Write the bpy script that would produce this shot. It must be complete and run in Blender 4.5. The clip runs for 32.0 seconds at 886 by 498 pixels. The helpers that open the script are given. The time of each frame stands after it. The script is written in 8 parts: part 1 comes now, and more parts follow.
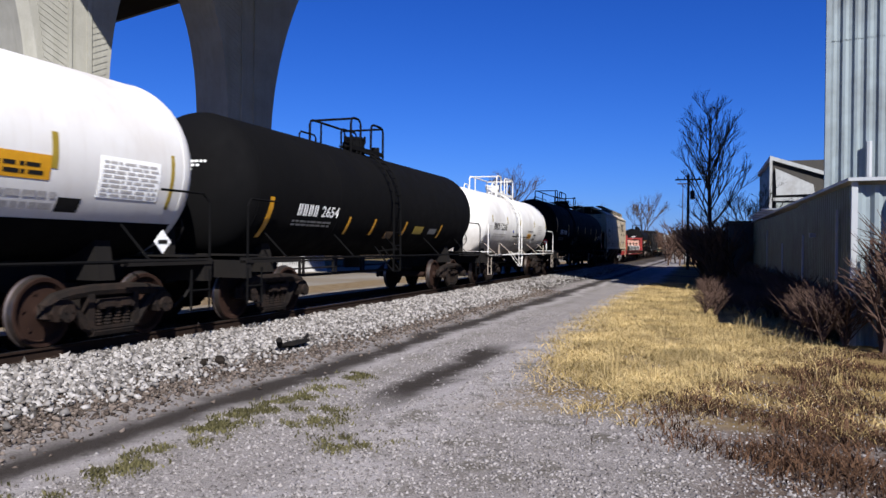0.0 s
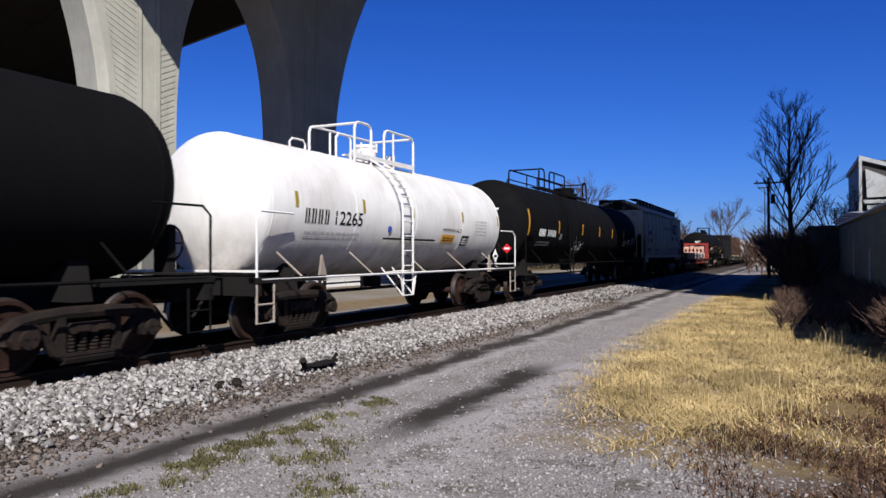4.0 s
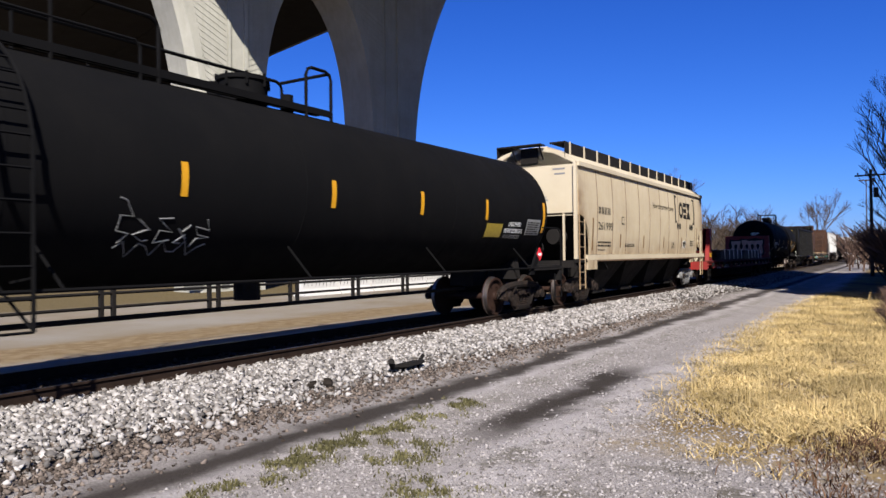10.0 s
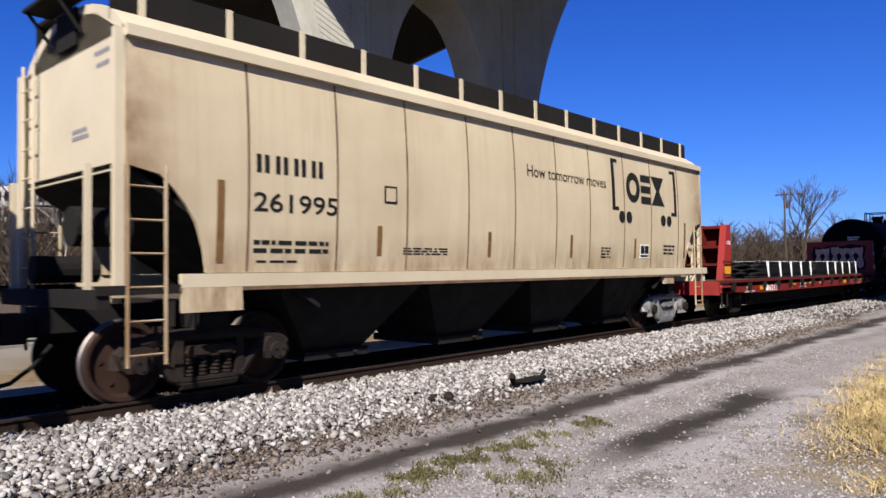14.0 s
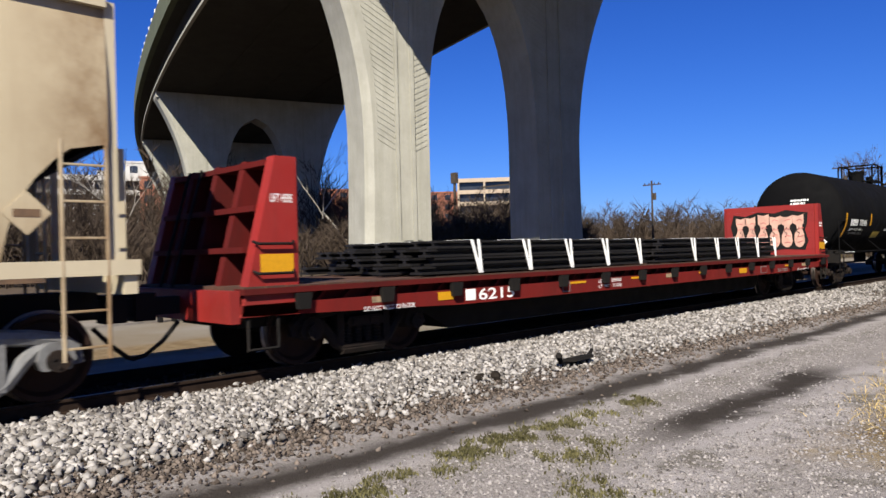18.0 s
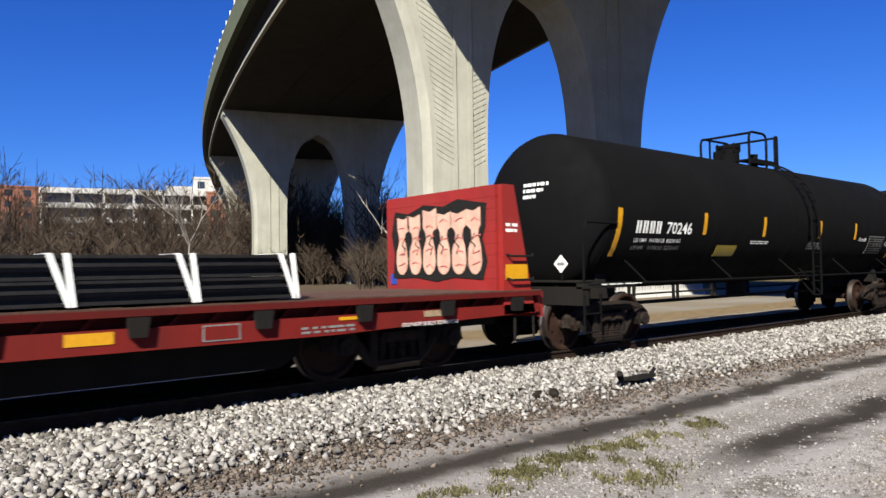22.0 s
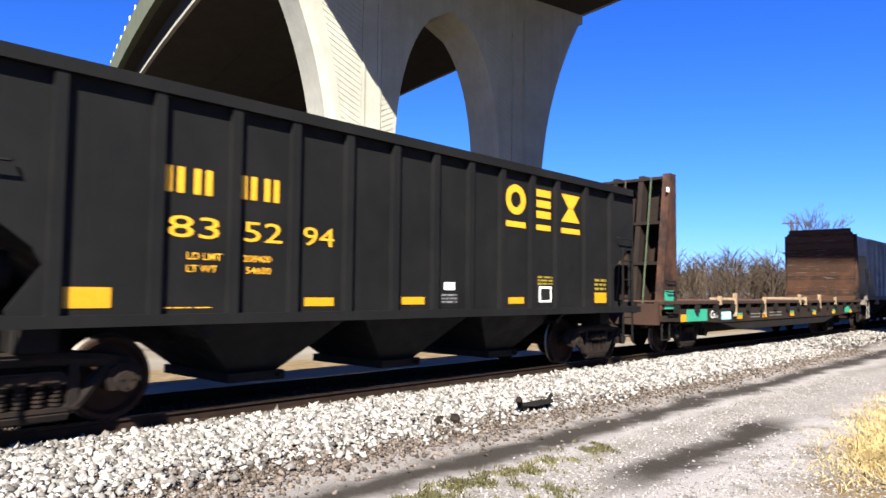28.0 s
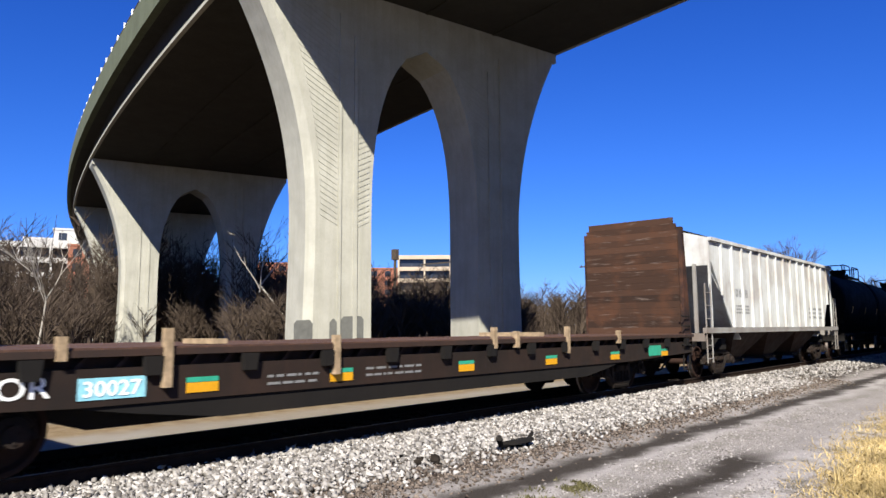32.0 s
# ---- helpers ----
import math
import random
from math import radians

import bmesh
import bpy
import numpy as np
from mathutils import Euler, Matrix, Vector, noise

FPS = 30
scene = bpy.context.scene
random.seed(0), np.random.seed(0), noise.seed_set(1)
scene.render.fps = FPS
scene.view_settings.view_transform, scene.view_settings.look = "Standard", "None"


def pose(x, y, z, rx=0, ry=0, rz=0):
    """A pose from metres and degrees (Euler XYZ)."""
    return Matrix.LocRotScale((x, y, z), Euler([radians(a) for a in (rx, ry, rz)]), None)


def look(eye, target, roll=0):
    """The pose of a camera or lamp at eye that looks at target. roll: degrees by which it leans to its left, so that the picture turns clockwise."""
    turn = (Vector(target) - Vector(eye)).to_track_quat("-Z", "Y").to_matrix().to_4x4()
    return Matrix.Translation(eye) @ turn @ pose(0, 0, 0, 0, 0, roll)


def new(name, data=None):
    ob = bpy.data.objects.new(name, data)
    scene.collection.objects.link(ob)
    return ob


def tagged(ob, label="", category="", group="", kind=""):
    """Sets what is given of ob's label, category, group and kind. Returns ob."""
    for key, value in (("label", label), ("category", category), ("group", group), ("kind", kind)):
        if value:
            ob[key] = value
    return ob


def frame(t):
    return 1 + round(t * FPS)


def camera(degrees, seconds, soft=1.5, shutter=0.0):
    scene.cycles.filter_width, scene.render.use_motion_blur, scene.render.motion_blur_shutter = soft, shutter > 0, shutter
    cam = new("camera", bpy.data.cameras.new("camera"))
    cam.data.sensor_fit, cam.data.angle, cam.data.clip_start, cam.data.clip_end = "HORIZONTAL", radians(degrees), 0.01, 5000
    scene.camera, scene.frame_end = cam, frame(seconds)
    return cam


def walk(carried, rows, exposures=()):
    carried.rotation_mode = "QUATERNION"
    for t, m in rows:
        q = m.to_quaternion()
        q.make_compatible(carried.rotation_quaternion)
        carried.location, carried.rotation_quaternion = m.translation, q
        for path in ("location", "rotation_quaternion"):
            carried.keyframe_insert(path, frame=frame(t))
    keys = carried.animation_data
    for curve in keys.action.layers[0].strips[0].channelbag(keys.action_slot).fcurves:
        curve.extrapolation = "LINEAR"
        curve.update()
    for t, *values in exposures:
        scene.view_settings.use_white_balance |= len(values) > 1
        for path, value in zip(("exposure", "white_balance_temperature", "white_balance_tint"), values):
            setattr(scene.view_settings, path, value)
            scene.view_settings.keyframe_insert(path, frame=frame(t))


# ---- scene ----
cam = camera(63.65, 32.0, 1.5, 0.3)

PATH = [
    (0, pose(-0.143, -1.024, 1.708, 89.738, -0.627, 20.070)),
    (0.5, pose(-0.144, -0.759, 1.708, 89.578, 0.163, 19.959)),
    (1, pose(-0.065, -0.535, 1.702, 90.506, 1.751, 21.011)),
    (1.5, pose(0.085, -0.324, 1.745, 91.601, -0.041, 23.198)),
    (2, pose(0.091, -0.230, 1.737, 91.483, -1.037, 23.646)),
    (2.5, pose(0.052, -0.123, 1.731, 91.158, 0.300, 23.468)),
    (3, pose(0.126, -0.109, 1.760, 91.014, -0.579, 24.957)),
    (3.5, pose(0.138, -0.058, 1.752, 90.533, -0.117, 25.839)),
    (5.5, pose(0.138, -0.079, 1.753, 90.583, 0.610, 25.827)),
    (6, pose(0.141, -0.096, 1.759, 90.435, 0.390, 25.886)),
    (6.5, pose(0.135, -0.053, 1.747, 90.702, 0.558, 25.969)),
    (7, pose(0.143, -0.095, 1.752, 90.882, 0.675, 26.054)),
    (7.5, pose(0.124, -0.042, 1.741, 90.513, 0.952, 26.357)),
    (8, pose(0.113, -0.056, 1.748, 90.283, 0.783, 26.895)),
    (8.5, pose(0.080, -0.010, 1.746, 90.179, 0.525, 28.416)),
    (9, pose(0.067, -0.034, 1.744, 90.156, 0.486, 29.971)),
    (9.5, pose(0.067, -0.013, 1.738, 90.643, 1.069, 31.345)),
    (10, pose(0.059, -0.086, 1.768, 90.619, 0.711, 32.385)),
    (10.5, pose(0.003, -0.051, 1.737, 91.066, 0.758, 33.274)),
    (11, pose(-0.048, -0.083, 1.730, 91.351, 1.622, 34.069)),
    (11.5, pose(-0.079, -0.030, 1.720, 91.612, 1.148, 34.703)),
    (12, pose(-0.029, -0.004, 1.742, 91.864, -0.015, 37.396)),
    (12.5, pose(-0.011, 0.102, 1.737, 92.529, -0.196, 40.324)),
    (13, pose(-0.009, 0.035, 1.762, 92.514, 0.323, 41.303)),
    (13.5, pose(-0.060, 0.083, 1.742, 92.507, 0.444, 41.394)),
    (14, pose(-0.051, 0.004, 1.761, 91.811, 0.774, 41.830)),
    (14.5, pose(-0.065, 0.060, 1.743, 90.905, 0.846, 42.696)),
    (16.5, pose(-0.000, -0.009, 1.760, 90.100, 1.586, 44.715)),
    (17, pose(-0.000, -0.058, 1.769, 90.324, 1.153, 44.699)),
    (17.5, pose(-0.040, 0.052, 1.749, 90.451, 1.801, 45.002)),
    (18, pose(-0.032, -0.012, 1.761, 90.308, 1.456, 45.486)),
    (18.5, pose(-0.102, 0.107, 1.738, 89.925, 1.247, 47.748)),
    (19, pose(-0.053, 0.003, 1.751, 89.541, 0.970, 48.660)),
    (19.5, pose(-0.096, 0.071, 1.739, 89.739, 0.692, 49.253)),
    (20, pose(-0.103, 0.093, 1.731, 90.538, 1.079, 49.846)),
    (20.5, pose(-0.079, 0.051, 1.737, 90.922, 1.227, 49.828)),
    (21, pose(-0.092, 0.051, 1.732, 91.259, 1.030, 49.866)),
    (21.5, pose(-0.043, -0.005, 1.761, 91.414, 1.258, 49.960)),
    (22, pose(-0.087, 0.047, 1.744, 91.630, 0.969, 50.125)),
    (22.5, pose(-0.081, 0.037, 1.752, 91.747, 1.199, 50.102)),
    (23, pose(-0.093, 0.023, 1.755, 92.136, 1.433, 50.419)),
    (23.5, pose(-0.115, 0.083, 1.748, 92.633, 2.043, 51.309)),
    (24, pose(-0.103, 0.016, 1.771, 92.933, 1.829, 52.191)),
    (24.5, pose(-0.103, 0.088, 1.756, 93.425, 2.411, 52.689)),
    (26.5, pose(-0.135, -0.016, 1.770, 96.058, -0.011, 50.841)),
    (27, pose(-0.142, -0.046, 1.768, 94.409, -0.367, 47.636)),
    (27.5, pose(-0.136, 0.032, 1.755, 93.726, -0.613, 44.569)),
    (28, pose(-0.104, -0.040, 1.765, 93.462, -0.586, 42.156)),
    (28.5, pose(-0.113, 0.053, 1.763, 93.229, -0.382, 39.985)),
    (29, pose(-0.078, -0.026, 1.779, 93.073, 0.221, 39.027)),
    (29.5, pose(-0.082, 0.032, 1.770, 94.302, 0.802, 39.955)),
    (30, pose(-0.072, -0.036, 1.792, 94.899, 0.413, 40.630)),
    (30.5, pose(-0.106, 0.031, 1.772, 95.492, 0.276, 40.420)),
    (31, pose(-0.096, -0.025, 1.775, 95.863, 0.287, 40.315)),
    (31.5, pose(-0.076, -0.007, 1.784, 96.208, 0.348, 40.316)),
    (32, pose(-0.085, -0.019, 1.789, 96.386, 0.385, 40.574)),
]
EXPO = [(0.0, 0.85, 6150, 10.0), (3.0, 0.80, 6200, 10.0), (6.0, 0.60, 6250, 10.0), (7.5, 0.75, 6320, 10.0), (9.0, 1.15, 6400, 10.0), (13.0, 1.15, 6480, 10.0), (17.0, 0.95, 6650, 8.5), (19.0, 1.15, 6850, 5.0), (22.0, 1.22, 6750, 3.0), (24.0, 1.70, 6700, 1.0), (27.0, 2.08, 6800, 4.0), (28.0, 1.95, 6700, 5.0), (30.0, 1.80, 6650, 5.5), (31.0, 1.70, 6620, 5.8), (32.0, 1.40, 6600, 6.0)]
walk(cam, PATH, EXPO)

# world, sun
SUN_DIR = Vector((0.70, -0.98, 1.00)).normalized()
world = bpy.data.worlds.new("sky")
scene.world = world
world.use_nodes = True
wn = world.node_tree.nodes
SKY = 0.051
sky = wn.new("ShaderNodeTexSky")
sky.sky_type = "NISHITA"
sky.sun_disc = False
sky.sun_elevation = math.asin(SUN_DIR.z)
sky.sun_rotation = math.atan2(SUN_DIR.x, SUN_DIR.y)
sky.altitude = 300
sky.air_density = 1.0
sky.dust_density = 0.3
sky.ozone_density = 2.5
# a deep saturated winter blue: each channel scaled, the green falling off faster upwards
split, join_ = wn.new("ShaderNodeSeparateColor"), wn.new("ShaderNodeCombineColor")
world.node_tree.links.new(sky.outputs[0], split.inputs[0])
for i, (k, p) in enumerate(((0.5, 1.5), (0.61, 1.2), (1.17, 1.0))):
    grow_, gain = wn.new("ShaderNodeMath"), wn.new("ShaderNodeMath")
    grow_.operation, gain.operation = "POWER", "MULTIPLY"
    grow_.inputs[1].default_value, gain.inputs[1].default_value = p, k * SKY ** (p - 1)
    world.node_tree.links.new(split.outputs[i], grow_.inputs[0])
    world.node_tree.links.new(grow_.outputs[0], gain.inputs[0])
    world.node_tree.links.new(gain.outputs[0], join_.inputs[i])
world.node_tree.links.new(join_.outputs[0], wn["Background"].inputs[0])
wn["Background"].inputs[1].default_value = SKY
sun = new("sun", bpy.data.lights.new("sun", "SUN"))
sun.data.energy, sun.data.angle, sun.data.color = 5.0, radians(0.53), (1.0, 0.94, 0.86)
sun.matrix_world = look(SUN_DIR * 100, (0, 0, 0))


# ---- materials ----
def material(name, rough=0.7, metal=0.0):
    m = bpy.data.materials.new(name)
    m.use_nodes = True
    b = m.node_tree.nodes["Principled BSDF"]
    b.inputs["Roughness"].default_value, b.inputs["Metallic"].default_value = rough, metal
    if rough > 0.75:  # dry, dusty surfaces have hardly any sheen
        b.inputs["Specular IOR Level"].default_value = 0.08
    return m, m.node_tree.nodes, m.node_tree.links, b


def noise_of(nodes, links, scale, detail=4.0, rough=0.6, stretch=None):
    n = nodes.new("ShaderNodeTexNoise")
    n.inputs["Scale"].default_value, n.inputs["Detail"].default_value, n.inputs["Roughness"].default_value = scale, detail, rough
    co = nodes.new("ShaderNodeTexCoord")
    if stretch:
        mp = nodes.new("ShaderNodeMapping")
        mp.inputs["Scale"].default_value = stretch
        links.new(co.outputs["Object"], mp.inputs[0])
        links.new(mp.outputs[0], n.inputs["Vector"])
    else:
        links.new(co.outputs["Object"], n.inputs["Vector"])
    return n.outputs["Fac"]


def ramp(nodes, links, fac, lo, hi, a=(0, 0, 0), b=(1, 1, 1)):
    r = nodes.new("ShaderNodeValToRGB")
    r.color_ramp.elements[0].position, r.color_ramp.elements[1].position = lo, hi
    r.color_ramp.elements[0].color, r.color_ramp.elements[1].color = (*a, 1), (*b, 1)
    links.new(fac, r.inputs[0])
    return r.outputs["Color"]


def mix(nodes, links, fac, a, b, mode="MIX"):
    m = nodes.new("ShaderNodeMixRGB")
    m.blend_type = mode
    for i, v in enumerate((fac, a, b)):
        if isinstance(v, (int, float)):
            m.inputs[i].default_value = v if i == 0 else (v, v, v, 1)
        elif isinstance(v, tuple):
            m.inputs[i].default_value = (*v, 1)
        else:
            links.new(v, m.inputs[i])
    return m.outputs[0]


def bump(nodes, links, b, height, strength=0.3, dist=0.02):
    n = nodes.new("ShaderNodeBump")
    n.inputs["Strength"].default_value, n.inputs["Distance"].default_value = strength, dist
    links.new(height, n.inputs["Height"])
    links.new(n.outputs[0], b.inputs["Normal"])


def painted(name, col, dirt, rough=0.45, amount=0.5, streak=True, big=0.7, spec=0.4, foot=None, ends=None):
    """Paint with grime at two scales and streaks that run down."""
    m, n, l, b = material(name, rough)
    b.inputs["Specular IOR Level"].default_value = spec
    grime = ramp(n, l, noise_of(n, l, big, 5), 0.42, 0.75)
    c = mix(n, l, grime, col, tuple(col[i] * (1 - amount) + dirt[i] * amount for i in range(3)))
    if streak:
        run = ramp(n, l, noise_of(n, l, 1.0, 4, 0.7, (5, 7, 0.35)), 0.5, 0.8)
        run = mix(n, l, 0.6 * amount, (0, 0, 0), run)
        c = mix(n, l, run, c, dirt)
    if foot:  # runs from the lower edge: rust on tan, grime with painted shade on white
        co, sep, up = n.new("ShaderNodeTexCoord"), n.new("ShaderNodeSeparateXYZ"), n.new("ShaderNodeMapRange")
        l.new(co.outputs["Object"], sep.inputs[0])
        l.new(sep.outputs["Z"], up.inputs[0])
        up.inputs[1].default_value, up.inputs[2].default_value, up.inputs[3].default_value, up.inputs[4].default_value = foot[0], foot[1], 1.0, 0.0
        runs = ramp(n, l, noise_of(n, l, 1.0, 5, 0.7, (1.8, 2.4, 0.7)), 0.36, 0.66)
        c = mix(n, l, mix(n, l, 1.0, up.outputs[0], runs, "MULTIPLY"), c, dirt)
    if ends:  # rust that spreads inwards from both ends of the car
        co, sep, size, near = n.new("ShaderNodeTexCoord"), n.new("ShaderNodeSeparateXYZ"), n.new("ShaderNodeMath"), n.new("ShaderNodeMapRange")
        size.operation, near.interpolation_type = "ABSOLUTE", "SMOOTHSTEP"
        l.new(co.outputs["Object"], sep.inputs[0])
        l.new(sep.outputs["Y"], size.inputs[0])
        l.new(size.outputs[0], near.inputs[0])
        near.inputs[1].default_value, near.inputs[2].default_value = ends
        bloom = ramp(n, l, noise_of(n, l, 1.1, 5, 0.65), 0.3, 0.62)
        c = mix(n, l, mix(n, l, 1.0, near.outputs[0], bloom, "MULTIPLY"), c, dirt)
    speck = ramp(n, l, noise_of(n, l, 22, 3), 0.62, 0.8)
    c = mix(n, l, mix(n, l, 0.35 * amount, (0, 0, 0), speck), c, dirt)
    l.new(c, b.inputs["Base Color"])
    r = ramp(n, l, noise_of(n, l, 3, 4), 0.3, 0.8, (rough - 0.1,) * 3, (min(1, rough + 0.25),) * 3)
    l.new(r, b.inputs["Roughness"])
    bump(n, l, b, noise_of(n, l, 9, 4), 0.08, 0.01)
    return m


def plain(name, col, rough=0.6, metal=0.0, vary=0.15, scale=6):
    m, n, l, b = material(name, rough, metal)
    f = noise_of(n, l, scale, 4)
    l.new(mix(n, l, ramp(n, l, f, 0.3, 0.7), tuple(c * (1 - vary) for c in col), tuple(min(1, c * (1 + vary)) for c in col)), b.inputs["Base Color"])
    return m


M = {}
M["grimywhite"] = painted("grimy_white_paint", (0.2808, 0.2418, 0.2028), (0.1092, 0.078, 0.0546), 0.6, 0.6)
M["black"] = painted("black_paint", (0.0042, 0.0042, 0.0046), (0.009, 0.0082, 0.0078), 0.8, 0.3, spec=0.04)
M["white"] = painted("white_paint", (0.60, 0.59, 0.57), (0.30, 0.23, 0.165), 0.5, 0.3)
# lower half: grime with the underside's shade mixed into the colour
M["stainshadewhite"] = painted("stained_shaded_white_paint", (0.60, 0.59, 0.57), (0.20, 0.155, 0.12), 0.5, 0.4, foot=(0.75, 2.15))
M["tan"] = painted("tan_paint", (0.425, 0.357, 0.242), (0.15, 0.088, 0.040), 0.55, 0.3, True, 0.35, 0.4, (1.35, 2.05), (6.5, 7.75))
M["tanclean"] = painted("clean_tan_paint", (0.42, 0.362, 0.258), (0.17, 0.11, 0.06), 0.55, 0.28, False, 0.5)
M["seam"] = plain("rusty_seam", (0.1014, 0.0585, 0.0312), 0.7, 0, 0.4, 5)
M["red"] = painted("red_paint", (0.2106, 0.0109, 0.0086), (0.0702, 0.0156, 0.0117), 0.6, 0.4)
# red with shade put in, for the end wall's inside and the sill recess
M["shadedred"] = painted("shaded_red_paint", (0.0819, 0.007, 0.0062), (0.0234, 0.0078, 0.007), 0.75, 0.55, spec=0.12)
M["sillred"] = painted("worn_red_sill_paint", (0.1326, 0.0094, 0.0078), (0.039, 0.0094, 0.0078), 0.7, 0.5, spec=0.15)
M["brown"] = painted("brown_rusty_paint", (0.0203, 0.0125, 0.0101), (0.0546, 0.0234, 0.0125), 0.75, 0.5, spec=0.25)
M["greydirty"] = painted("rust_streaked_grey_paint", (0.20, 0.195, 0.185), (0.085, 0.052, 0.036), 0.65, 0.8)
M["greyhopper"] = painted("grey_hopper_paint", (0.43, 0.44, 0.43), (0.16, 0.11, 0.08), 0.6, 0.75)
M["coal"] = painted("black_hopper_paint", (0.006, 0.006, 0.0064), (0.015, 0.0135, 0.0128), 0.65, 0.4, spec=0.12)
def rusty(name, base, rust, pale):
    """Old brown paint with rust blooms, dark runs and pale scuffs."""
    m, n, l, b = material(name, 0.75)
    b.inputs["Specular IOR Level"].default_value = 0.25
    c = mix(n, l, ramp(n, l, noise_of(n, l, 1.6, 6, 0.7), 0.46, 0.60), base, rust)
    c = mix(n, l, mix(n, l, 0.75, (0, 0, 0), ramp(n, l, noise_of(n, l, 1.0, 5, 0.7, (4, 6, 0.5)), 0.5, 0.7)), c, tuple(v * 0.4 for v in base))
    c = mix(n, l, mix(n, l, 0.65, (0, 0, 0), ramp(n, l, noise_of(n, l, 7, 6, 0.8), 0.60, 0.70)), c, pale)
    l.new(c, b.inputs["Base Color"])
    bump(n, l, b, noise_of(n, l, 12, 5), 0.25, 0.01)
    return m


M["rustbrown"] = rusty("old_rust_brown_paint", (0.017, 0.0085, 0.0066), (0.056, 0.023, 0.0125), (0.11, 0.075, 0.058))
M["darkbrown"] = painted("dark_brown_paint", (0.011, 0.0075, 0.006), (0.035, 0.017, 0.011), 0.8, 0.5, spec=0.2)
M["wood"] = painted("rusty_brown_planks", (0.0429, 0.0203, 0.0133), (0.1014, 0.0429, 0.0218), 0.8, 0.6, True, 2.0)
m, n, l, b = material("dark_weathered_planks", 0.8)
geo = n.new("ShaderNodeObjectInfo")
c = ramp(n, l, geo.outputs["Random"], 0.0, 1.0, (0.0208, 0.0128, 0.0096), (0.056, 0.0288, 0.0184))
scr = ramp(n, l, noise_of(n, l, 1.0, 5, 0.7, (1.5, 1, 14)), 0.58, 0.70)
c = mix(n, l, mix(n, l, 0.5, (0., 0., 0.), scr), c, (0.18, 0.14, 0.115))
rust = ramp(n, l, noise_of(n, l, 1.3, 4, 0.6), 0.5, 0.64)
c = mix(n, l, mix(n, l, 0.6, (0., 0., 0.), rust), c, (0.068, 0.030, 0.0165))
l.new(c, b.inputs["Base Color"])
bump(n, l, b, noise_of(n, l, 1.0, 4, 0.6, (2.4, 2.4, 32.)), 0.3, 0.01)
M["plank"] = m
M["timber"] = plain("weathered_timber", (0.234, 0.1716, 0.1092), 0.85, 0, 0.35, 12)
M["truckiron"] = painted("grimy_cast_iron", (0.011, 0.0085, 0.0072), (0.032, 0.0185, 0.013), 0.8, 0.7, False, 4, 0.15)
M["silver"] = painted("silver_truck_paint", (0.135, 0.135, 0.135), (0.0468, 0.039, 0.0351), 0.5, 0.6, False, 6)
M["wheel"] = painted("rusty_wheel", (0.020, 0.0105, 0.0078), (0.034, 0.017, 0.011), 0.7, 0.6, False, 3, 0.12)
M["tread"] = plain("polished_wheel_rim", (0.2028, 0.1716, 0.156), 0.45, 1.0, 0.2)
M["under"] = painted("dark_underframe", (0.007, 0.0062, 0.0059), (0.0156, 0.0125, 0.0101), 0.85, 0.5, False, spec=0.15)
M["yellow"] = plain("yellow_reflector", (0.4836, 0.234, 0.0078), 0.4, 0, 0.1, 20)
M["rustmark"] = plain("brown_faded_stripe", (0.117, 0.0585, 0.0156), 0.6, 0, 0.3, 10)
M["ochre"] = plain("faded_yellow_decal", (0.25, 0.18, 0.018), 0.5, 0, 0.2, 20)
M["lettering"] = plain("white_lettering", (0.75, 0.75, 0.73), 0.5, 0, 0.1, 20)
M["greytext"] = plain("worn_grey_lettering", (0.15, 0.15, 0.15), 0.6, 0, 0.3, 30)
M["fainttext"] = plain("faded_grey_stencil", (0.3588, 0.3432, 0.3276), 0.6, 0, 0.25, 30)
M["darktext"] = plain("black_lettering", (0.011, 0.0105, 0.010), 0.85, 0, 0.2, 20)
M["darktext"].node_tree.nodes["Principled BSDF"].inputs["Specular IOR Level"].default_value = 0.1
M["yellowtext"] = plain("yellow_lettering", (0.624, 0.312, 0.0156), 0.5, 0, 0.1, 20)
M["placardred"] = plain("red_placard", (0.468, 0.0156, 0.0234), 0.4, 0, 0.1)
M["graffiti"] = plain("pink_graffiti_paint", (0.4836, 0.2808, 0.2106), 0.6, 0, 0.2, 5)
M["olive"] = plain("dull_olive_paint", (0.039, 0.0546, 0.0273), 0.7, 0, 0.3)
M["green"] = plain("green_paint_patch", (0.018, 0.234, 0.144), 0.6, 0, 0.2)
M["cyan"] = plain("pale_blue_paint_patch", (0.195, 0.429, 0.507), 0.6, 0, 0.2)
M["blue"] = plain("blue_paint_mark", (0.0156, 0.039, 0.234), 0.5)
M["railsteel"] = plain("rusty_rail_side", (0.0187, 0.0117, 0.0086), 0.85, 0.0, 0.3)
M["railtop"] = plain("polished_rail_head", (0.0858, 0.078, 0.0741), 0.5, 1.0, 0.1)
M["tie"] = plain("creosoted_tie", (0.0156, 0.0125, 0.0101), 0.9, 0, 0.4, 10)
M["steelload"] = plain("dark_steel_bars", (0.0172, 0.0156, 0.0156), 0.55, 0.5, 0.3, 10)
M["strap"] = plain("white_strap", (0.82, 0.82, 0.8), 0.5)
M["bark"] = plain("grey_bark", (0.0585, 0.0452, 0.0374), 0.9, 0, 0.4, 8)
M["palebark"] = plain("pale_bark", (0.273, 0.2496, 0.2184), 0.9, 0, 0.3, 8)
M["twig"] = plain("brown_twigs", (0.052, 0.0385, 0.029), 0.9, 0, 0.4, 0.5)
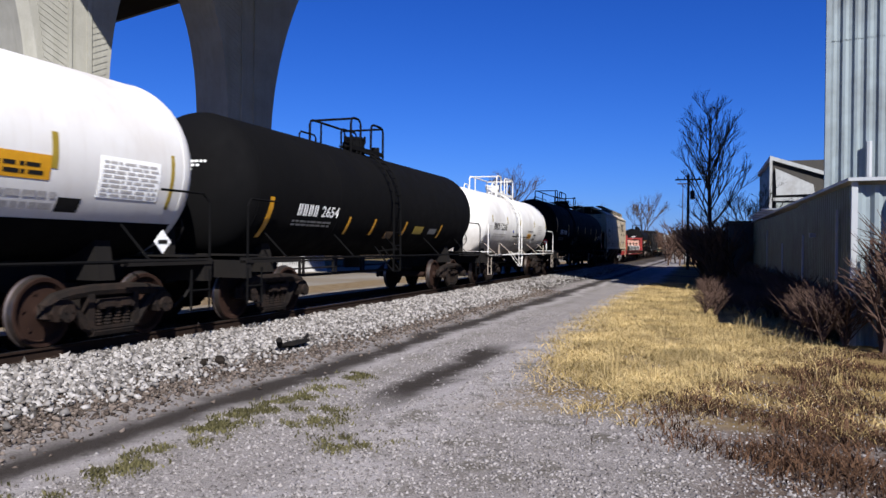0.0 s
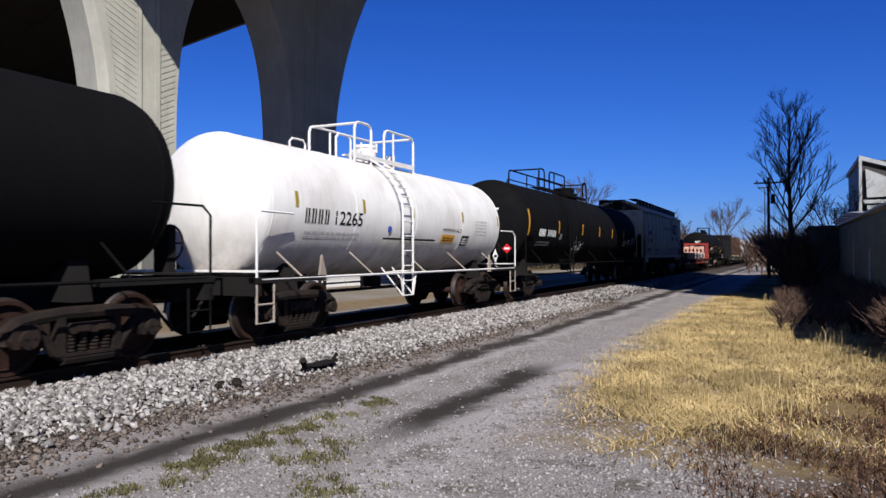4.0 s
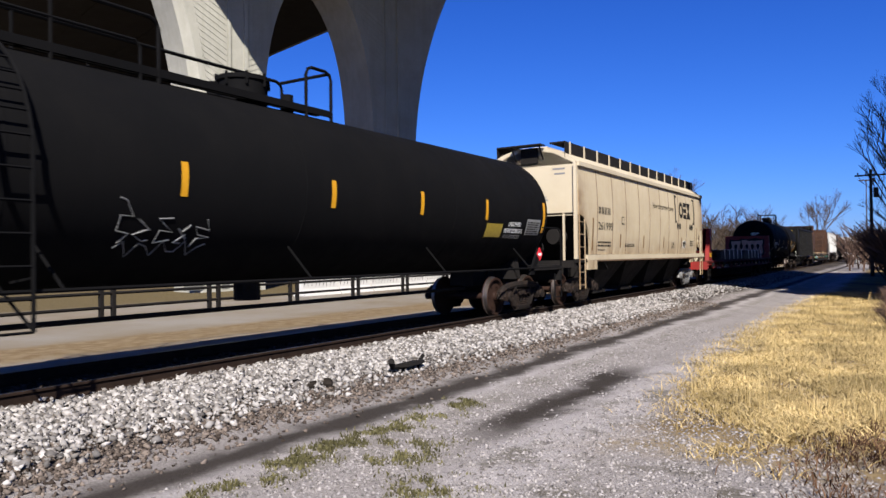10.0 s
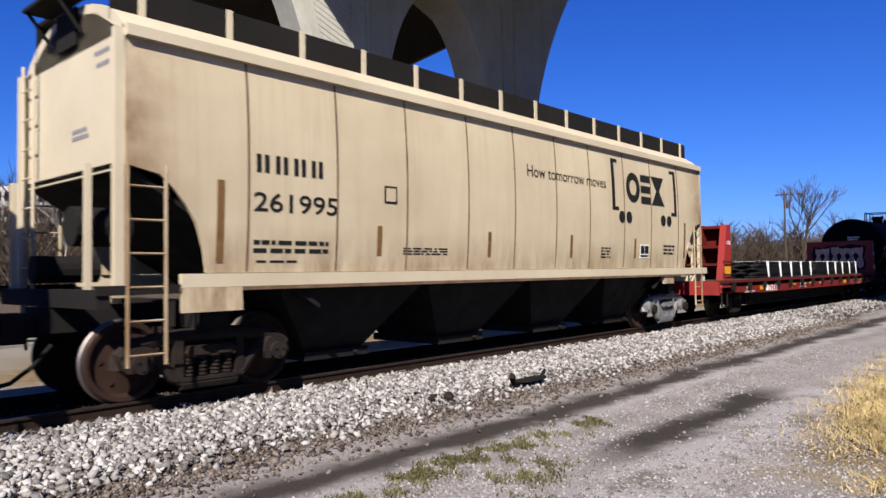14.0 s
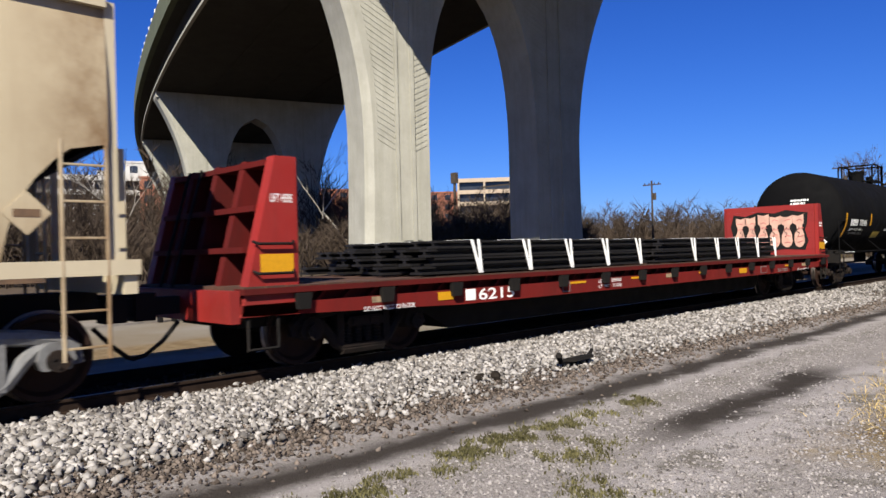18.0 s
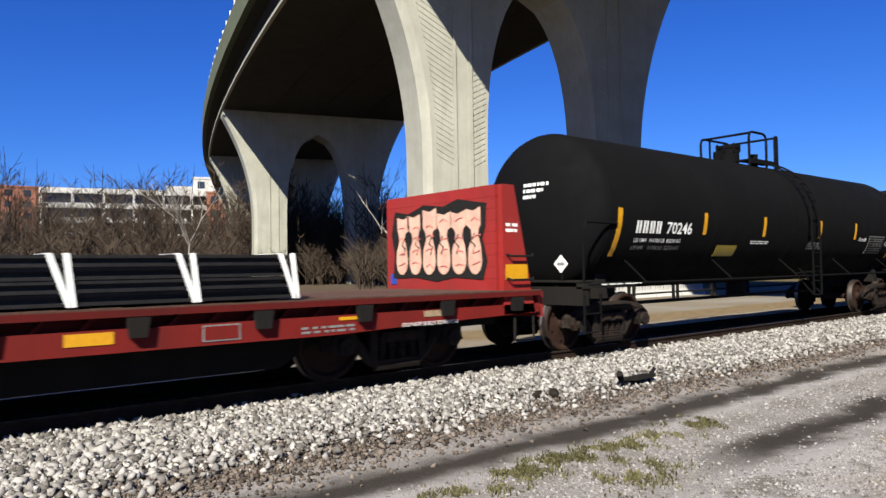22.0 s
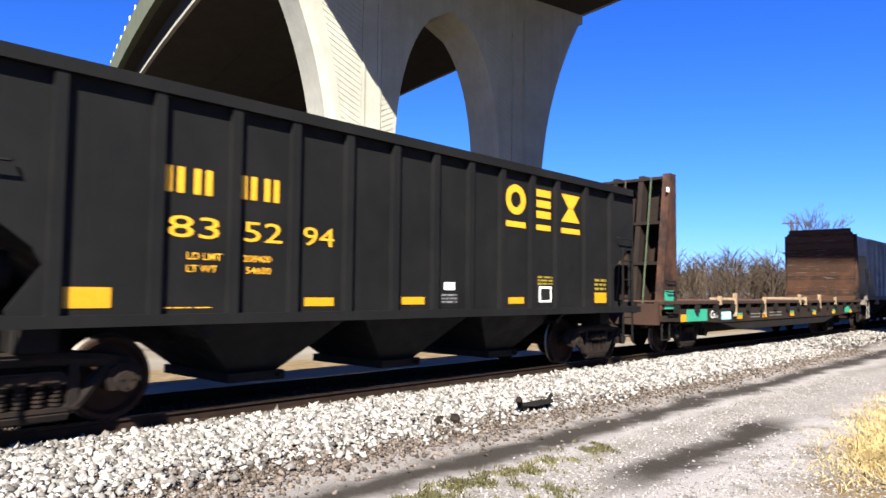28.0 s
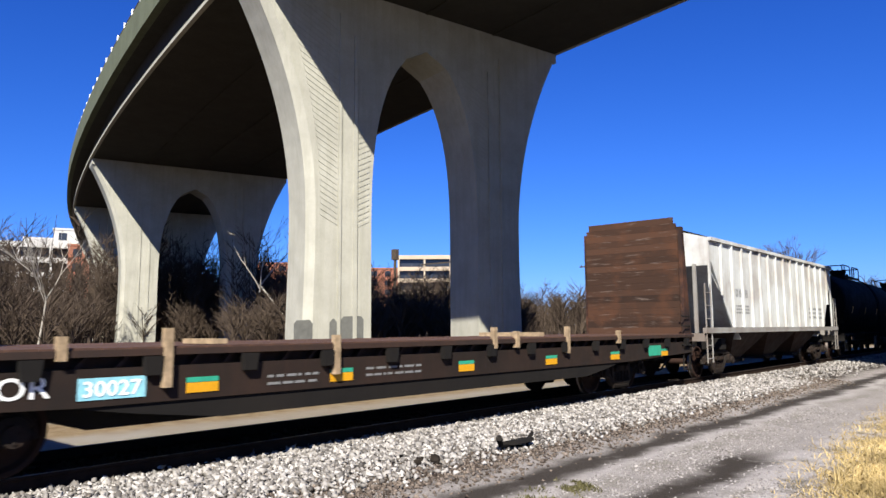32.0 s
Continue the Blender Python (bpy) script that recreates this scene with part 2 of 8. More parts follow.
M["pole"] = plain("weathered_pole", (0.0546, 0.0429, 0.0351), 0.9, 0, 0.3, 5)


def concrete(name, col, rough=0.85):
    m, n, l, b = material(name, rough)
    stain = ramp(n, l, noise_of(n, l, 0.5, 6, 0.65), 0.35, 0.7)
    runs = ramp(n, l, noise_of(n, l, 1.0, 5, 0.65, (3, 3, 0.15)), 0.45, 0.75)
    c = mix(n, l, stain, col, tuple(v * 0.78 for v in col))
    c = mix(n, l, mix(n, l, 0.35, (0, 0, 0), runs), c, (col[0] * 0.55, col[1] * 0.55, col[2] * 0.48))
    fine = ramp(n, l, noise_of(n, l, 30, 4), 0.35, 0.65, (0.9,) * 3, (1.05,) * 3)
    l.new(mix(n, l, 1.0, c, fine, "MULTIPLY"), b.inputs["Base Color"])
    bump(n, l, b, noise_of(n, l, 14, 5), 0.25, 0.01)
    return m


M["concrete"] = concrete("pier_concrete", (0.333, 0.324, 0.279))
# pier concrete darkened so the deck's underside carries its own shade
M["shadedconcrete"] = concrete("shade_dark_deck_concrete", (0.0468, 0.0445, 0.0406))
M["fascia"] = concrete("mossy_fascia_concrete", (0.1014, 0.1131, 0.078))

# ballast stones: each stone its own shade
m, n, l, b = material("white_ballast_stone", 0.85)
geo = n.new("ShaderNodeNewGeometry")
c = ramp(n, l, geo.outputs["Random Per Island"], 0.0, 1.0, (0.055, 0.050, 0.047), (0.37, 0.35, 0.335))
c = mix(n, l, ramp(n, l, noise_of(n, l, 25, 3), 0.5, 0.8), c, (0.1776, 0.148, 0.1221))
l.new(c, b.inputs["Base Color"])
M["stone"] = m
# oily grime, darkened further to hold the shade under the train
m, n, l, b = material("grimy_shaded_ballast_stone", 0.9)
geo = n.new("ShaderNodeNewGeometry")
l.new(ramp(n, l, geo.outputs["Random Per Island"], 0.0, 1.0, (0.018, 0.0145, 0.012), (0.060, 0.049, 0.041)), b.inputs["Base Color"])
M["grimyshadestone"] = m
m, n, l, b = material("road_gravel_stone", 0.9)
geo = n.new("ShaderNodeNewGeometry")
l.new(ramp(n, l, geo.outputs["Random Per Island"], 0.0, 1.0, (0.085, 0.076, 0.072), (0.30, 0.279, 0.271)), b.inputs["Base Color"])
M["pebble"] = m
m, n, l, b = material("brown_dirty_stone", 0.95)
geo = n.new("ShaderNodeNewGeometry")
l.new(ramp(n, l, geo.outputs["Random Per Island"], 0.0, 1.0, (0.028, 0.021, 0.0168), (0.168, 0.1365, 0.1155)), b.inputs["Base Color"])
M["brownstone"] = m
M["coverpaint"] = plain("grey_cover_paint", (0.1014, 0.1014, 0.0936), 0.8, 0, 0.15, 3)


def blades(name, a, b_):
    m, n, l, b = material(name, 0.8)
    geo = n.new("ShaderNodeNewGeometry")
    c = ramp(n, l, geo.outputs["Random Per Island"], 0.0, 1.0, a, b_)
    patch = ramp(n, l, noise_of(n, l, 0.8, 3), 0.38, 0.66, (0.55,) * 3, (1.1,) * 3)
    l.new(mix(n, l, 1.0, c, patch, "MULTIPLY"), b.inputs["Base Color"])
    return m


M["straw"] = blades("dry_straw_grass", (0.31, 0.22, 0.085), (0.58, 0.45, 0.225))
M["weed"] = blades("dead_red_brown_weeds", (0.04, 0.0215, 0.0136), (0.15, 0.085, 0.049))
M["moss"] = blades("low_green_weeds", (0.045, 0.042, 0.018), (0.16, 0.145, 0.068))


# ---- ground material: bands that run along the track ----
def ground_material():
    m, n, l, b = material("gravel_and_dirt", 0.95)
    geo = n.new("ShaderNodeNewGeometry")
    sep = n.new("ShaderNodeSeparateXYZ")
    l.new(geo.outputs["Position"], sep.inputs[0])
    wob = noise_of(n, l, 0.6, 5, 0.65)
    add = n.new("ShaderNodeMath")
    add.operation = "MULTIPLY_ADD"
    l.new(wob, add.inputs[0])
    add.inputs[1].default_value = 1.3
    l.new(sep.outputs["X"], add.inputs[2])
    x = add.outputs[0]

    def band(lo, hi, soft):
        a = n.new("ShaderNodeMapRange")
        a.interpolation_type = "SMOOTHSTEP"
        a.inputs[1].default_value, a.inputs[2].default_value = lo - soft + 0.65, lo + soft + 0.65
        l.new(x, a.inputs[0])
        c = n.new("ShaderNodeMapRange")
        c.interpolation_type = "SMOOTHSTEP"
        c.inputs[1].default_value, c.inputs[2].default_value = hi - soft + 0.65, hi + soft + 0.65
        c.inputs[3].default_value, c.inputs[4].default_value = 1.0, 0.0
        l.new(x, c.inputs[0])
        p = n.new("ShaderNodeMath")
        p.operation = "MULTIPLY"
        l.new(a.outputs[0], p.inputs[0])
        l.new(c.outputs[0], p.inputs[1])
        return p.outputs[0]

    def weak(f, k, lo=0.4, hi=0.62, scale=1.2):
        q = ramp(n, l, noise_of(n, l, scale, 5, 0.7), lo, hi)
        return mix(n, l, 1.0, mix(n, l, k, (0, 0, 0), q), f, "MULTIPLY")

    fine = noise_of(n, l, 45, 4, 0.7)
    grit = ramp(n, l, fine, 0.3, 0.7, (0.105, 0.094, 0.090), (0.325, 0.30, 0.29))
    big = ramp(n, l, noise_of(n, l, 0.9, 5, 0.65), 0.35, 0.68)
    c = mix(n, l, mix(n, l, 0.55, (0, 0, 0), big), grit, (0.1368, 0.1224, 0.1152))
    dust = ramp(n, l, fine, 0.3, 0.7, (0.2304, 0.2124, 0.2088), (0.3096, 0.288, 0.2837))
    c = mix(n, l, band(-4.7, -4.35, 0.2), c, dust)
    c = mix(n, l, band(-3.15, -2.2, 0.3), c, dust)
    c = mix(n, l, weak(band(-4.5, -4.05, 0.2), 0.35, 0.4, 0.58, 1.6), c, (0.085, 0.075, 0.05))
    dark = ramp(n, l, fine, 0.3, 0.7, (0.0173, 0.0144, 0.0122), (0.0446, 0.0374, 0.0331))
    c = mix(n, l, weak(band(-5.38, -4.72, 0.22), 0.97, 0.2, 0.42, 0.8), c, dark)
    c = mix(n, l, weak(band(-3.1, -0.4, 0.4), 0.75, 0.50, 0.64, 1.5), c, (0.06, 0.052, 0.034))
    rut = n.new("ShaderNodeMapRange")
    rut.interpolation_type = "SMOOTHSTEP"
    rut.inputs[1].default_value, rut.inputs[2].default_value = 3.1, 1.6
    off = n.new("ShaderNodeMath")
    off.operation = "SUBTRACT"
    l.new(sep.outputs["Y"], off.inputs[0])
    off.inputs[1].default_value = 8.6
    size = n.new("ShaderNodeMath")
    size.operation = "ABSOLUTE"
    l.new(off.outputs[0], size.inputs[0])
    l.new(size.outputs[0], rut.inputs[0])
    c = mix(n, l, mix(n, l, 1.0, weak(band(-3.72, -3.2, 0.2), 1.0, 0.2, 0.42, 0.7), rut.outputs[0], "MULTIPLY"), c, dark)
    # dark brown ground keeps the gaps between ballast stones dark
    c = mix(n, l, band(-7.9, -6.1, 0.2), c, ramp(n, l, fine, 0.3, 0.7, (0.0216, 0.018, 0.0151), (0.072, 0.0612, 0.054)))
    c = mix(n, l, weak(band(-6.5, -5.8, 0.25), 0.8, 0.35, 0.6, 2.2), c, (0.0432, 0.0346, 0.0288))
    # grimy bed, its brown lowered further for the shade under the train
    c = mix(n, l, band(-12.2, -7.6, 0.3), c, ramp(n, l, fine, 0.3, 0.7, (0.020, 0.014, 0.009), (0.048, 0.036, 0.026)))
    straw = ramp(n, l, noise_of(n, l, 6, 5, 0.7), 0.3, 0.7, (0.144, 0.0972, 0.036), (0.2592, 0.1872, 0.0792))
    ymask = n.new("ShaderNodeMapRange")
    ymask.interpolation_type = "SMOOTHSTEP"
    ymask.inputs[1].default_value, ymask.inputs[2].default_value = 7.4, 8.8
    ya = n.new("ShaderNodeMath")
    ya.operation = "MULTIPLY_ADD"
    l.new(wob, ya.inputs[0])
    ya.inputs[1].default_value = 3.0
    l.new(sep.outputs["Y"], ya.inputs[2])
    l.new(ya.outputs[0], ymask.inputs[0])
    brown = ramp(n, l, noise_of(n, l, 7, 5, 0.75), 0.35, 0.65, (0.0396, 0.0259, 0.0194), (0.1152, 0.085, 0.0662))
    c = mix(n, l, weak(band(-0.1, 40.0, 0.5), 0.95, 0.27, 0.45, 1.1), c, brown)
    c = mix(n, l, mix(n, l, 1.0, band(-2.2, 30.0, 0.35), ymask.outputs[0], "MULTIPLY"), c, mix(n, l, ramp(n, l, noise_of(n, l, 0.35, 4), 0.45, 0.6), straw, (0.0936, 0.0648, 0.0396)))
    far = ramp(n, l, noise_of(n, l, 0.25, 5), 0.35, 0.65, (0.1512, 0.1224, 0.0864), (0.1944, 0.1764, 0.1512))
    c = mix(n, l, band(-3000, -11.2, 0.3), c, far)
    c = mix(n, l, band(-15.2, -13.0, 0.4), c, ramp(n, l, noise_of(n, l, 3, 4), 0.35, 0.65, (0.1224, 0.0828, 0.0432), (0.18, 0.1368, 0.0828)))
    c = mix(n, l, band(-3000, -26.0, 0.8), c, ramp(n, l, noise_of(n, l, 6, 5, 0.7), 0.3, 0.7, (0.0648, 0.0504, 0.0252), (0.1224, 0.0936, 0.0468)))
    c = mix(n, l, band(-3000, -40.0, 2.0), c, (0.072, 0.054, 0.0396))
    l.new(c, b.inputs["Base Color"])
    bump(n, l, b, fine, 0.6, 0.03)
    return m


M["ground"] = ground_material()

# ---- mesh helpers ----
class Mesh:
    """Collects faces for one mesh."""

    def __init__(self):
        self.v, self.f = [], []

    def add(self, vs, fs):
        o = len(self.v)
        self.v.extend([tuple(p) for p in vs])
        self.f.extend([tuple(i + o for i in q) for q in fs])
        return self

    def box(self, x0, x1, y0, y1, z0, z1):
        vs = [(x, y, z) for x in (x0, x1) for y in (y0, y1) for z in (z0, z1)]
        return self.add(vs, [(0, 1, 3, 2), (4, 6, 7, 5), (0, 4, 5, 1), (2, 3, 7, 6), (0, 2, 6, 4), (1, 5, 7, 3)])

    def tube(self, pts, r, seg=6, r1=None):
        pts = [Vector(p) for p in pts]
        vs, n = [], len(pts)
        for i, p in enumerate(pts):
            d = (pts[min(i + 1, n - 1)] - pts[max(i - 1, 0)]).normalized()
            up = Vector((0, 0, 1)) if abs(d.z) < 0.9 else Vector((1, 0, 0))
            a = d.cross(up).normalized()
            c = a.cross(d)
            k = r if r1 is None else r + (r1 - r) * i / (n - 1)
            for j in range(seg):
                t = 2 * math.pi * j / seg
                vs.append(p + (a * math.cos(t) + c * math.sin(t)) * k)
        fs = [(i * seg + j, i * seg + (j + 1) % seg, (i + 1) * seg + (j + 1) % seg, (i + 1) * seg + j) for i in range(n - 1) for j in range(seg)]
        fs += [tuple(range(seg - 1, -1, -1)), tuple(range((n - 1) * seg, n * seg))]
        return self.add(vs, fs)

    def prism(self, outline, axis, a, b):
        """Extrude a 2D outline along axis 'x', 'y' or 'z' from a to b."""
        n = len(outline)

        def at(p, k):
            return {"x": (k, p[0], p[1]), "y": (p[0], k, p[1]), "z": (p[0], p[1], k)}[axis]

        vs = [at(p, a) for p in outline] + [at(p, b) for p in outline]
        fs = [(i, (i + 1) % n, n + (i + 1) % n, n + i) for i in range(n)] + [tuple(range(n - 1, -1, -1)), tuple(range(n, 2 * n))]
        return self.add(vs, fs)

    def lathe_y(self, profile, x, z, seg=48, squash=1.0):
        """Turn (radius, y) rows round the line through (x, z) along y."""
        vs = [(x + r * math.cos(2 * math.pi * j / seg), y, z + r * squash * math.sin(2 * math.pi * j / seg)) for r, y in profile for j in range(seg)]
        n = len(profile)
        fs = [(i * seg + j, i * seg + (j + 1) % seg, (i + 1) * seg + (j + 1) % seg, (i + 1) * seg + j) for i in range(n - 1) for j in range(seg)]
        fs += [tuple(range(seg)), tuple(range(n * seg - 1, (n - 1) * seg - 1, -1))]
        return self.add(vs, fs)

    def data(self, name, mat, off=(0, 0, 0), smooth=False):
        me = bpy.data.meshes.new(name)
        me.from_pydata([(p[0] - off[0], p[1] - off[1], p[2] - off[2]) for p in self.v], [], self.f)
        me.materials.append(mat)
        bm = bmesh.new()
        bm.from_mesh(me)
        bmesh.ops.recalc_face_normals(bm, faces=bm.faces)
        bm.to_mesh(me)
        bm.free()
        if smooth:
            me.polygons.foreach_set("use_smooth", [True] * len(me.polygons))
            me.set_sharp_from_angle(angle=radians(38))
        return me


def part(name, mesh, mat, parent=None, label="", off=(0, 0, 0), smooth=False):
    ob = new(name, mesh.data(name, mat, off, smooth))
    if parent is not None:
        ob.parent = parent
    return tagged(ob, label)


def thing(name, label, category, group="", kind="", loc=(0, 0, 0)):
    ob = new(name)
    ob.empty_display_size = 0.3
    ob.location = loc
    return tagged(ob, label, category, group, kind)


def quick_mesh(name, verts, faces, mat):
    me = bpy.data.meshes.new(name)
    me.from_pydata(verts, [], faces)
    me.materials.append(mat)
    return me


# ---- the ground, rails, ballast ----
RAIL, XT = 0.33, -8.95


def ground_z(x, y):
    if x < -11.5:
        z = 0.0
    elif x < -10.4:
        z = 0.14 * (x + 11.5) / 1.1
    elif x < -7.75:
        z = 0.14
    elif x < -5.8:
        k = (x + 5.8) / -1.95
        z = 0.14 * k * k * (3 - 2 * k)
    else:
        z = 0.0
    rut = 0.05 * math.exp(-((x + 5.35) / 0.35) ** 2) + 0.03 * math.exp(-((x + 3.45) / 0.3) ** 2)
    return z - rut * (1 if -6.5 < x < -2.5 else 0) + 0.02 * noise.noise((x * 0.7, y * 0.5, 0)) * (abs(x + 9.1) > 1.3)


def spaced(a, b, step, outer, far):
    mid = list(np.arange(a, b + 1e-6, step))
    lo, hi, k, q = [], [], step, a
    while q > -far:
        k *= outer
        q -= k
        lo.append(q)
    k, q = step, b
    while q < far:
        k *= outer
        q += k
        hi.append(q)
    return lo[::-1] + mid + hi


gx, gy = spaced(-12, 4, 0.16, 1.25, 3000), spaced(0, 30, 0.3, 1.2, 3000)
gv = [(x, y, ground_z(x, y)) for x in gx for y in gy]
ny = len(gy)
gf = [(i * ny + j, (i + 1) * ny + j, (i + 1) * ny + j + 1, i * ny + j + 1) for i in range(len(gx) - 1) for j in range(ny - 1)]
ground = new("ground", quick_mesh("ground", gv, gf, M["ground"]))
ground.data.polygons.foreach_set("use_smooth", [True] * len(gf))
tagged(ground, "gravel road and dirt ground beside the railway track", "ground", kind="structure")


def scatter(name, n, spot, size, mat, label, category, seed):
    """Many small angular stones in one mesh."""
    rng = np.random.RandomState(seed)
    base = np.array([(1, 0, 0), (-1, 0, 0), (0, 1, 0), (0, -1, 0), (0, 0, 1), (0, 0, -1)], float)
    tris = np.array([(0, 2, 4), (2, 1, 4), (1, 3, 4), (3, 0, 4), (2, 0, 5), (1, 2, 5), (3, 1, 5), (0, 3, 5)])
    pts = spot(rng, n)
    n = len(pts)
    sc = size[0] + (size[1] - size[0]) * rng.rand(n) ** 1.6
    v = base[None] * (0.55 + 0.6 * rng.rand(n, 6, 1)) + 0.22 * rng.randn(n, 6, 3)
    a = rng.rand(n) * 6.283
    ca, sa = np.cos(a), np.sin(a)
    x, y, z = v[..., 0] * ca[:, None] - v[..., 1] * sa[:, None], v[..., 0] * sa[:, None] + v[..., 1] * ca[:, None], v[..., 2] * 0.75
    tilt = rng.randn(n) * 0.6
    y, z = y * np.cos(tilt)[:, None] - z * np.sin(tilt)[:, None], y * np.sin(tilt)[:, None] + z * np.cos(tilt)[:, None]
    v = np.stack([x, y, z], -1) * sc[:, None, None] + pts[:, None, :]
    f = (tris[None] + 6 * np.arange(n)[:, None, None]).reshape(-1, 3)
    me = bpy.data.meshes.new(name)
    me.vertices.add(n * 6)
    me.vertices.foreach_set("co", v.reshape(-1))
    me.loops.add(len(f) * 3)
    me.loops.foreach_set("vertex_index", f.reshape(-1))
    me.polygons.add(len(f))
    me.polygons.foreach_set("loop_start", np.arange(0, len(f) * 3, 3))
    me.update(calc_edges=True)
    me.materials.append(mat)
    return tagged(new(name, me), label, category, kind="stuff")


def lift(p, up):
    p[:, 2] = [ground_z(q[0], q[1]) for q in p]
    p[:, 2] += up
    return p


def shoulder(rng, n):
    y = np.where(rng.rand(n) < 0.7, 1.0 + 24 * rng.rand(n) ** 1.3, 8 + 60 * rng.rand(n))
    y = np.where(rng.rand(n) < 0.1, 1.0 - rng.exponential(5.0, n), y)
    e = rng.rand(n)
    x = -8.05 + 2.3 * e + 0.10 * rng.randn(n)
    keep = (x < -6.95) | (rng.rand(n) < np.clip((-5.75 - x) / 1.2, 0.02, 1) ** 1.5)
    p = np.stack([x, y, 0 * x], 1)[keep]
    return lift(p, 0.02 + 0.03 * rng.rand(len(p)))


def fringe(rng, n):
    y = 1.0 + 26 * rng.rand(n) ** 1.4
    x = -6.25 + 0.38 * rng.randn(n)
    return lift(np.stack([x, y, 0 * x], 1), 0.005 + 0.01 * rng.rand(n))


def track_bed(rng, n):
    y = 1 + 60 * rng.rand(n) ** 1.4
    x = -11.3 + 3.4 * rng.rand(n)
    return lift(np.stack([x, y, 0 * x], 1), 0.01 + 0.02 * rng.rand(n))


def road(rng, n):
    y = 1.5 + 16 * rng.rand(n) ** 1.8
    y = np.where(rng.rand(n) < 0.2, 2.6 - rng.exponential(2.2, n), y + 0.5 * np.abs(rng.randn(n)) - 0.3)
    x = -5.9 + 7.9 * rng.rand(n)
    keep = (x > -4.75) & ((rng.rand(n) < 0.16) | ((x > -2.9) & (y < 9) & (rng.rand(n) < 0.8)) | ((np.abs(x + 4.0) < 0.45) & (rng.rand(n) < 0.5)) | ((x > -4) & (y < 6.5) & (rng.rand(n) < 0.55)))
    # the wheel rut is swept clean
    keep &= ~((np.abs(x + 3.45) < 0.24) & (np.abs(y - 8.7) < 2.6)) | (rng.rand(n) < 0.12)
    # few stones show among the dead weeds
    keep &= (x < -0.5 + 0.45 * np.maximum(0, 7.2 - y)) | (rng.rand(n) < 0.3)
    return lift(np.stack([x, y, 0 * x], 1)[keep], 0.0)


scatter("ballast_shoulder", 62000, shoulder, (0.016, 0.072), M["stone"], "white crushed stone ballast along the near side of the track", "ballast", 1)
scatter("ballast_edge", 21000, fringe, (0.012, 0.045), M["brownstone"], "brown dirty stones along the foot of the ballast", "ballast", 5)
scatter("ballast_bed", 14000, track_bed, (0.02, 0.05), M["grimyshadestone"], "grimy ballast between and beside the rails, darkened for shade under the train", "ballast", 2)
scatter("road_gravel", 150000, road, (0.006, 0.026), M["pebble"], "loose grey gravel on the dirt road", "gravel", 3)


def rail_profile(cx):
    h = RAIL
    return [(cx - 0.07, h - 0.17), (cx + 0.07, h - 0.17), (cx + 0.07, h - 0.155), (cx + 0.012, h - 0.13), (cx + 0.012, h - 0.045), (cx + 0.036, h - 0.03),
            (cx + 0.036, h - 0.006), (cx + 0.03, h - 0.001), (cx - 0.03, h - 0.001), (cx - 0.036, h - 0.006), (cx - 0.036, h - 0.03), (cx - 0.012, h - 0.045), (cx - 0.012, h - 0.13), (cx - 0.07, h - 0.155)]


track = thing("railway_track", "steel rails spiked to dark wooden ties in ballast", "railway track", kind="structure")
for sx in (-0.76, 0.76):
    r = part("rail", Mesh().prism(rail_profile(XT + sx), "y", -60, 700), M["railsteel"], track, "rusty rail with a polished head")
    part("rail_head", Mesh().box(XT + sx - 0.029, XT + sx + 0.029, -60, 700, RAIL - 0.004, RAIL + 0.001), M["railtop"], r, "polished running surface")
tie_mesh = Mesh().box(-1.3, 1.3, -0.115, 0.115, -0.2, 0.0).data("tie", M["tie"])
for i in range(150):
    t = new("tie", tie_mesh)
    t.parent = track
    t.location = (XT + random.uniform(-0.03, 0.03), -12 + i * 0.52, RAIL - 0.168)
    t.rotation_euler = (0, 0, random.uniform(-0.01, 0.01))

# ---- the viaduct ----
K = 1.9  # size of the viaduct against its first plan
SOFFIT = 12.5
BX, BY = -16.4 * K, 17.6 * K


def lev(z):
    return 1.75 + (z - 1.75) * K


def line(u):
    """Centre line of the deck: u metres to the west of the first bent."""
    bend = max(0.0, -15.0 - u)  # unseen swing north, added so the deck's shade clears the metal building
    x, y = BX - u, BY + 0.225 * u + 0.0018 / K * u * u + 0.0035 * bend * bend
    d = Vector((-1, 0.225 + 0.0036 / K * u - 0.007 * bend, 0)).normalized()
    return Vector((x, y, 0)), d, Vector((d.y, -d.x, 0))  # place, way west, way to the north edge


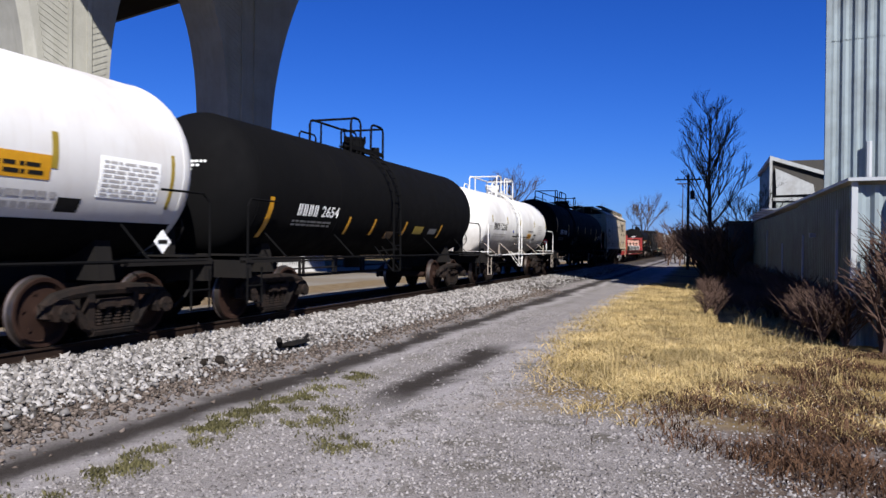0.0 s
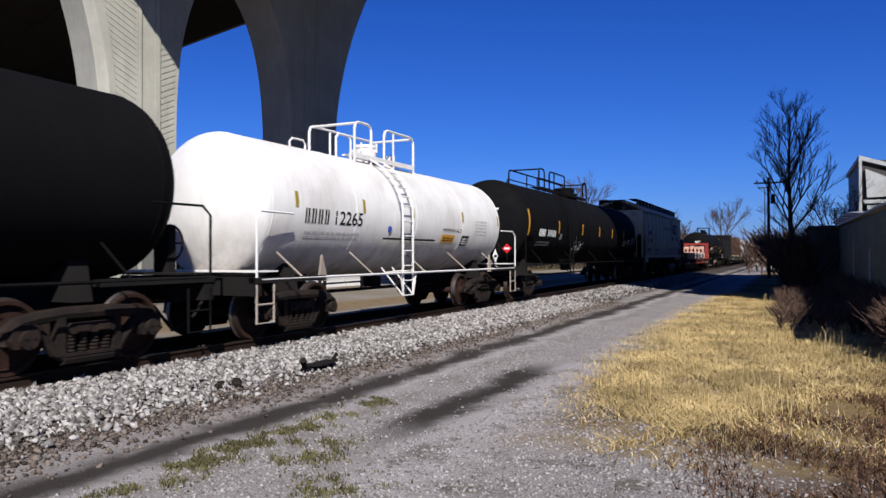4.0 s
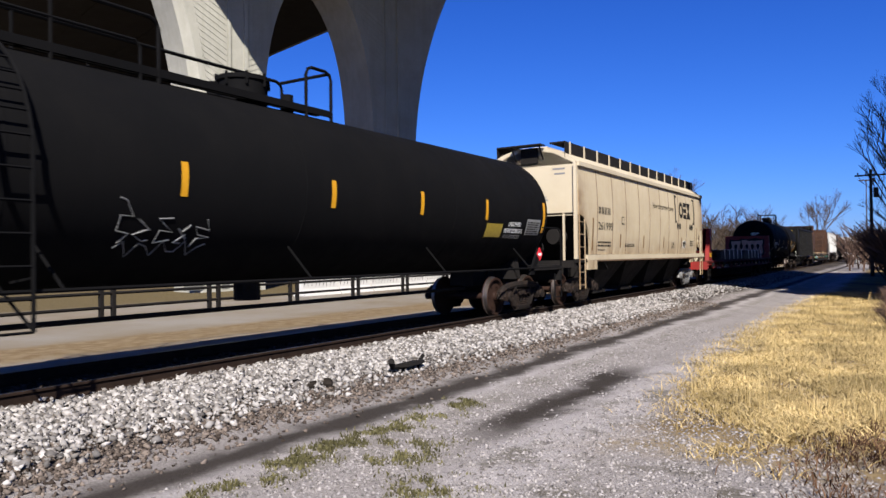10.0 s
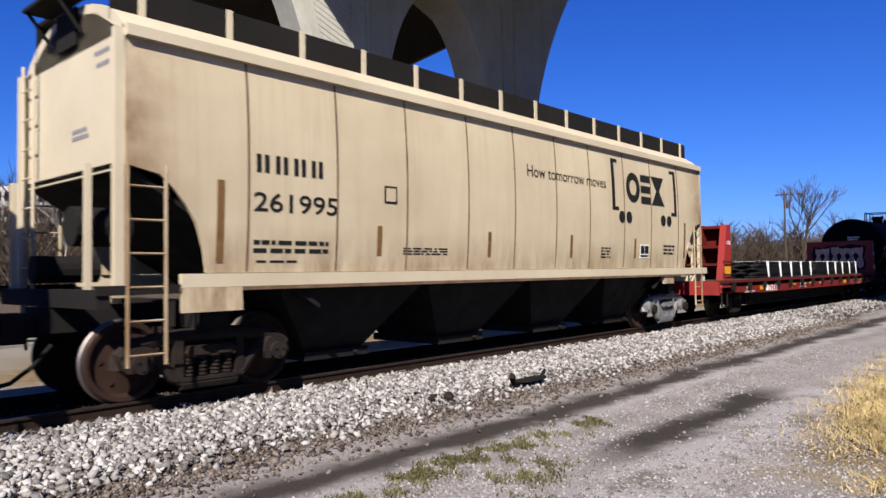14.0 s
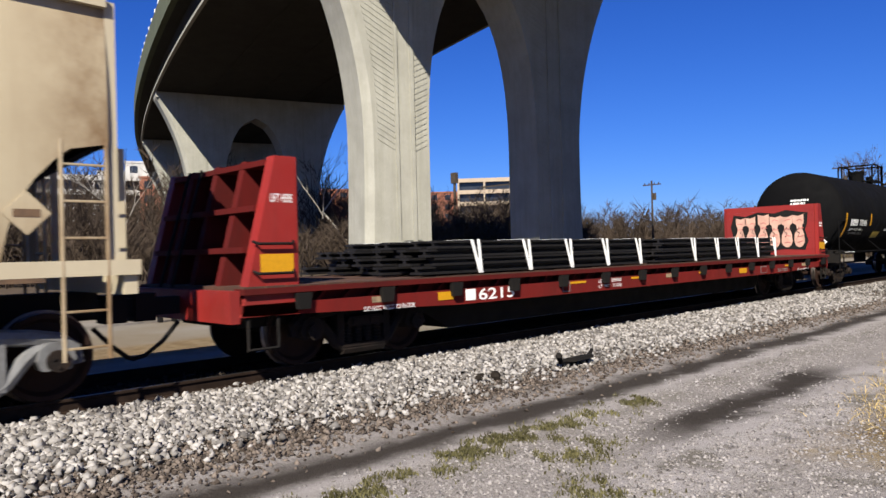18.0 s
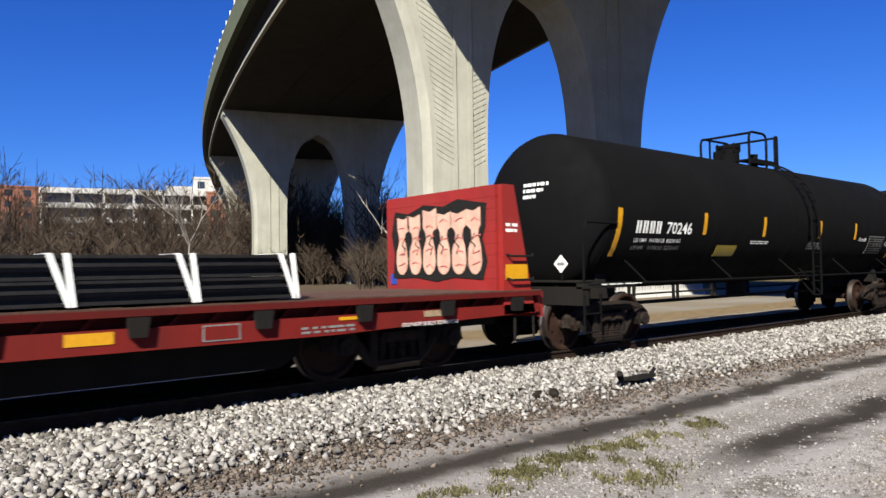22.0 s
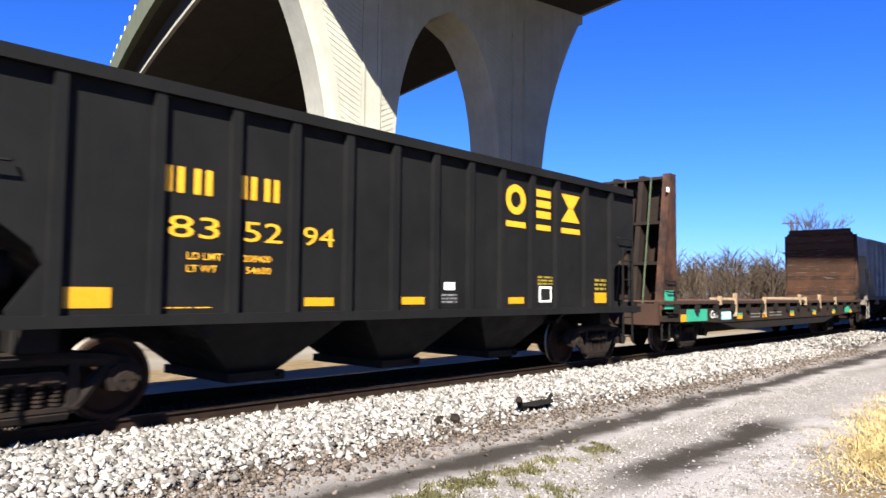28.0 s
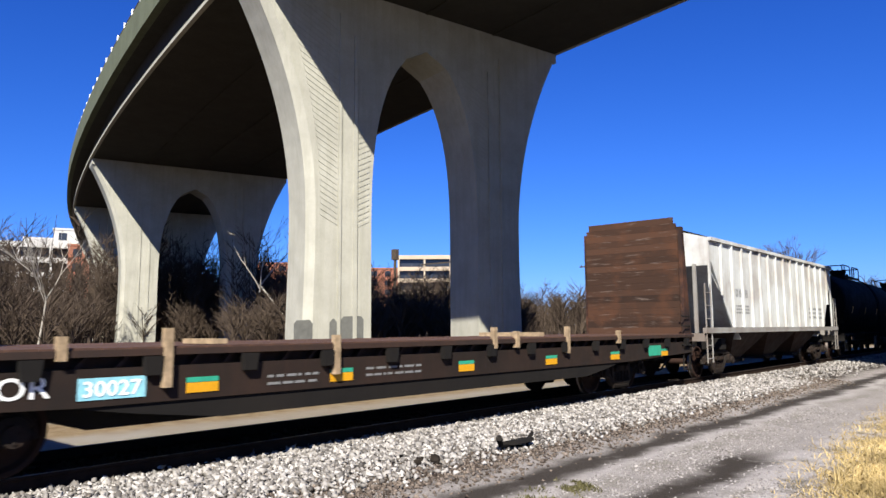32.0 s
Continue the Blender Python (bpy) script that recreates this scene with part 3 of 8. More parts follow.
def deck():
    top = thing("viaduct_deck", "curved concrete viaduct deck with parapet and railing", "bridge", kind="structure")
    us = list(range(-150, 340, 6))

    def sweep(section, mat, name, label=""):
        m, k = Mesh(), len(section)
        vs = []
        for u in us:
            c, d, nrm = line(u)
            vs += [c + nrm * q * K + Vector((0, 0, lev(z))) for q, z in section]
        fs = [(i * k + j, i * k + (j + 1) % k, (i + 1) * k + (j + 1) % k, (i + 1) * k + j) for i in range(len(us) - 1) for j in range(k)]
        m.add(vs, fs + [tuple(range(k)), tuple(range(len(vs) - 1, len(vs) - k - 1, -1))])
        return part(name, m, mat, top, label)

    s = SOFFIT
    # darkened concrete stands in for the shade under the deck
    sweep([(-6.2, s), (6.2, s), (6.2, s + 0.35), (5.9, s + 0.4), (6.0, s + 1.5), (-6.0, s + 1.5), (-5.9, s + 0.4), (-6.2, s + 0.35)], M["shadedconcrete"], "girder", "concrete box girder with a projecting bottom edge, coloured dark for shade")
    sweep([(-6.86, s + 1.504), (6.86, s + 1.504), (6.86, s + 1.8), (-6.86, s + 1.8)], M["shadedconcrete"], "deck_slab")
    for sg in (-1, 1):
        a, b = sorted((sg * 6.9, sg * 6.6))
        p = sweep([(a, s + 1.45), (b, s + 1.45), (b, s + 2.75), (a, s + 2.75)], M["fascia"], "parapet", "weathered green-stained concrete parapet")
        rail = Mesh()
        for z in (0.25, 0.5):
            rail.tube([line(u)[0] + line(u)[2] * sg * 6.75 * K + Vector((0, 0, lev(s + 2.75) + z * 1.4)) for u in us], 0.06, 5)
        part("railing", rail, M["pole"], p, "metal railing on the parapet")
        post = Mesh().box(-0.09, 0.09, -0.09, 0.09, 0, 0.95).data("railing_post", M["strap"])
        for u in range(-20, 200, 3):
            o = new("railing_post", post)
            o.parent = p
            o.location = line(u)[0] + line(u)[2] * sg * 6.75 * K + Vector((0, 0, lev(s + 2.753)))
    # sunlit edge keeps the pier concrete; the girder beside it is the darkened copy
    for sg in (-1, 1):
        a, b = sorted((sg * 6.203, sg * 6.36))
        sweep([(a, s), (b, s), (b, s + 0.14), (a, s + 0.14)], M["concrete"], "flange", "pale projecting bottom flange of the girder")
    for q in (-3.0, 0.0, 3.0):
        sweep([(q - 0.05, s - 0.05), (q + 0.05, s - 0.05), (q + 0.05, s - 0.002), (q - 0.05, s - 0.002)], M["shadedconcrete"], "drip_rib")


deck()


def bent_outline():
    """Front outline of a twin-column bent: q across the bridge, z up."""
    h, tipz = SOFFIT - 0.02, 0.35
    outer = []
    for i in range(25):
        z = 0.8 + i / 24 * (h - tipz - 0.8)
        k = max(0.0, (z - 5.2) / (h - tipz - 5.2))
        outer.append((4.30 + 1.95 * k ** 2.0 + 0.10 * max(0, 1 - z / 4), z))
    inner = []
    for i in range(25):
        z = 0.8 + i / 24 * (h - 1.35 - 0.8)
        k = max(0.0, (z - 5.0) / (h - 1.35 - 5.0))
        inner.append((2.15 * (1 - k ** 2.6) ** 0.55 if k < 1 else 0.0, z))
    return outer, inner


def bent(u, label):
    c, d, nrm = line(u)
    top = thing("viaduct_pier", label, "bridge pier", "viaduct piers", loc=c)
    top.rotation_euler = (0, 0, math.atan2(nrm.y, nrm.x))
    outer, inner = bent_outline()
    h = SOFFIT - 0.02
    half = 0.80
    for sg in (-1, 1):
        ch = 0.22
        m = Mesh()
        # quads between the inner and the outer edge, level by level
        n = len(outer)
        vs = []
        for (qo, zo), (qi, zi) in zip(outer, inner):
            ring = [(qi + 0.002, zi, half), (qo - ch, zo, half), (qo, zo, half - ch), (qo, zo, -half + ch), (qo - ch, zo, -half), (qi + 0.002, zi, -half)]
            vs += [(sg * q * K, -y * K, lev(z)) for q, z, y in ring]
        fs = [(i * 6 + j, i * 6 + (j + 1) % 6, (i + 1) * 6 + (j + 1) % 6, (i + 1) * 6 + j) for i in range(n - 1) for j in range(6)]
        m.add(vs, fs + [tuple(range(6)), tuple(range(n * 6 - 1, n * 6 - 7, -1))])
        qo, zo = outer[-1]
        qi, zi = inner[-1]
        k = sg
        m.add([(k * 0.002, -half, zi), (k * qo, -half, zo), (k * qo, -half, h), (k * 0.002, -half, h), (k * 0.002, half, zi), (k * qo, half, zo), (k * qo, half, h), (k * 0.002, half, h)],
              [(0, 1, 2, 3), (7, 6, 5, 4), (0, 4, 5, 1), (1, 5, 6, 2), (2, 6, 7, 3), (3, 7, 4, 0)])
        m.v[-8:] = [(x * K, y * K, lev(z)) for x, y, z in m.v[-8:]]
        col = part("column", m, M["concrete"], top, "flared concrete column")
        # cast relief on both faces: a ribbed band and a plain pilaster
        def cast(name, mesh, label):
            mesh.v = [(x * K, y * K, lev(z)) for x, y, z in mesh.v]
            ob = part(name, mesh, M["concrete"], col, label)
            if name == "ribbed_panel":
                tagged(ob, kind="stuff")

        def slant(mesh, y0, face, q0, q1, za, zb, w, proud):
            vs = [(k * q0, y0, za), (k * q1, y0, zb), (k * q1, y0, zb + w), (k * q0, y0, za + w)]
            vs += [(p[0], y0 + face * proud, p[2]) for p in vs]
            mesh.add(vs, [(0, 1, 2, 3), (7, 6, 5, 4), (0, 4, 5, 1), (1, 5, 6, 2), (2, 6, 7, 3), (3, 7, 4, 0)])

        for face in (-1, 1):
            y0 = face * half
            wide, narrow = Mesh(), Mesh()
            for i in range(40):
                z = 4.9 + i * 0.175
                if z < 11.3:
                    q1 = 3.94 + 1.95 * max(0.0, (z - 5.2) / 6.93) ** 2
                    slant(wide, y0, face, 3.36, q1, z, z + 0.5 * (q1 - 3.36), 0.09, 0.014)
                if z < 10.0:
                    q2 = 0.1 + 2.15 * max(0.0, 1 - max(0.0, (z - 5.0) / 6.13) ** 2.6) ** 0.55
                    slant(narrow, y0, face, q2, 2.64, z + 0.5 * (2.64 - q2), z, 0.09, 0.014)
            cast("ribbed_panel", wide, "diagonal ribs cast into the concrete")
            cast("ribbed_panel", narrow, "diagonal ribs cast into the concrete")
            a, b = sorted((y0, y0 + face * 0.05))
            for qa, qb, zt in ((3.24, 3.33, 11.6), (2.68, 2.80, 11.0)):
                x0, x1 = sorted((k * qa, k * qb))
                cast("pilaster", Mesh().box(x0, x1, a, b, 0.85, zt), "narrow raised vertical band")
        if sg < 0 and u == 0:
            for q0, q1, z1 in ((4.13, 4.72, 2.06), (2.42, 3.2, 2.18), (3.34, 3.58, 2.1)):
                m = Mesh().prism([(-q1, 0.9), (-q0, 0.9), (-q0, z1 - 0.1), (-q0 - 0.1, z1), (-q1 + 0.08, z1 - 0.02), (-q1, z1 - 0.12)], "y", -half - 0.006, -half - 0.002)
                m.v = [(x * K, y * K, lev(z)) for x, y, z in m.v]
                part("paint_patch", m, M["coverpaint"], col, "grey paint covering old marks")
    return top


for i, u in enumerate((0.0, 27.3, 45.5, 68.0, 92.0)):
    bent(u * K, "flared twin-column concrete pier under the viaduct" if i else "tall flared twin-column concrete pier close to the track")
bent(-30.0 * K, "flared twin-column concrete pier under the viaduct")


# ---- bare trees ----
M["weedtwig"] = plain("dark_brush_twigs", (0.0710, 0.0456, 0.0355), 0.9, 0, 0.4, 0.8)
def grow(m, p, d, r, length, depth, rng, spread=0.5, seg=4):
    """One limb and its branches."""
    pts, n = [p], 3
    q = p
    for i in range(n):
        d = (d + Vector((rng.uniform(-1, 1), rng.uniform(-1, 1), rng.uniform(-0.3, 0.6))) * 0.12).normalized()
        q = q + d * length / n
        pts.append(q)
    m.tube(pts, r, seg if depth > 1 else 3, r * 0.62)
    if depth == 0:
        return
    k = rng.randint(2, 4) if depth > 1 else rng.randint(3, 5)
    for i in range(k):
        side = Vector((rng.uniform(-1, 1), rng.uniform(-1, 1), rng.uniform(-0.1, 0.5)))
        start = pts[-1] if i < 2 else pts[rng.randint(1, n)]
        grow(m, start, (d + side * spread).normalized(), r * 0.6, length * rng.uniform(0.6, 0.85), depth - 1, rng, spread, seg)


def tree(name, place, height, trunk_r, seed, mat, label, depth=5, spread=0.5, lean=(0, 0), first=0.33, leader=False):
    rng = random.Random(seed)
    top = thing(name, label, "tree", loc=place)
    t, c = Mesh(), Mesh()
    if leader:  # one straight stem with limbs all the way up
        t.tube([(0, 0, -0.1), (0.04, 0.03, height * 0.3), (-0.03, 0, height * 0.55), (0.05, 0.02, height * 0.82)], trunk_r, 8, 0.025)
        for i in range(22):
            k = i / 21
            a, f = i * 2.4 + rng.uniform(-0.3, 0.3), first + (0.82 - first) * k
            d = Vector((math.cos(a) * spread, math.sin(a) * spread, 1.0)).normalized()
            grow(c, Vector((0.02, 0.01, f * height)), d, trunk_r * 0.36 * (1.15 - k * 0.7), height * (0.155 - 0.085 * k) * rng.uniform(0.75, 1.1), depth, rng, 0.5)
    else:
        q = Vector((lean[0] * first * height, lean[1] * first * height, height * first))
        t.tube([(0, 0, -0.1), q * 0.5 + Vector((rng.uniform(-0.1, 0.1), 0, 0)), q], trunk_r, 8, trunk_r * 0.72)
        for i in range(3):
            a = rng.uniform(0, 6.28) if i else 1.0
            d = Vector((math.cos(a + i * 2.1) * spread, math.sin(a + i * 2.1) * spread, 1.0)).normalized()
            grow(c, q - Vector((0, 0, 0.02 + 0.3 * i)), d, trunk_r * 0.6, height * 0.22, depth, rng, spread)
    part("trunk", t, mat, top, smooth=True)
    part("crown", c, mat, top, "bare leafless branches", smooth=True)
    return top


tree("bare_tree", (0.1, 39.0, 0), 10.2, 0.15, 11, M["bark"], "tall leafless tree with upright branches beside the road", 4, 0.62, (0.0, 0), 0.27, True)
tree("bare_tree", (1.6, 47.0, 0), 6.2, 0.12, 5, M["bark"], "low leafless tree with a wide crown", 5, 0.8)
tree("bare_tree", (3.2, 55.0, 0), 7.0, 0.12, 6, M["bark"], "low leafless tree with a wide crown", 5, 0.8)
tree("pale_tree", (-54.6, 44.2, 0), 12.0, 0.13, 21, M["palebark"], "slender pale-barked leafless tree leaning over", 4, 0.7, (-0.46, -0.67), 0.5)
tree("pale_tree", (-62.0, 22.5, 0), 9.0, 0.09, 23, M["palebark"], "slender pale-barked leafless tree", 4, 0.4, (0.05, 0.1), 0.5)
tree("bare_tree", (-30.0, 112.0, 0), 15.0, 0.25, 31, M["bark"], "leafless tree against the sky far along the track", 5, 0.6)
tree("bare_tree", (-12.0, 150.0, 0), 13.0, 0.25, 33, M["bark"], "leafless tree against the sky far along the track", 5, 0.6)


def woods(name, n, spot, height, seed, label, mat="twig", reach=1.0):
    """A thicket of bare stems and twigs in one mesh."""
    rng = random.Random(seed)
    m = Mesh()
    for i in range(n):
        x, y, z = spot(rng)
        h = height * rng.uniform(0.55, 1.1)
        p = Vector((x, y, z))
        m.tube([p, p + Vector((rng.uniform(-0.4, 0.4) * reach, rng.uniform(-0.4, 0.4) * reach, h * 0.5)), p + Vector((rng.uniform(-1, 1) * reach, rng.uniform(-1, 1) * reach, h))], 0.10 * reach, 3, 0.02)
        for j in range(16):
            a, z0 = rng.uniform(0, 6.28), h * rng.uniform(0.1, 0.9)
            ln = ((1 - z0 / h) * 2.6 + 0.9) * reach
            q = p + Vector((0, 0, z0))
            e = q + Vector((math.cos(a) * ln * 0.6, math.sin(a) * ln * 0.6, ln * 0.8))
            m.tube([q, e], 0.045 * reach, 3, 0.012 * reach)
            for k in range(3):
                b = a + rng.uniform(-1, 1)
                s = q.lerp(e, rng.uniform(0.3, 0.9))
                m.tube([s, s + Vector((math.cos(b) * 0.9, math.sin(b) * 0.9, rng.uniform(0.2, 1.2))) * reach], 0.03 * reach, 3, 0.008 * reach)
    ob = new(name, quick_mesh(name, m.v, m.f, M[mat]))
    return tagged(ob, label, "woods", kind="stuff")


def hillside(r, a0=53, a1=84):
    a = r.uniform(a0, a1)
    d = r.uniform(112, 150) if 57 < a < 67.5 else r.uniform(80, 150)
    a = radians(a)
    return -math.sin(a) * d, math.cos(a) * d, -0.2 + max(0, d - 100) * 0.06


def far_scrub(r):
    a = radians(r.uniform(7, 40))
    d = r.uniform(90, 170)
    return -math.sin(a) * d, math.cos(a) * d, -0.2


def low_scrub(r):
    a = r.uniform(34, 82)
    d = r.uniform(92, 110) if 57 < a < 66 else r.uniform(58, 85)
    a = radians(a)
    return -math.sin(a) * d, math.cos(a) * d, -0.2


woods("bare_woods", 640, hillside, 13.5, 41, "dense brown leafless woods on the slope behind the viaduct")
woods("bare_woods_low", 300, lambda r: hillside(r, 38, 53), 9.5, 40, "lower brown leafless woods before the garage")
woods("bare_woods_far", 760, far_scrub, 7.4, 42, "brown leafless scrub far along the track")
def under_deck(r):
    a, d = radians(r.uniform(54, 66.5)), r.uniform(96, 122)
    return -math.sin(a) * d, math.cos(a) * d, -0.2


woods("bare_woods_shaded", 260, under_deck, 15.0, 48, "dense leafless woods in the shade of the viaduct")
woods("scrub", 340, low_scrub, 5.0, 43, "low brown leafless brush behind the viaduct")


def right_scrub(r):
    y = r.uniform(34, 70)
    return r.uniform(-0.6, 3.5) + (y - 34) * 0.02, y, -0.1


def road_end(r):
    y = r.uniform(70, 190)
    return r.uniform(-4.5, 8) - (y - 70) * 0.02, y, -0.1


woods("roadside_brush", 110, right_scrub, 1.7, 44, "tangled leafless brush at the end of the shed", "weedtwig")

woods("brush_far", 140, road_end, 4.0, 45, "leafless brush along the far end of the road", "weedtwig")


# ---- dry grass ----
def blade_field(name, n, spot, height, mat, label, seed, width=0.006, lean=0.35):
    rng = np.random.RandomState(seed)
    p = spot(rng, n)
    n = len(p)
    h = height[0] + (height[1] - height[0]) * rng.rand(n) ** 1.5
    a, w = rng.rand(n) * 6.283, width * (0.6 + 0.8 * rng.rand(n))
    side = np.stack([np.cos(a) * w, np.sin(a) * w, 0 * a], 1)
    b = rng.rand(n) * 6.283
    k = lean * h * rng.rand(n)
    tip = p + np.stack([np.cos(b) * k, np.sin(b) * k, h], 1)
    midp = p + np.stack([np.cos(b) * k * 0.3, np.sin(b) * k * 0.3, h * 0.6], 1)
    v = np.stack([p - side, p + side, midp + side * 0.8, midp - side * 0.8, tip], 1).reshape(-1, 3)
    me = bpy.data.meshes.new(name)
    o = 5 * np.arange(n)[:, None]
    loops = (np.array([[0, 1, 2, 3, 3, 2, 4]]) + o).reshape(-1)
    me.vertices.add(n * 5)
    me.vertices.foreach_set("co", v.reshape(-1))
    me.loops.add(n * 7)
    me.loops.foreach_set("vertex_index", loops)
    me.polygons.add(n * 2)
    me.polygons.foreach_set("loop_start", (np.array([[0, 4]]) + 7 * np.arange(n)[:, None]).reshape(-1))
    me.update(calc_edges=True)
    me.materials.append(mat)
    return tagged(new(name, me), label, "grass", kind="stuff")


def straw_edge(y):
    return np.interp(y, [5.8, 6.4, 7.4, 9.2, 11.2, 15.0, 24.0, 34.0], [-0.4, -1.75, -1.75, -2.15, -2.55, -2.7, -2.8, -2.4])


def straw_spot(rng, n):
    y = 6.0 + 28.4 * rng.rand(n) ** 1.35
    x = straw_edge(y) + 0.25 * rng.randn(n) + (rng.rand(n) ** 0.8) * (1.9 - straw_edge(y))
    clump = np.sin(x * 2.1 + 0.7 * y) * np.sin(y * 1.3 - x) + 0.5 * np.sin(5.3 * x + 2) * np.sin(4.1 * y) + 0.3 * rng.randn(n)
    keep = (clump > -0.75 + 1.1 * np.clip((8.0 - y) / 1.6, 0, 1)) & ((x < 0.1) | (rng.rand(n) < 0.55)) & ((x < -1.3 + 0.62 * (y - 6.4)) | (rng.rand(n) < 0.12))
    return lift(np.stack([x, y, 0 * x], 1)[keep], -0.01)


def tall_spot(rng, n):
    k = rng.randint(0, 60, n)
    cx, cy = np.random.RandomState(7).uniform(-2.2, 1.8, 60), 8.5 + 22 * np.random.RandomState(8).rand(60) ** 1.4
    x, y = cx[k] + 0.14 * rng.randn(n), cy[k] + 0.14 * rng.randn(n)
    return lift(np.stack([x, y, 0 * x], 1)[x > straw_edge(y)], -0.01)


def weed_spot(rng, n):
    y = 4.9 + 7.5 * rng.rand(n) ** 1.3
    y, x = y + 0.3 * rng.randn(n), 0.3 * rng.randn(n) - 0.9 + 3.6 * rng.rand(n) + 0.3 * np.maximum(0, y - 6) + 0.45 * np.maximum(0, 7.2 - y)
    clump = np.sin(x * 3.1 + 1.7 * y) * np.sin(y * 2.3 - x) + 0.3 * rng.randn(n)
    return lift(np.stack([x, y, 0 * x], 1)[clump > -0.15], -0.01)


def moss_spot(rng, n):
    y = 2.4 + 5.1 * rng.rand(n)
    x = -4.33 + 0.13 * rng.randn(n) + 0.06 * np.sin(2.3 * y)
    k = rng.rand(n)  # two patches of their own further into the road
    x, y = np.where(k < 0.22, -3.85 + 0.2 * rng.randn(n), x), np.where(k < 0.22, 5.2 + 0.3 * rng.randn(n), y)
    x, y = np.where(k > 0.88, -2.95 + 0.16 * rng.randn(n), x), np.where(k > 0.88, 4.5 + 0.16 * rng.randn(n), y)
    clump = 0.7 * np.sin(2.9 * y + 2 * np.sin(1.7 * y) + 6 * x) + 0.6 * np.sin(9.3 * y - 8 * x + 1) + 0.5 * np.sin(17.1 * y + 13 * x) + 0.4 * rng.randn(n)
    return lift(np.stack([x, y, 0 * x], 1)[clump > 0.25], -0.005)


blade_field("dry_grass", 330000, straw_spot, (0.02, 0.12), M["straw"], "dry straw-yellow grass beside the gravel road", 51, 0.005, 3.2)
blade_field("tall_grass", 1500, tall_spot, (0.12, 0.42), M["straw"], "taller dry grass stalks", 54, 0.004, 0.35)
blade_field("dead_weeds", 52000, weed_spot, (0.01, 0.12), M["weed"], "dead red-brown weeds at the edge of the gravel", 52, 0.006, 1.8)
blade_field("low_weeds", 22000, moss_spot, (0.01, 0.05), M["moss"], "low green weeds in the middle of the track road", 53, 0.008, 0.9)

# ---- the metal buildings and shed beside the road ----
def corrugated(name, col, dirt):
    return painted(name, col, dirt, 0.55, 0.6, True, 0.9)


M["tin"] = corrugated("weathered_grey_blue_sheet_metal", (0.234, 0.2652, 0.2652), (0.0936, 0.0858, 0.078))
M["greentin"] = corrugated("dull_green_sheet_metal", (0.095, 0.115, 0.080), (0.05, 0.04, 0.03))
M["rooftin"] = corrugated("pale_roof_sheet_metal", (0.3276, 0.3432, 0.3588), (0.156, 0.1404, 0.1248))
M["darkwall"] = corrugated("dark_timber_wall", (0.0273, 0.025, 0.0234), (0.0468, 0.039, 0.0312))


def sheet(p0, p1, z0, z1, pitch=0.26, depth=0.06, t=0.02):
    """Corrugated upright sheet from p0 to p1 (plan), ribs upright."""
    p0, p1 = Vector((*p0, 0)), Vector((*p1, 0))
    d = (p1 - p0)
    n = max(2, int(d.length / pitch) * 4)
    way = d.normalized()
    nrm = Vector((way.y, -way.x, 0))
    m, vs = Mesh(), []
    for i in range(n + 1):
        off = depth * (0, 1, 1, 0)[i % 4]
        p = p0 + d * i / n + nrm * off
        q = p - nrm * t
        vs += [(p.x, p.y, z0), (p.x, p.y, z1), (q.x, q.y, z0), (q.x, q.y, z1)]
    fs = []
    for i in range(n):
        a, b = i * 4, i * 4 + 4
        fs += [(a, b, b + 1, a + 1), (a + 2, a + 3, b + 3, b + 2), (a + 1, b + 1, b + 3, a + 3), (a, a + 2, b + 2, b)]
    return m.add(vs, fs + [(0, 1, 3, 2), (n * 4, n * 4 + 2, n * 4 + 3, n * 4 + 1)])


M["paletin"] = corrugated("pale_blue_grey_sheet_metal", (0.195, 0.234, 0.2496), (0.0546, 0.0515, 0.0484))
tall = thing("metal_building", "tall pale blue-grey corrugated metal building behind the shed", "building", loc=(3.5, 24.0, 0))
OFF = (3.5, 24.0, 0)
# unseen depth behind the front wall, added to cast shade over track and road
A, B, RC, RD = (3.5, 24.0), (19.0, 20.5), (28.0, 58.0), (9.2, 62.0)
for z0, z1 in ((-0.1, 3.3), (3.26, 8.2), (8.16, 11.5)):
    part("wall_sheet", sheet(B, A, z0, z1, 0.32, 0.07), M["paletin"], tall, "corrugated wall sheets", OFF)
part("side_wall", sheet(A, RD, -0.1, 11.5, 0.32, 0.07), M["paletin"], tall, "unseen corrugated side wall, lengthened to cast shade", OFF)
part("rear_wall", sheet(RD, RC, -0.1, 11.5, 0.32, 0.07), M["tin"], tall, "unseen corrugated rear wall, set far back to cast shade", OFF)
part("far_wall", sheet(RC, B, -0.1, 11.5, 0.32, 0.07), M["tin"], tall, "corrugated wall", OFF)
part("roof", Mesh().prism([A, B, RC, RD], "z", 11.5, 11.7), M["rooftin"], tall, "flat metal roof", OFF)
part("corner_trim", Mesh().box(3.36, 3.5, 23.92, 24.06, 0, 11.5), M["paletin"], tall, "corner trim", OFF)
part("downpipe", Mesh().tube([(4.5, 23.6, 0.2), (4.5, 23.6, 5.0)], 0.09, 8), M["rooftin"], tall, "pale downpipe", OFF)
part("girt", Mesh().box(3.8, 4.1, 23.78, 23.84, 3.2, 3.3), M["tin"], tall, "", OFF)

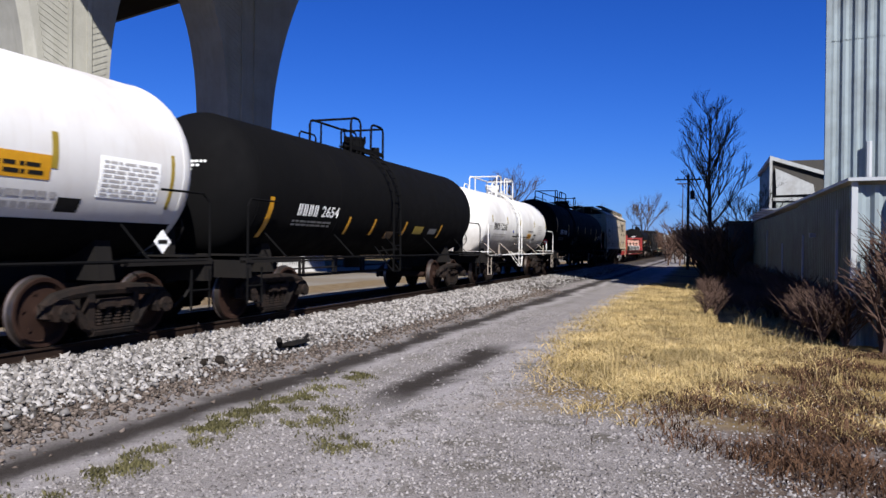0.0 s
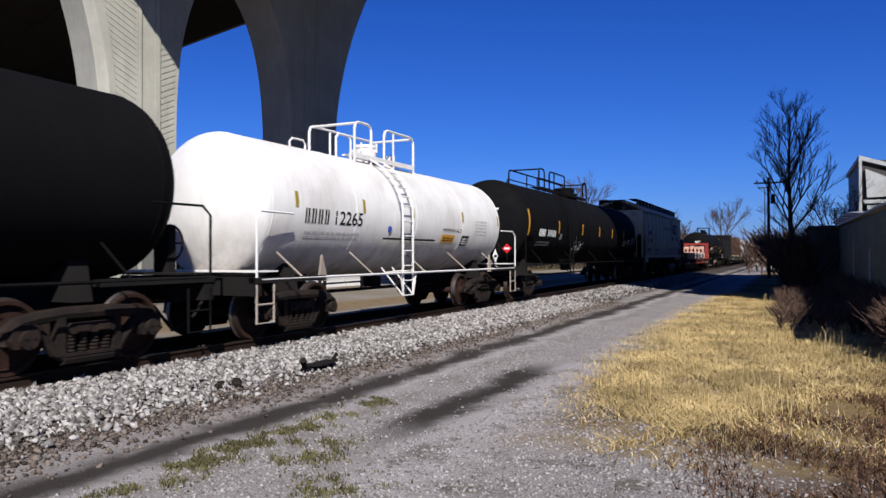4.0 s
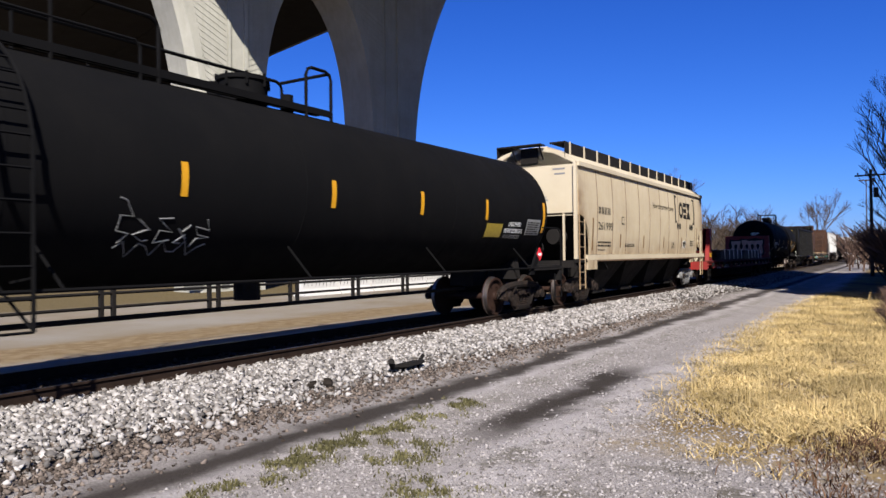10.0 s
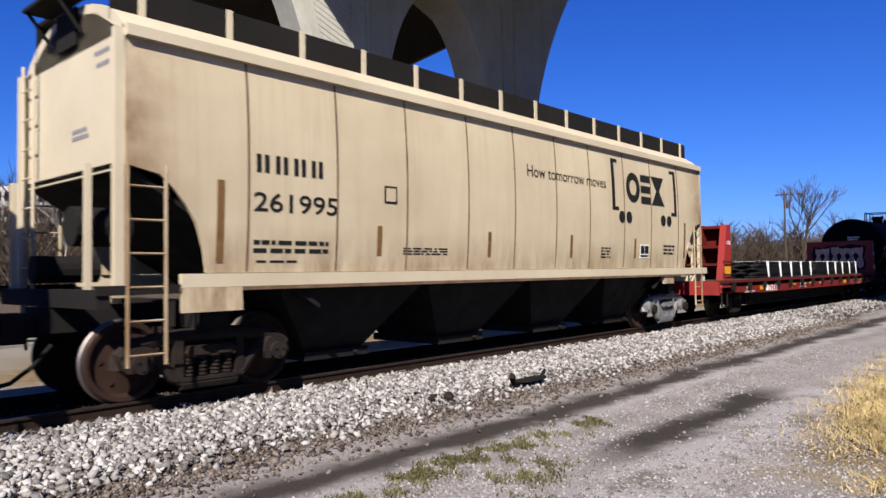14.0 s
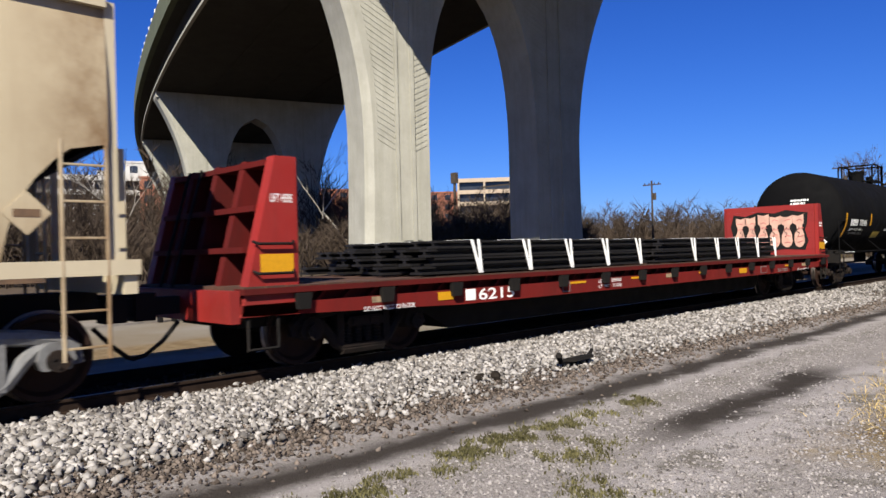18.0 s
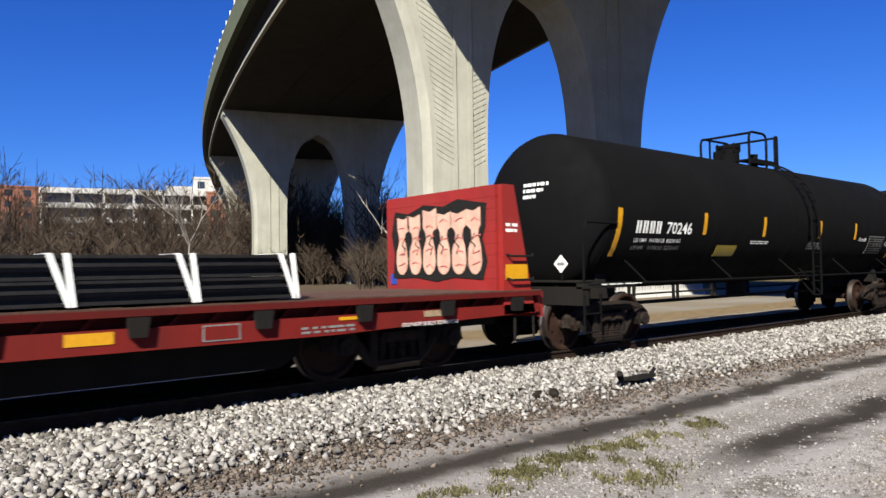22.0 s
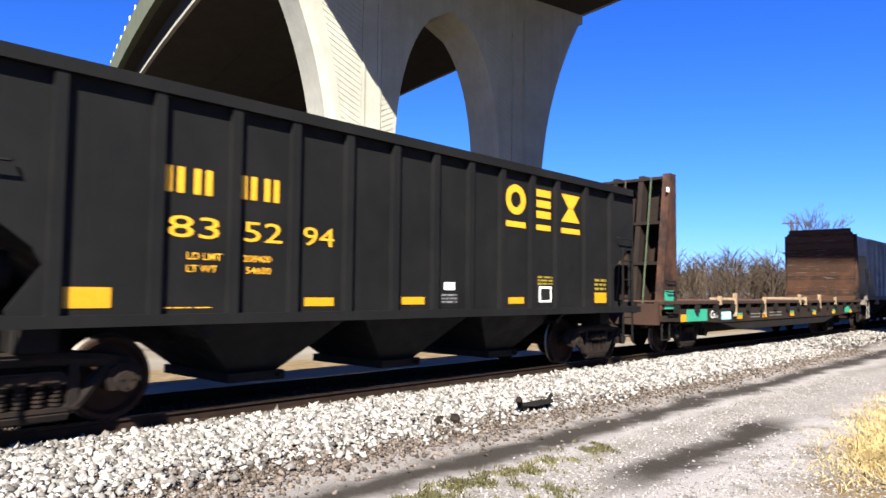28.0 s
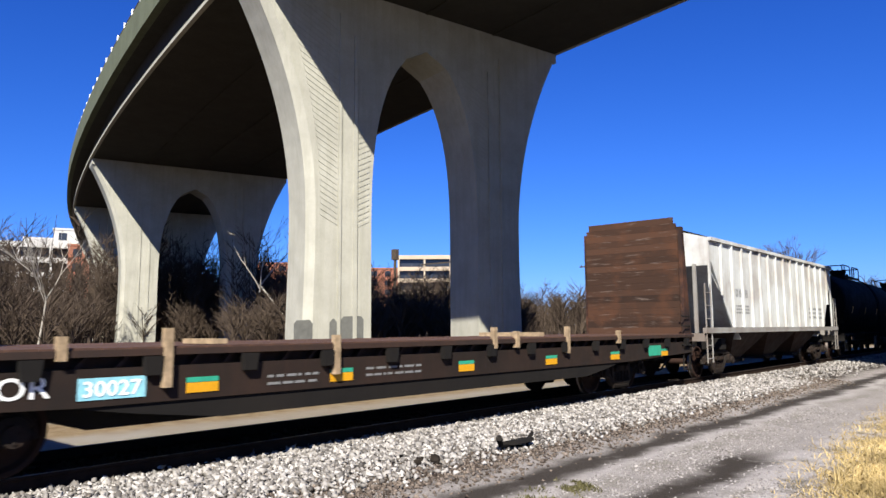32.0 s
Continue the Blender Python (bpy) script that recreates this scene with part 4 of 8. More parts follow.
shed = thing("lean_to_shed", "low weathered green corrugated metal shed along the grass", "shed", loc=(2.05, 23, 0))
OFF = (2.05, 23, 0)
sx_ = lambda y: 2.42 - (y - 13.6) * 0.02
for y0, y1 in ((34.4, 29.4), (29.4, 24.6), (24.6, 20.6), (20.6, 17.4), (17.4, 15.2), (15.2, 13.6)):
    part("wall_sheet", sheet((sx_(y0), y0), (sx_(y1), y1 + 0.02), -0.1, 2.86 + (0.06 if int(y1) % 2 else 0.0), 0.22, 0.028), M["greentin"], shed, "dull green wall sheets", OFF)
part("front_wall", sheet((6.4, 13.2), (2.44, 13.57), -0.1, 2.88), M["paletin"], shed, "pale blue-grey end wall sheets", OFF)
part("corner_post", Mesh().box(2.33, 2.43, 13.46, 13.56, -0.05, 2.95), M["rooftin"], shed, "pale corner post", OFF)
part("roof", Mesh().prism([(1.88, 34.5), (2.26, 13.38), (6.5, 12.98), (6.1, 22.6), (3.3, 23.3), (3.3, 34.5)], "z", 2.94, 3.0), M["rooftin"], shed, "flat weathered metal roof", OFF)
part("end_wall", Mesh().box(2.07, 3.28, 34.25, 34.4, 0, 2.92), M["darkwall"], shed, "dark end wall", OFF)
# strips added for the pale upright streaks on the shed wall
for y, z0, z1 in ((14.9, 0.0, 2.5), (19.3, 0.9, 2.1), (23.5, 0.3, 1.9), (28.0, 0.2, 2.4)):
    part("batten", Mesh().box(sx_(y) - 0.09, sx_(y) - 0.05, y - 0.03, y + 0.03, z0, z1), M["rooftin"], shed, "pale upright strip added for a streak on the wall", OFF)
for k in range(5):
    y = 33.0 - k * 1.9
    part("roof_batten", Mesh().tube([(1.75, y + 0.9, 3.1), (2.25, y, 3.04)], 0.05, 5), M["rooftin"], shed, "pale loose batten on the roof edge", OFF)
part("wall_lamp", Mesh().box(2.18, 2.33, 17.6, 17.75, 2.0, 2.1), M["rooftin"], shed, "small pale wall fitting", OFF)
part("pipe", Mesh().tube([(3.0, 13.36, 0.1), (3.0, 13.36, 2.6), (3.0, 13.5, 2.75)], 0.05, 6), M["rooftin"], shed, "pale upright pipe on the end wall", OFF)

woods("shed_brush", 150, lambda r: (sx_(0) - 0.5 + r.uniform(-0.55, 0.1), r.uniform(12.6, 34), -0.05), 0.85, 46, "dead brown vines and brush against the shed wall", "weedtwig", 0.28)
woods("dead_shrubs", 110, lambda r: (r.uniform(-0.1, 2.0), 17.5 + 13 * r.random(), -0.03), 0.45, 49, "low grey-brown dead shrubs between the grass and the shed", "weedtwig", 0.2)
woods("vine_tangle", 16, lambda r: (r.uniform(2.5, 4.2), r.uniform(12.4, 13.2), -0.05), 2.1, 47, "rust-brown tangle of dead vines at the shed corner", "weedtwig", 0.4)

dark = thing("dark_shed", "dark open-fronted shed behind the brush", "shed", loc=(2.6, 38, 0))
OFF = (2.6, 38, 0)
part("wall", Mesh().box(0.95, 4.4, 34.6, 34.75, 0, 2.9), M["darkwall"], dark, "dark wall", OFF)
part("side_wall", Mesh().box(0.95, 1.1, 34.751, 42, 0, 2.9), M["darkwall"], dark, "dark side wall", OFF)
part("roof", Mesh().box(0.8, 4.6, 34.4, 42.1, 2.902, 3.0), M["darkwall"], dark, "dark roof", OFF)

mill = thing("mill_building", "dark metal building with a pale pitched roof and lean-to", "building", loc=(8, 72, 0))
OFF = (8, 72, 0)
part("wall", Mesh().box(5.5, 16, 69, 84, 0, 9.6), M["darkwall"], mill, "dark wall", OFF)
part("roof", Mesh().prism([(5.3, 9.7), (16.2, 6.0), (16.2, 6.3), (5.3, 10.05)], "y", 68.7, 84.3), M["rooftin"], mill, "pale pitched metal roof", OFF)
part("edge_trim", Mesh().box(5.28, 5.5, 68.6, 68.9, 3.4, 9.8), M["rooftin"], mill, "pale corner trim", OFF)
part("white_panel", Mesh().prism([(5.75, 8.9), (5.85, 6.5), (8.9, 6.6), (8.8, 7.4)], "y", 68.6, 68.9), M["rooftin"], mill, "white gable panel", OFF)
part("lower_panel", Mesh().box(5.85, 9.0, 68.65, 68.9, 3.6, 5.9), M["tin"], mill, "grey lower panel", OFF)
part("band", Mesh().box(5.6, 9.6, 68.5, 68.8, 6.0, 6.3), M["rooftin"], mill, "pale band", OFF)
part("post", Mesh().tube([(11.0, 67.8, 0), (11.0, 67.8, 8.2)], 0.12, 6), M["rooftin"], mill, "pale post", OFF)
part("brace", Mesh().tube([(8.6, 68.2, 6.2), (11.0, 67.8, 3.6)], 0.12, 6), M["rooftin"], mill, "pale diagonal brace", OFF)
part("cupola", Mesh().prism([(10.6, 8.2), (12.6, 8.2), (12.6, 10.4), (11.6, 11.4), (10.6, 10.8)], "y", 70, 74), M["rooftin"], mill, "pale roof monitor", OFF)


# ---- poles ----
def pole(place, h, arms=1, label="weathered wooden utility pole with crossarm"):
    top = thing("utility_pole", label, "utility pole", loc=place)
    part("shaft", Mesh().tube([(0, 0, -0.1), (0, 0, h)], 0.13, 8, 0.09), M["pole"], top)
    for k in range(arms):
        part("crossarm", Mesh().box(-1.0, 1.0, -0.06, 0.06, h - 0.47 - k * 0.9, h - 0.36 - k * 0.9), M["pole"], top)
    for x in (-0.8, -0.3, 0.3, 0.8):
        part("insulator", Mesh().tube([(x, 0, h - 0.35), (x, 0, h - 0.2)], 0.05, 6), M["pole"], top)
    if arms:
        part("transformer", Mesh().tube([(0.3, 0, h - 2.0), (0.3, 0, h - 1.3)], 0.17, 10), M["pole"], top, "grey can transformer")
    return top


pole((-1.35, 59.0, 0), 7.6)
pole((-25.4, 87.5, 0), 10.5)
pole((-37.6, 67.6, 0), 8.7)
light = thing("lamp_post", "tall slim lamp post far down the road", "lamp post", loc=(-3.4, 120, 0))
part("shaft", Mesh().tube([(0, 0, 0), (0, 0, 12)], 0.12, 6, 0.07), M["pole"], light)
part("head", Mesh().box(-0.9, 0.9, -0.1, 0.1, 12.0, 12.15), M["pole"], light)
gantry = thing("signal_mast", "dark lattice signal mast with a long arm", "signal mast", loc=(-75.5, 77.0, 0))
part("mast", Mesh().tube([(0, 0, 0), (0, 0, 13.0)], 0.22, 6), M["pole"], gantry)
part("signal_head", Mesh().box(-0.5, 0.5, -0.3, 0.3, 12.2, 13.8), M["pole"], gantry)
part("arm", Mesh().box(-0.2, 12.0, 6.0, 6.15, 11.8, 12.0), M["pole"], gantry)


# ---- far buildings on the hill ----
M["bldwhite"] = plain("pale_building_wall", (0.4056, 0.3978, 0.3822), 0.8, 0, 0.08, 0.3)
M["bldbrick"] = plain("red_brick_wall", (0.2184, 0.0936, 0.0624), 0.85, 0, 0.15, 0.5)
M["bldtan"] = plain("tan_building_wall", (0.351, 0.2808, 0.2106), 0.85, 0, 0.1, 0.3)
M["bldglass"] = plain("dark_window_glass", (0.0234, 0.0273, 0.0351), 0.15, 0, 0.2, 0.5)


def block(name, label, az, dist, width, depth, z0, z1, storeys, mat, windows=True, garage=False, turn=0.0):
    """A far building facing the camera: az degrees west of the track's line."""
    a = radians(az)
    cx, cy = -math.sin(a) * dist, math.cos(a) * dist
    top = thing(name, label, "building", loc=(cx, cy, z0))
    top.rotation_euler = (0, 0, a + radians(turn))
    h = z1 - z0
    sh = h / storeys
    if garage:
        # solid dark block in place of the shade within open decks
        part("core", Mesh().box(-width / 2 + 0.4, width / 2 - 0.4, 1.5, depth, 0, h - 0.4), M["bldglass"], top, "dark solid core standing for the shade inside the open decks")
        for k in range(storeys + 1):
            part("deck", Mesh().box(-width / 2, width / 2, 0, depth, max(0, k * sh - 0.5), k * sh + 0.75), M[mat], top, "pale deck parapet")
        n = int(width / 7)
        for i in range(n + 1):
            x = -width / 2 + 0.3 + i * (width - 0.6) / n
            part("pier", Mesh().box(x - 0.3, x + 0.3, -0.05, 0.6, 0, h), M[mat], top)
        return top
    part("wall", Mesh().box(-width / 2, width / 2, 0, depth, 0, h), M[mat], top)
    part("roof_edge", Mesh().box(-width / 2 - 0.2, width / 2 + 0.2, -0.2, depth + 0.2, h + 0.003, h + 0.5), M[mat], top)
    if windows:
        n = max(2, int(width / 4.2))
        wm = Mesh().box(-0.95, 0.95, -0.06, 0.2, 0, sh * 0.55).data("window", M["bldglass"])
        for k in range(storeys):
            for i in range(n):
                o = new("window", wm)
                o.parent = top
                o.location = (-width / 2 + (i + 0.5) * width / n, 0, k * sh + sh * 0.25)
    return top


def hill():
    """Wooded rise behind the viaduct that carries the buildings."""
    vs, fs, na, nd = [], [], 40, 12
    for i in range(na):
        az = radians(28 + i * 1.7)
        for j in range(nd):
            d = 150 + j * 25
            z = max(0, (d - 150)) * 0.10 * min(1, i / 10) * min(1, (na - i) / 3)
            vs.append((-math.sin(az) * d, math.cos(az) * d, z - 0.05 + (0.8 * noise.noise((i * 0.6, j * 0.7, 0)) if z > 1 else 0)))
    for i in range(na - 1):
        for j in range(nd - 1):
            a = i * nd + j
            fs.append((a, a + 1, a + nd + 1, a + nd))
    ob = new("hillside", quick_mesh("hillside", vs, fs, M["twig"]))
    return tagged(ob, "wooded slope behind the viaduct", "hill", kind="structure")


hill()
block("parking_garage", "pale open-deck parking garage on the hill", 73.5, 196, 42, 18, 8, 22.5, 4, "bldwhite", garage=True)
block("apartment_building", "white and brick apartment building on the hill", 67.0, 205, 17, 18, 10, 27.5, 5, "bldwhite")
block("apartment_building", "white apartment building on the hill", 69.6, 215, 12, 18, 12, 26.0, 4, "bldwhite")
block("brick_building", "red brick building on the hill", 67.2, 190, 8, 12, 8, 22, 4, "bldbrick")
block("apartment_building", "brown apartment building on the hill", 82.0, 235, 46, 18, 14, 27.0, 4, "bldbrick")
block("parking_garage", "tan open-deck parking garage beyond the trees", 41.0, 232, 26, 20, 6, 25.0, 5, "bldtan", garage=True)
block("brick_building", "low brick building beyond the trees", 45.0, 236, 22, 20, 6, 21.5, 5, "bldbrick")
block("brick_building", "brick building between the piers", 54.5, 225, 14, 15, 8, 22.0, 5, "bldbrick")
block("warehouse", "pale low warehouse far down the road", 3.0, 260, 14, 20, 0, 6.0, 1, "bldwhite")
block("pale_building", "pale low building at the end of the road", 1.2, 130, 5, 8, 0, 4.0, 1, "bldwhite")


# ---- steel guard fence and things on the far side of the track ----
fence = thing("guard_fence", "low black steel guard fence with paired posts", "fence", loc=(-20.0, 12, 0))
FO = (-20.0, 12, 0)
fx = lambda y: -20.2 - (y - 12) * 0.05
for z in (0.35, 0.78):
    part("fence_rail", Mesh().tube([(fx(y), y, z) for y in range(-10, 60, 5)], 0.055, 6), M["under"], fence, "black steel pipe rail", FO)
pm = Mesh().box(-0.06, 0.06, -0.06, 0.06, 0, 0.9).data("fence_post", M["under"])
for y in (-4, 0.2, 4.4, 8.6, 12.8, 17, 21.2, 25.4, 29.6, 33.8, 38, 42.2):
    for d in (-0.2, 0.2):
        o = new("fence_post", pm)
        o.parent = fence
        o.location = (fx(y) + 20.0, y + d - 12, 0)
wall = thing("graffiti_wall", "low white concrete barrier covered in black graffiti", "barrier", loc=(-23.5, 30, 0))
for k in range(6):
    y = 24.5 + k * 2.6
    part("barrier_block", Mesh().prism([(-23.9, 0), (-23.1, 0), (-23.3, 0.35), (-23.38, 0.95), (-23.62, 0.95), (-23.7, 0.35)], "y", y, y + 2.5), M["bldwhite"], wall, "white concrete block", (-23.5, 30, 0))
    sc = Mesh()
    rg = random.Random(k)
    for q in range(9):
        yy = y + 0.1 + q * 0.26
        sc.tube([(-23.33 + 0.0, yy, 0.42), (-23.345, yy + rg.uniform(0, 0.2), 0.6 + rg.uniform(0, 0.25))], 0.025, 4)
    part("scrawl", sc, M["darktext"], wall, "black graffiti strokes", (-23.5, 30, 0))


# ---- scraps on the ballast ----
scrap = thing("scrap_rubber", "torn scrap of dark rubber lying on the white ballast", "debris", loc=(-6.25, 8.75, 0.09))
m = Mesh()
m.tube([(0.05, -0.42, 0.16), (-0.02, -0.3, 0.05), (0.0, 0, 0.03), (0.05, 0.3, 0.05), (0.02, 0.46, 0.14)], 0.05, 6, 0.03)
m.add([(-0.12, -0.2, 0.02), (0.14, -0.15, 0.04), (0.16, 0.3, 0.05), (-0.1, 0.35, 0.02), (-0.1, -0.2, 0.06), (0.12, -0.15, 0.09), (0.14, 0.3, 0.1), (-0.08, 0.35, 0.07)], [(0, 1, 2, 3), (7, 6, 5, 4), (0, 4, 5, 1), (1, 5, 6, 2), (2, 6, 7, 3), (3, 7, 4, 0)])
part("strip", m, M["under"], scrap)
lump = thing("dark_rock", "dark lump of rock on the ballast", "rock", loc=(-6.5, 7.2, 0.07))
rg = random.Random(2)
for k in range(3):
    m = Mesh()
    o = Vector((rg.uniform(-0.1, 0.1), -0.02 + k * -0.14, 0.02))
    vs = [o + Vector((math.cos(a) * math.cos(b), math.sin(a) * math.cos(b), math.sin(b) * 0.8)) * rg.uniform(0.06, 0.10) * (1 if k == 0 else 0.7) for b in (-0.9, 0, 0.9) for a in [i * 1.05 for i in range(6)]]
    m.add(vs, [(r * 6 + i, r * 6 + (i + 1) % 6, r * 6 + 6 + (i + 1) % 6, r * 6 + 6 + i) for r in range(2) for i in range(6)] + [tuple(range(6)), tuple(range(12, 18))])
    part("fragment", m, M["tie"], lump)

# ---- the train: x from the track's centre line, y along the train, z over the ground ----
def run(t):
    """Metres that the train has gone, 0 at 13 s."""
    k = t - 13
    return 0.0392 + 3.91607 * k + 0.006695 * k * k - 0.0000994 * k ** 3


MOVING, WHEELS = [], []
GROUP = "cars of the freight train"


class Car:
    def __init__(self, name, a, b, label, category, sx=1.0):
        self.sx = sx  # narrows or widens the drawn body to the true width
        self.a, self.b, self.c = a, b, (a + b) / 2
        self.ob = thing(name, label, category, GROUP, loc=(XT, self.c - run(0), RAIL))
        MOVING.append(self)

    def part(self, name, mesh, mat, label="", parent=None, smooth=False):
        if self.sx != 1.0:
            mesh.v = [(p[0] * self.sx, p[1], p[2]) for p in mesh.v]
        return part(name, mesh, mat, parent or self.ob, label, (0, self.c, RAIL), smooth)

    def text(self, string, s0, s1, z0, z1, mat, surface, label="", parent=None, name="lettering", bold=0.006):
        """Writing fitted into s0..s1 and z0..z1 on the near side; surface(s, z) is its x."""
        cu = bpy.data.curves.new("t", "FONT")
        cu.body, cu.extrude, cu.resolution_u, cu.offset = string, 0, 3, bold
        tmp = new("t", cu)
        me = bpy.data.meshes.new_from_object(tmp)
        bpy.data.objects.remove(tmp)
        v = np.array([p.co[:] for p in me.vertices]) if len(me.vertices) else np.zeros((1, 3))
        lo, hi = v.min(0), v.max(0)
        bm = bmesh.new()
        bm.from_mesh(me)
        for p in bm.verts:
            s = s0 + (p.co.x - lo[0]) / (hi[0] - lo[0]) * (s1 - s0)
            z = z0 + (p.co.y - lo[1]) / (hi[1] - lo[1]) * (z1 - z0)
            p.co = ((surface(s, z) + 0.006) * self.sx, s - self.c, z - RAIL)
        bm.to_mesh(me)
        bm.free()
        me.materials.clear()
        me.materials.append(mat)
        me.name = name
        ob = new(name, me)
        ob.parent = parent or self.ob
        return tagged(ob, label or ("painted " + name))

    def patch(self, name, s0, s1, z0, z1, mat, surface, label="", parent=None, lift=0.004, thick=0.004):
        """A thin painted or stuck-on plate that follows the surface."""
        m = Mesh()
        ns, nz = 2, 7
        vs = []
        for k in (0, 1):
            for i in range(ns):
                for j in range(nz):
                    s, z = s0 + (s1 - s0) * i / (ns - 1), z0 + (z1 - z0) * j / (nz - 1)
                    vs.append((surface(s, z) + lift + thick * k, s, z))
        o = ns * nz
        fs = []
        for i in range(ns - 1):
            for j in range(nz - 1):
                a = i * nz + j
                fs += [(a, a + nz, a + nz + 1, a + 1), (o + a, o + a + 1, o + a + nz + 1, o + a + nz)]
        for j in range(nz - 1):
            fs += [(j, j + 1, o + j + 1, o + j), ((ns - 1) * nz + j, o + (ns - 1) * nz + j, o + (ns - 1) * nz + j + 1, (ns - 1) * nz + j + 1)]
        fs += [(0, o, o + nz, nz), (nz - 1, 2 * nz - 1, o + 2 * nz - 1, o + nz - 1)]
        m.add(vs, fs)
        return self.part(name, m, mat, label, parent)

    def bars(self, s0, s1, z0, z1, rows, mat, surface, name="stencil", fill=0.55, seed=1, label="", lift=0.005):
        """Unreadable small writing: rows of short plain bars."""
        rng = random.Random(seed)
        m = Mesh()
        step = (z1 - z0) / rows
        for r in range(rows):
            s = s0
            z = z1 - step * (r + 1)
            while s < s1 - 0.03:
                w = min(rng.uniform(0.05, 0.22), s1 - s)
                h = step * fill
                x = surface(s, z) + lift
                x2 = surface(s, z + h) + lift
                m.add([(x, s, z), (x, s + w, z), (x2, s + w, z + h), (x2, s, z + h)], [(0, 1, 2, 3)])
                s += w + rng.uniform(0.02, 0.06)
        return tagged(self.part(name, m, mat, label or "small stencilled writing"), kind="stuff")


# shared truck meshes, origin at the truck's centre on the rail
def side_frame(x):
    """A cast truck side frame: a rounded bow from journal to journal, slanting legs, a spring seat between two columns."""
    m = Mesh()
    at = lambda y, z: (x * 1.02, y, z)
    m.tube([at(-1.10, 0.40), at(-1.08, 0.54), at(-0.95, 0.64), at(-0.70, 0.69), at(-0.35, 0.72), at(0.35, 0.72), at(0.70, 0.69), at(0.95, 0.64), at(1.08, 0.54), at(1.10, 0.40)], 0.085, 8)
    for k in (-1, 1):
        m.tube([at(k * 0.80, 0.63), at(k * 0.62, 0.46), at(k * 0.46, 0.26), at(k * 0.30, 0.17)], 0.075, 8)
        m.prism([(k * 0.40 - 0.055, 0.20), (k * 0.40 + 0.055, 0.20), (k * 0.40 + 0.055, 0.68), (k * 0.40 - 0.055, 0.68)], "x", *sorted((x * 0.94, x * 1.09)))
        e, f = sorted((x * 0.90, x * 1.15))
        y = k * 0.89
        m.prism([(y - 0.13, 0.36), (y + 0.13, 0.36), (y + 0.18, 0.46), (y + 0.15, 0.58), (y + 0.07, 0.64), (y - 0.07, 0.64), (y - 0.15, 0.58), (y - 0.18, 0.46)], "x", e, f)
    m.tube([at(-0.36, 0.16), at(0.36, 0.16)], 0.075, 8)
    a, b = sorted((x * 0.93, x * 1.10))
    m.box(a, b, -0.36, 0.36, 0.19, 0.235)
    return m


def bearing_cap(x):
    e, f = sorted((x * 1.161, x * 1.22))
    g, h = sorted((x * 1.221, x * 1.235))
    m = Mesh().prism([(0.11 * math.cos(k * math.pi / 6), 0.457 + 0.11 * math.sin(k * math.pi / 6)) for k in range(12)], "x", e, f)
    for k in range(3):
        t = k * 2.09 + 0.5
        m.prism([(0.06 * math.cos(t) + 0.02 * math.cos(i * 1.047), 0.457 + 0.06 * math.sin(t) + 0.02 * math.sin(i * 1.047)) for i in range(6)], "x", g, h)
    return m


def truck_bolster():
    # the two outer plates are added to keep the gap behind the springs dark
    return Mesh().box(-0.9, 0.9, -0.2, 0.2, 0.40, 0.62).box(-0.45, 0.45, -0.3, 0.3, 0.621, 0.80).box(-0.94, -0.905, -0.35, 0.35, 0.22, 0.66).box(0.905, 0.94, -0.35, 0.35, 0.22, 0.66)


def spring(x, y):
    m = Mesh()
    for k in range(5):
        z = 0.25 + k * 0.045
        m.prism([(x + 0.07 * math.cos(i * math.pi / 4), y + 0.062 * math.sin(i * math.pi / 4)) for i in range(8)], "z", z, z + 0.026)
    return m.tube([(x, y, 0.24), (x, y, 0.47)], 0.04, 6)


def bolster_end(x):
    a, b = sorted((x * 0.91, x * 1.14))
    m = Mesh().prism([(-0.30, 0.47), (0.30, 0.47), (0.33, 0.52), (0.28, 0.60), (-0.28, 0.60), (-0.33, 0.52)], "x", a, b)
    for y in (-0.15, 0.15):
        p, q = sorted((x * 1.1405, x * 1.16))
        m.box(p, q, y - 0.09, y + 0.09, 0.495, 0.57)
    return m


def wheel_set():
    m = Mesh()
    for x in (-1, 1):
        prof = [(0.0, 0.82), (0.11, 0.82), (0.12, 0.76), (0.20, 0.735), (0.36, 0.73), (0.40, 0.795), (0.445, 0.80), (0.457, 0.79), (0.462, 0.70), (0.487, 0.685), (0.485, 0.66), (0.40, 0.655), (0.36, 0.68), (0.18, 0.665), (0.0, 0.66)]
        seg = 40
        vs = [(x * q, r * math.cos(2 * math.pi * j / seg), r * math.sin(2 * math.pi * j / seg)) for r, q in prof for j in range(seg)]
        m.add(vs, [(i * seg + j, i * seg + (j + 1) % seg, (i + 1) * seg + (j + 1) % seg, (i + 1) * seg + j) for i in range(len(prof) - 1) for j in range(seg)])
    m.tube([(-1.1, 0, 0), (1.1, 0, 0)], 0.085, 12)
    for k in range(6):
        a = k * math.pi / 3
        for x in (-1, 1):
            m.tube([(x * 0.745, 0.27 * math.cos(a), 0.27 * math.sin(a)), (x * 0.752, 0.27 * math.cos(a), 0.27 * math.sin(a))], 0.03, 6)
    return m


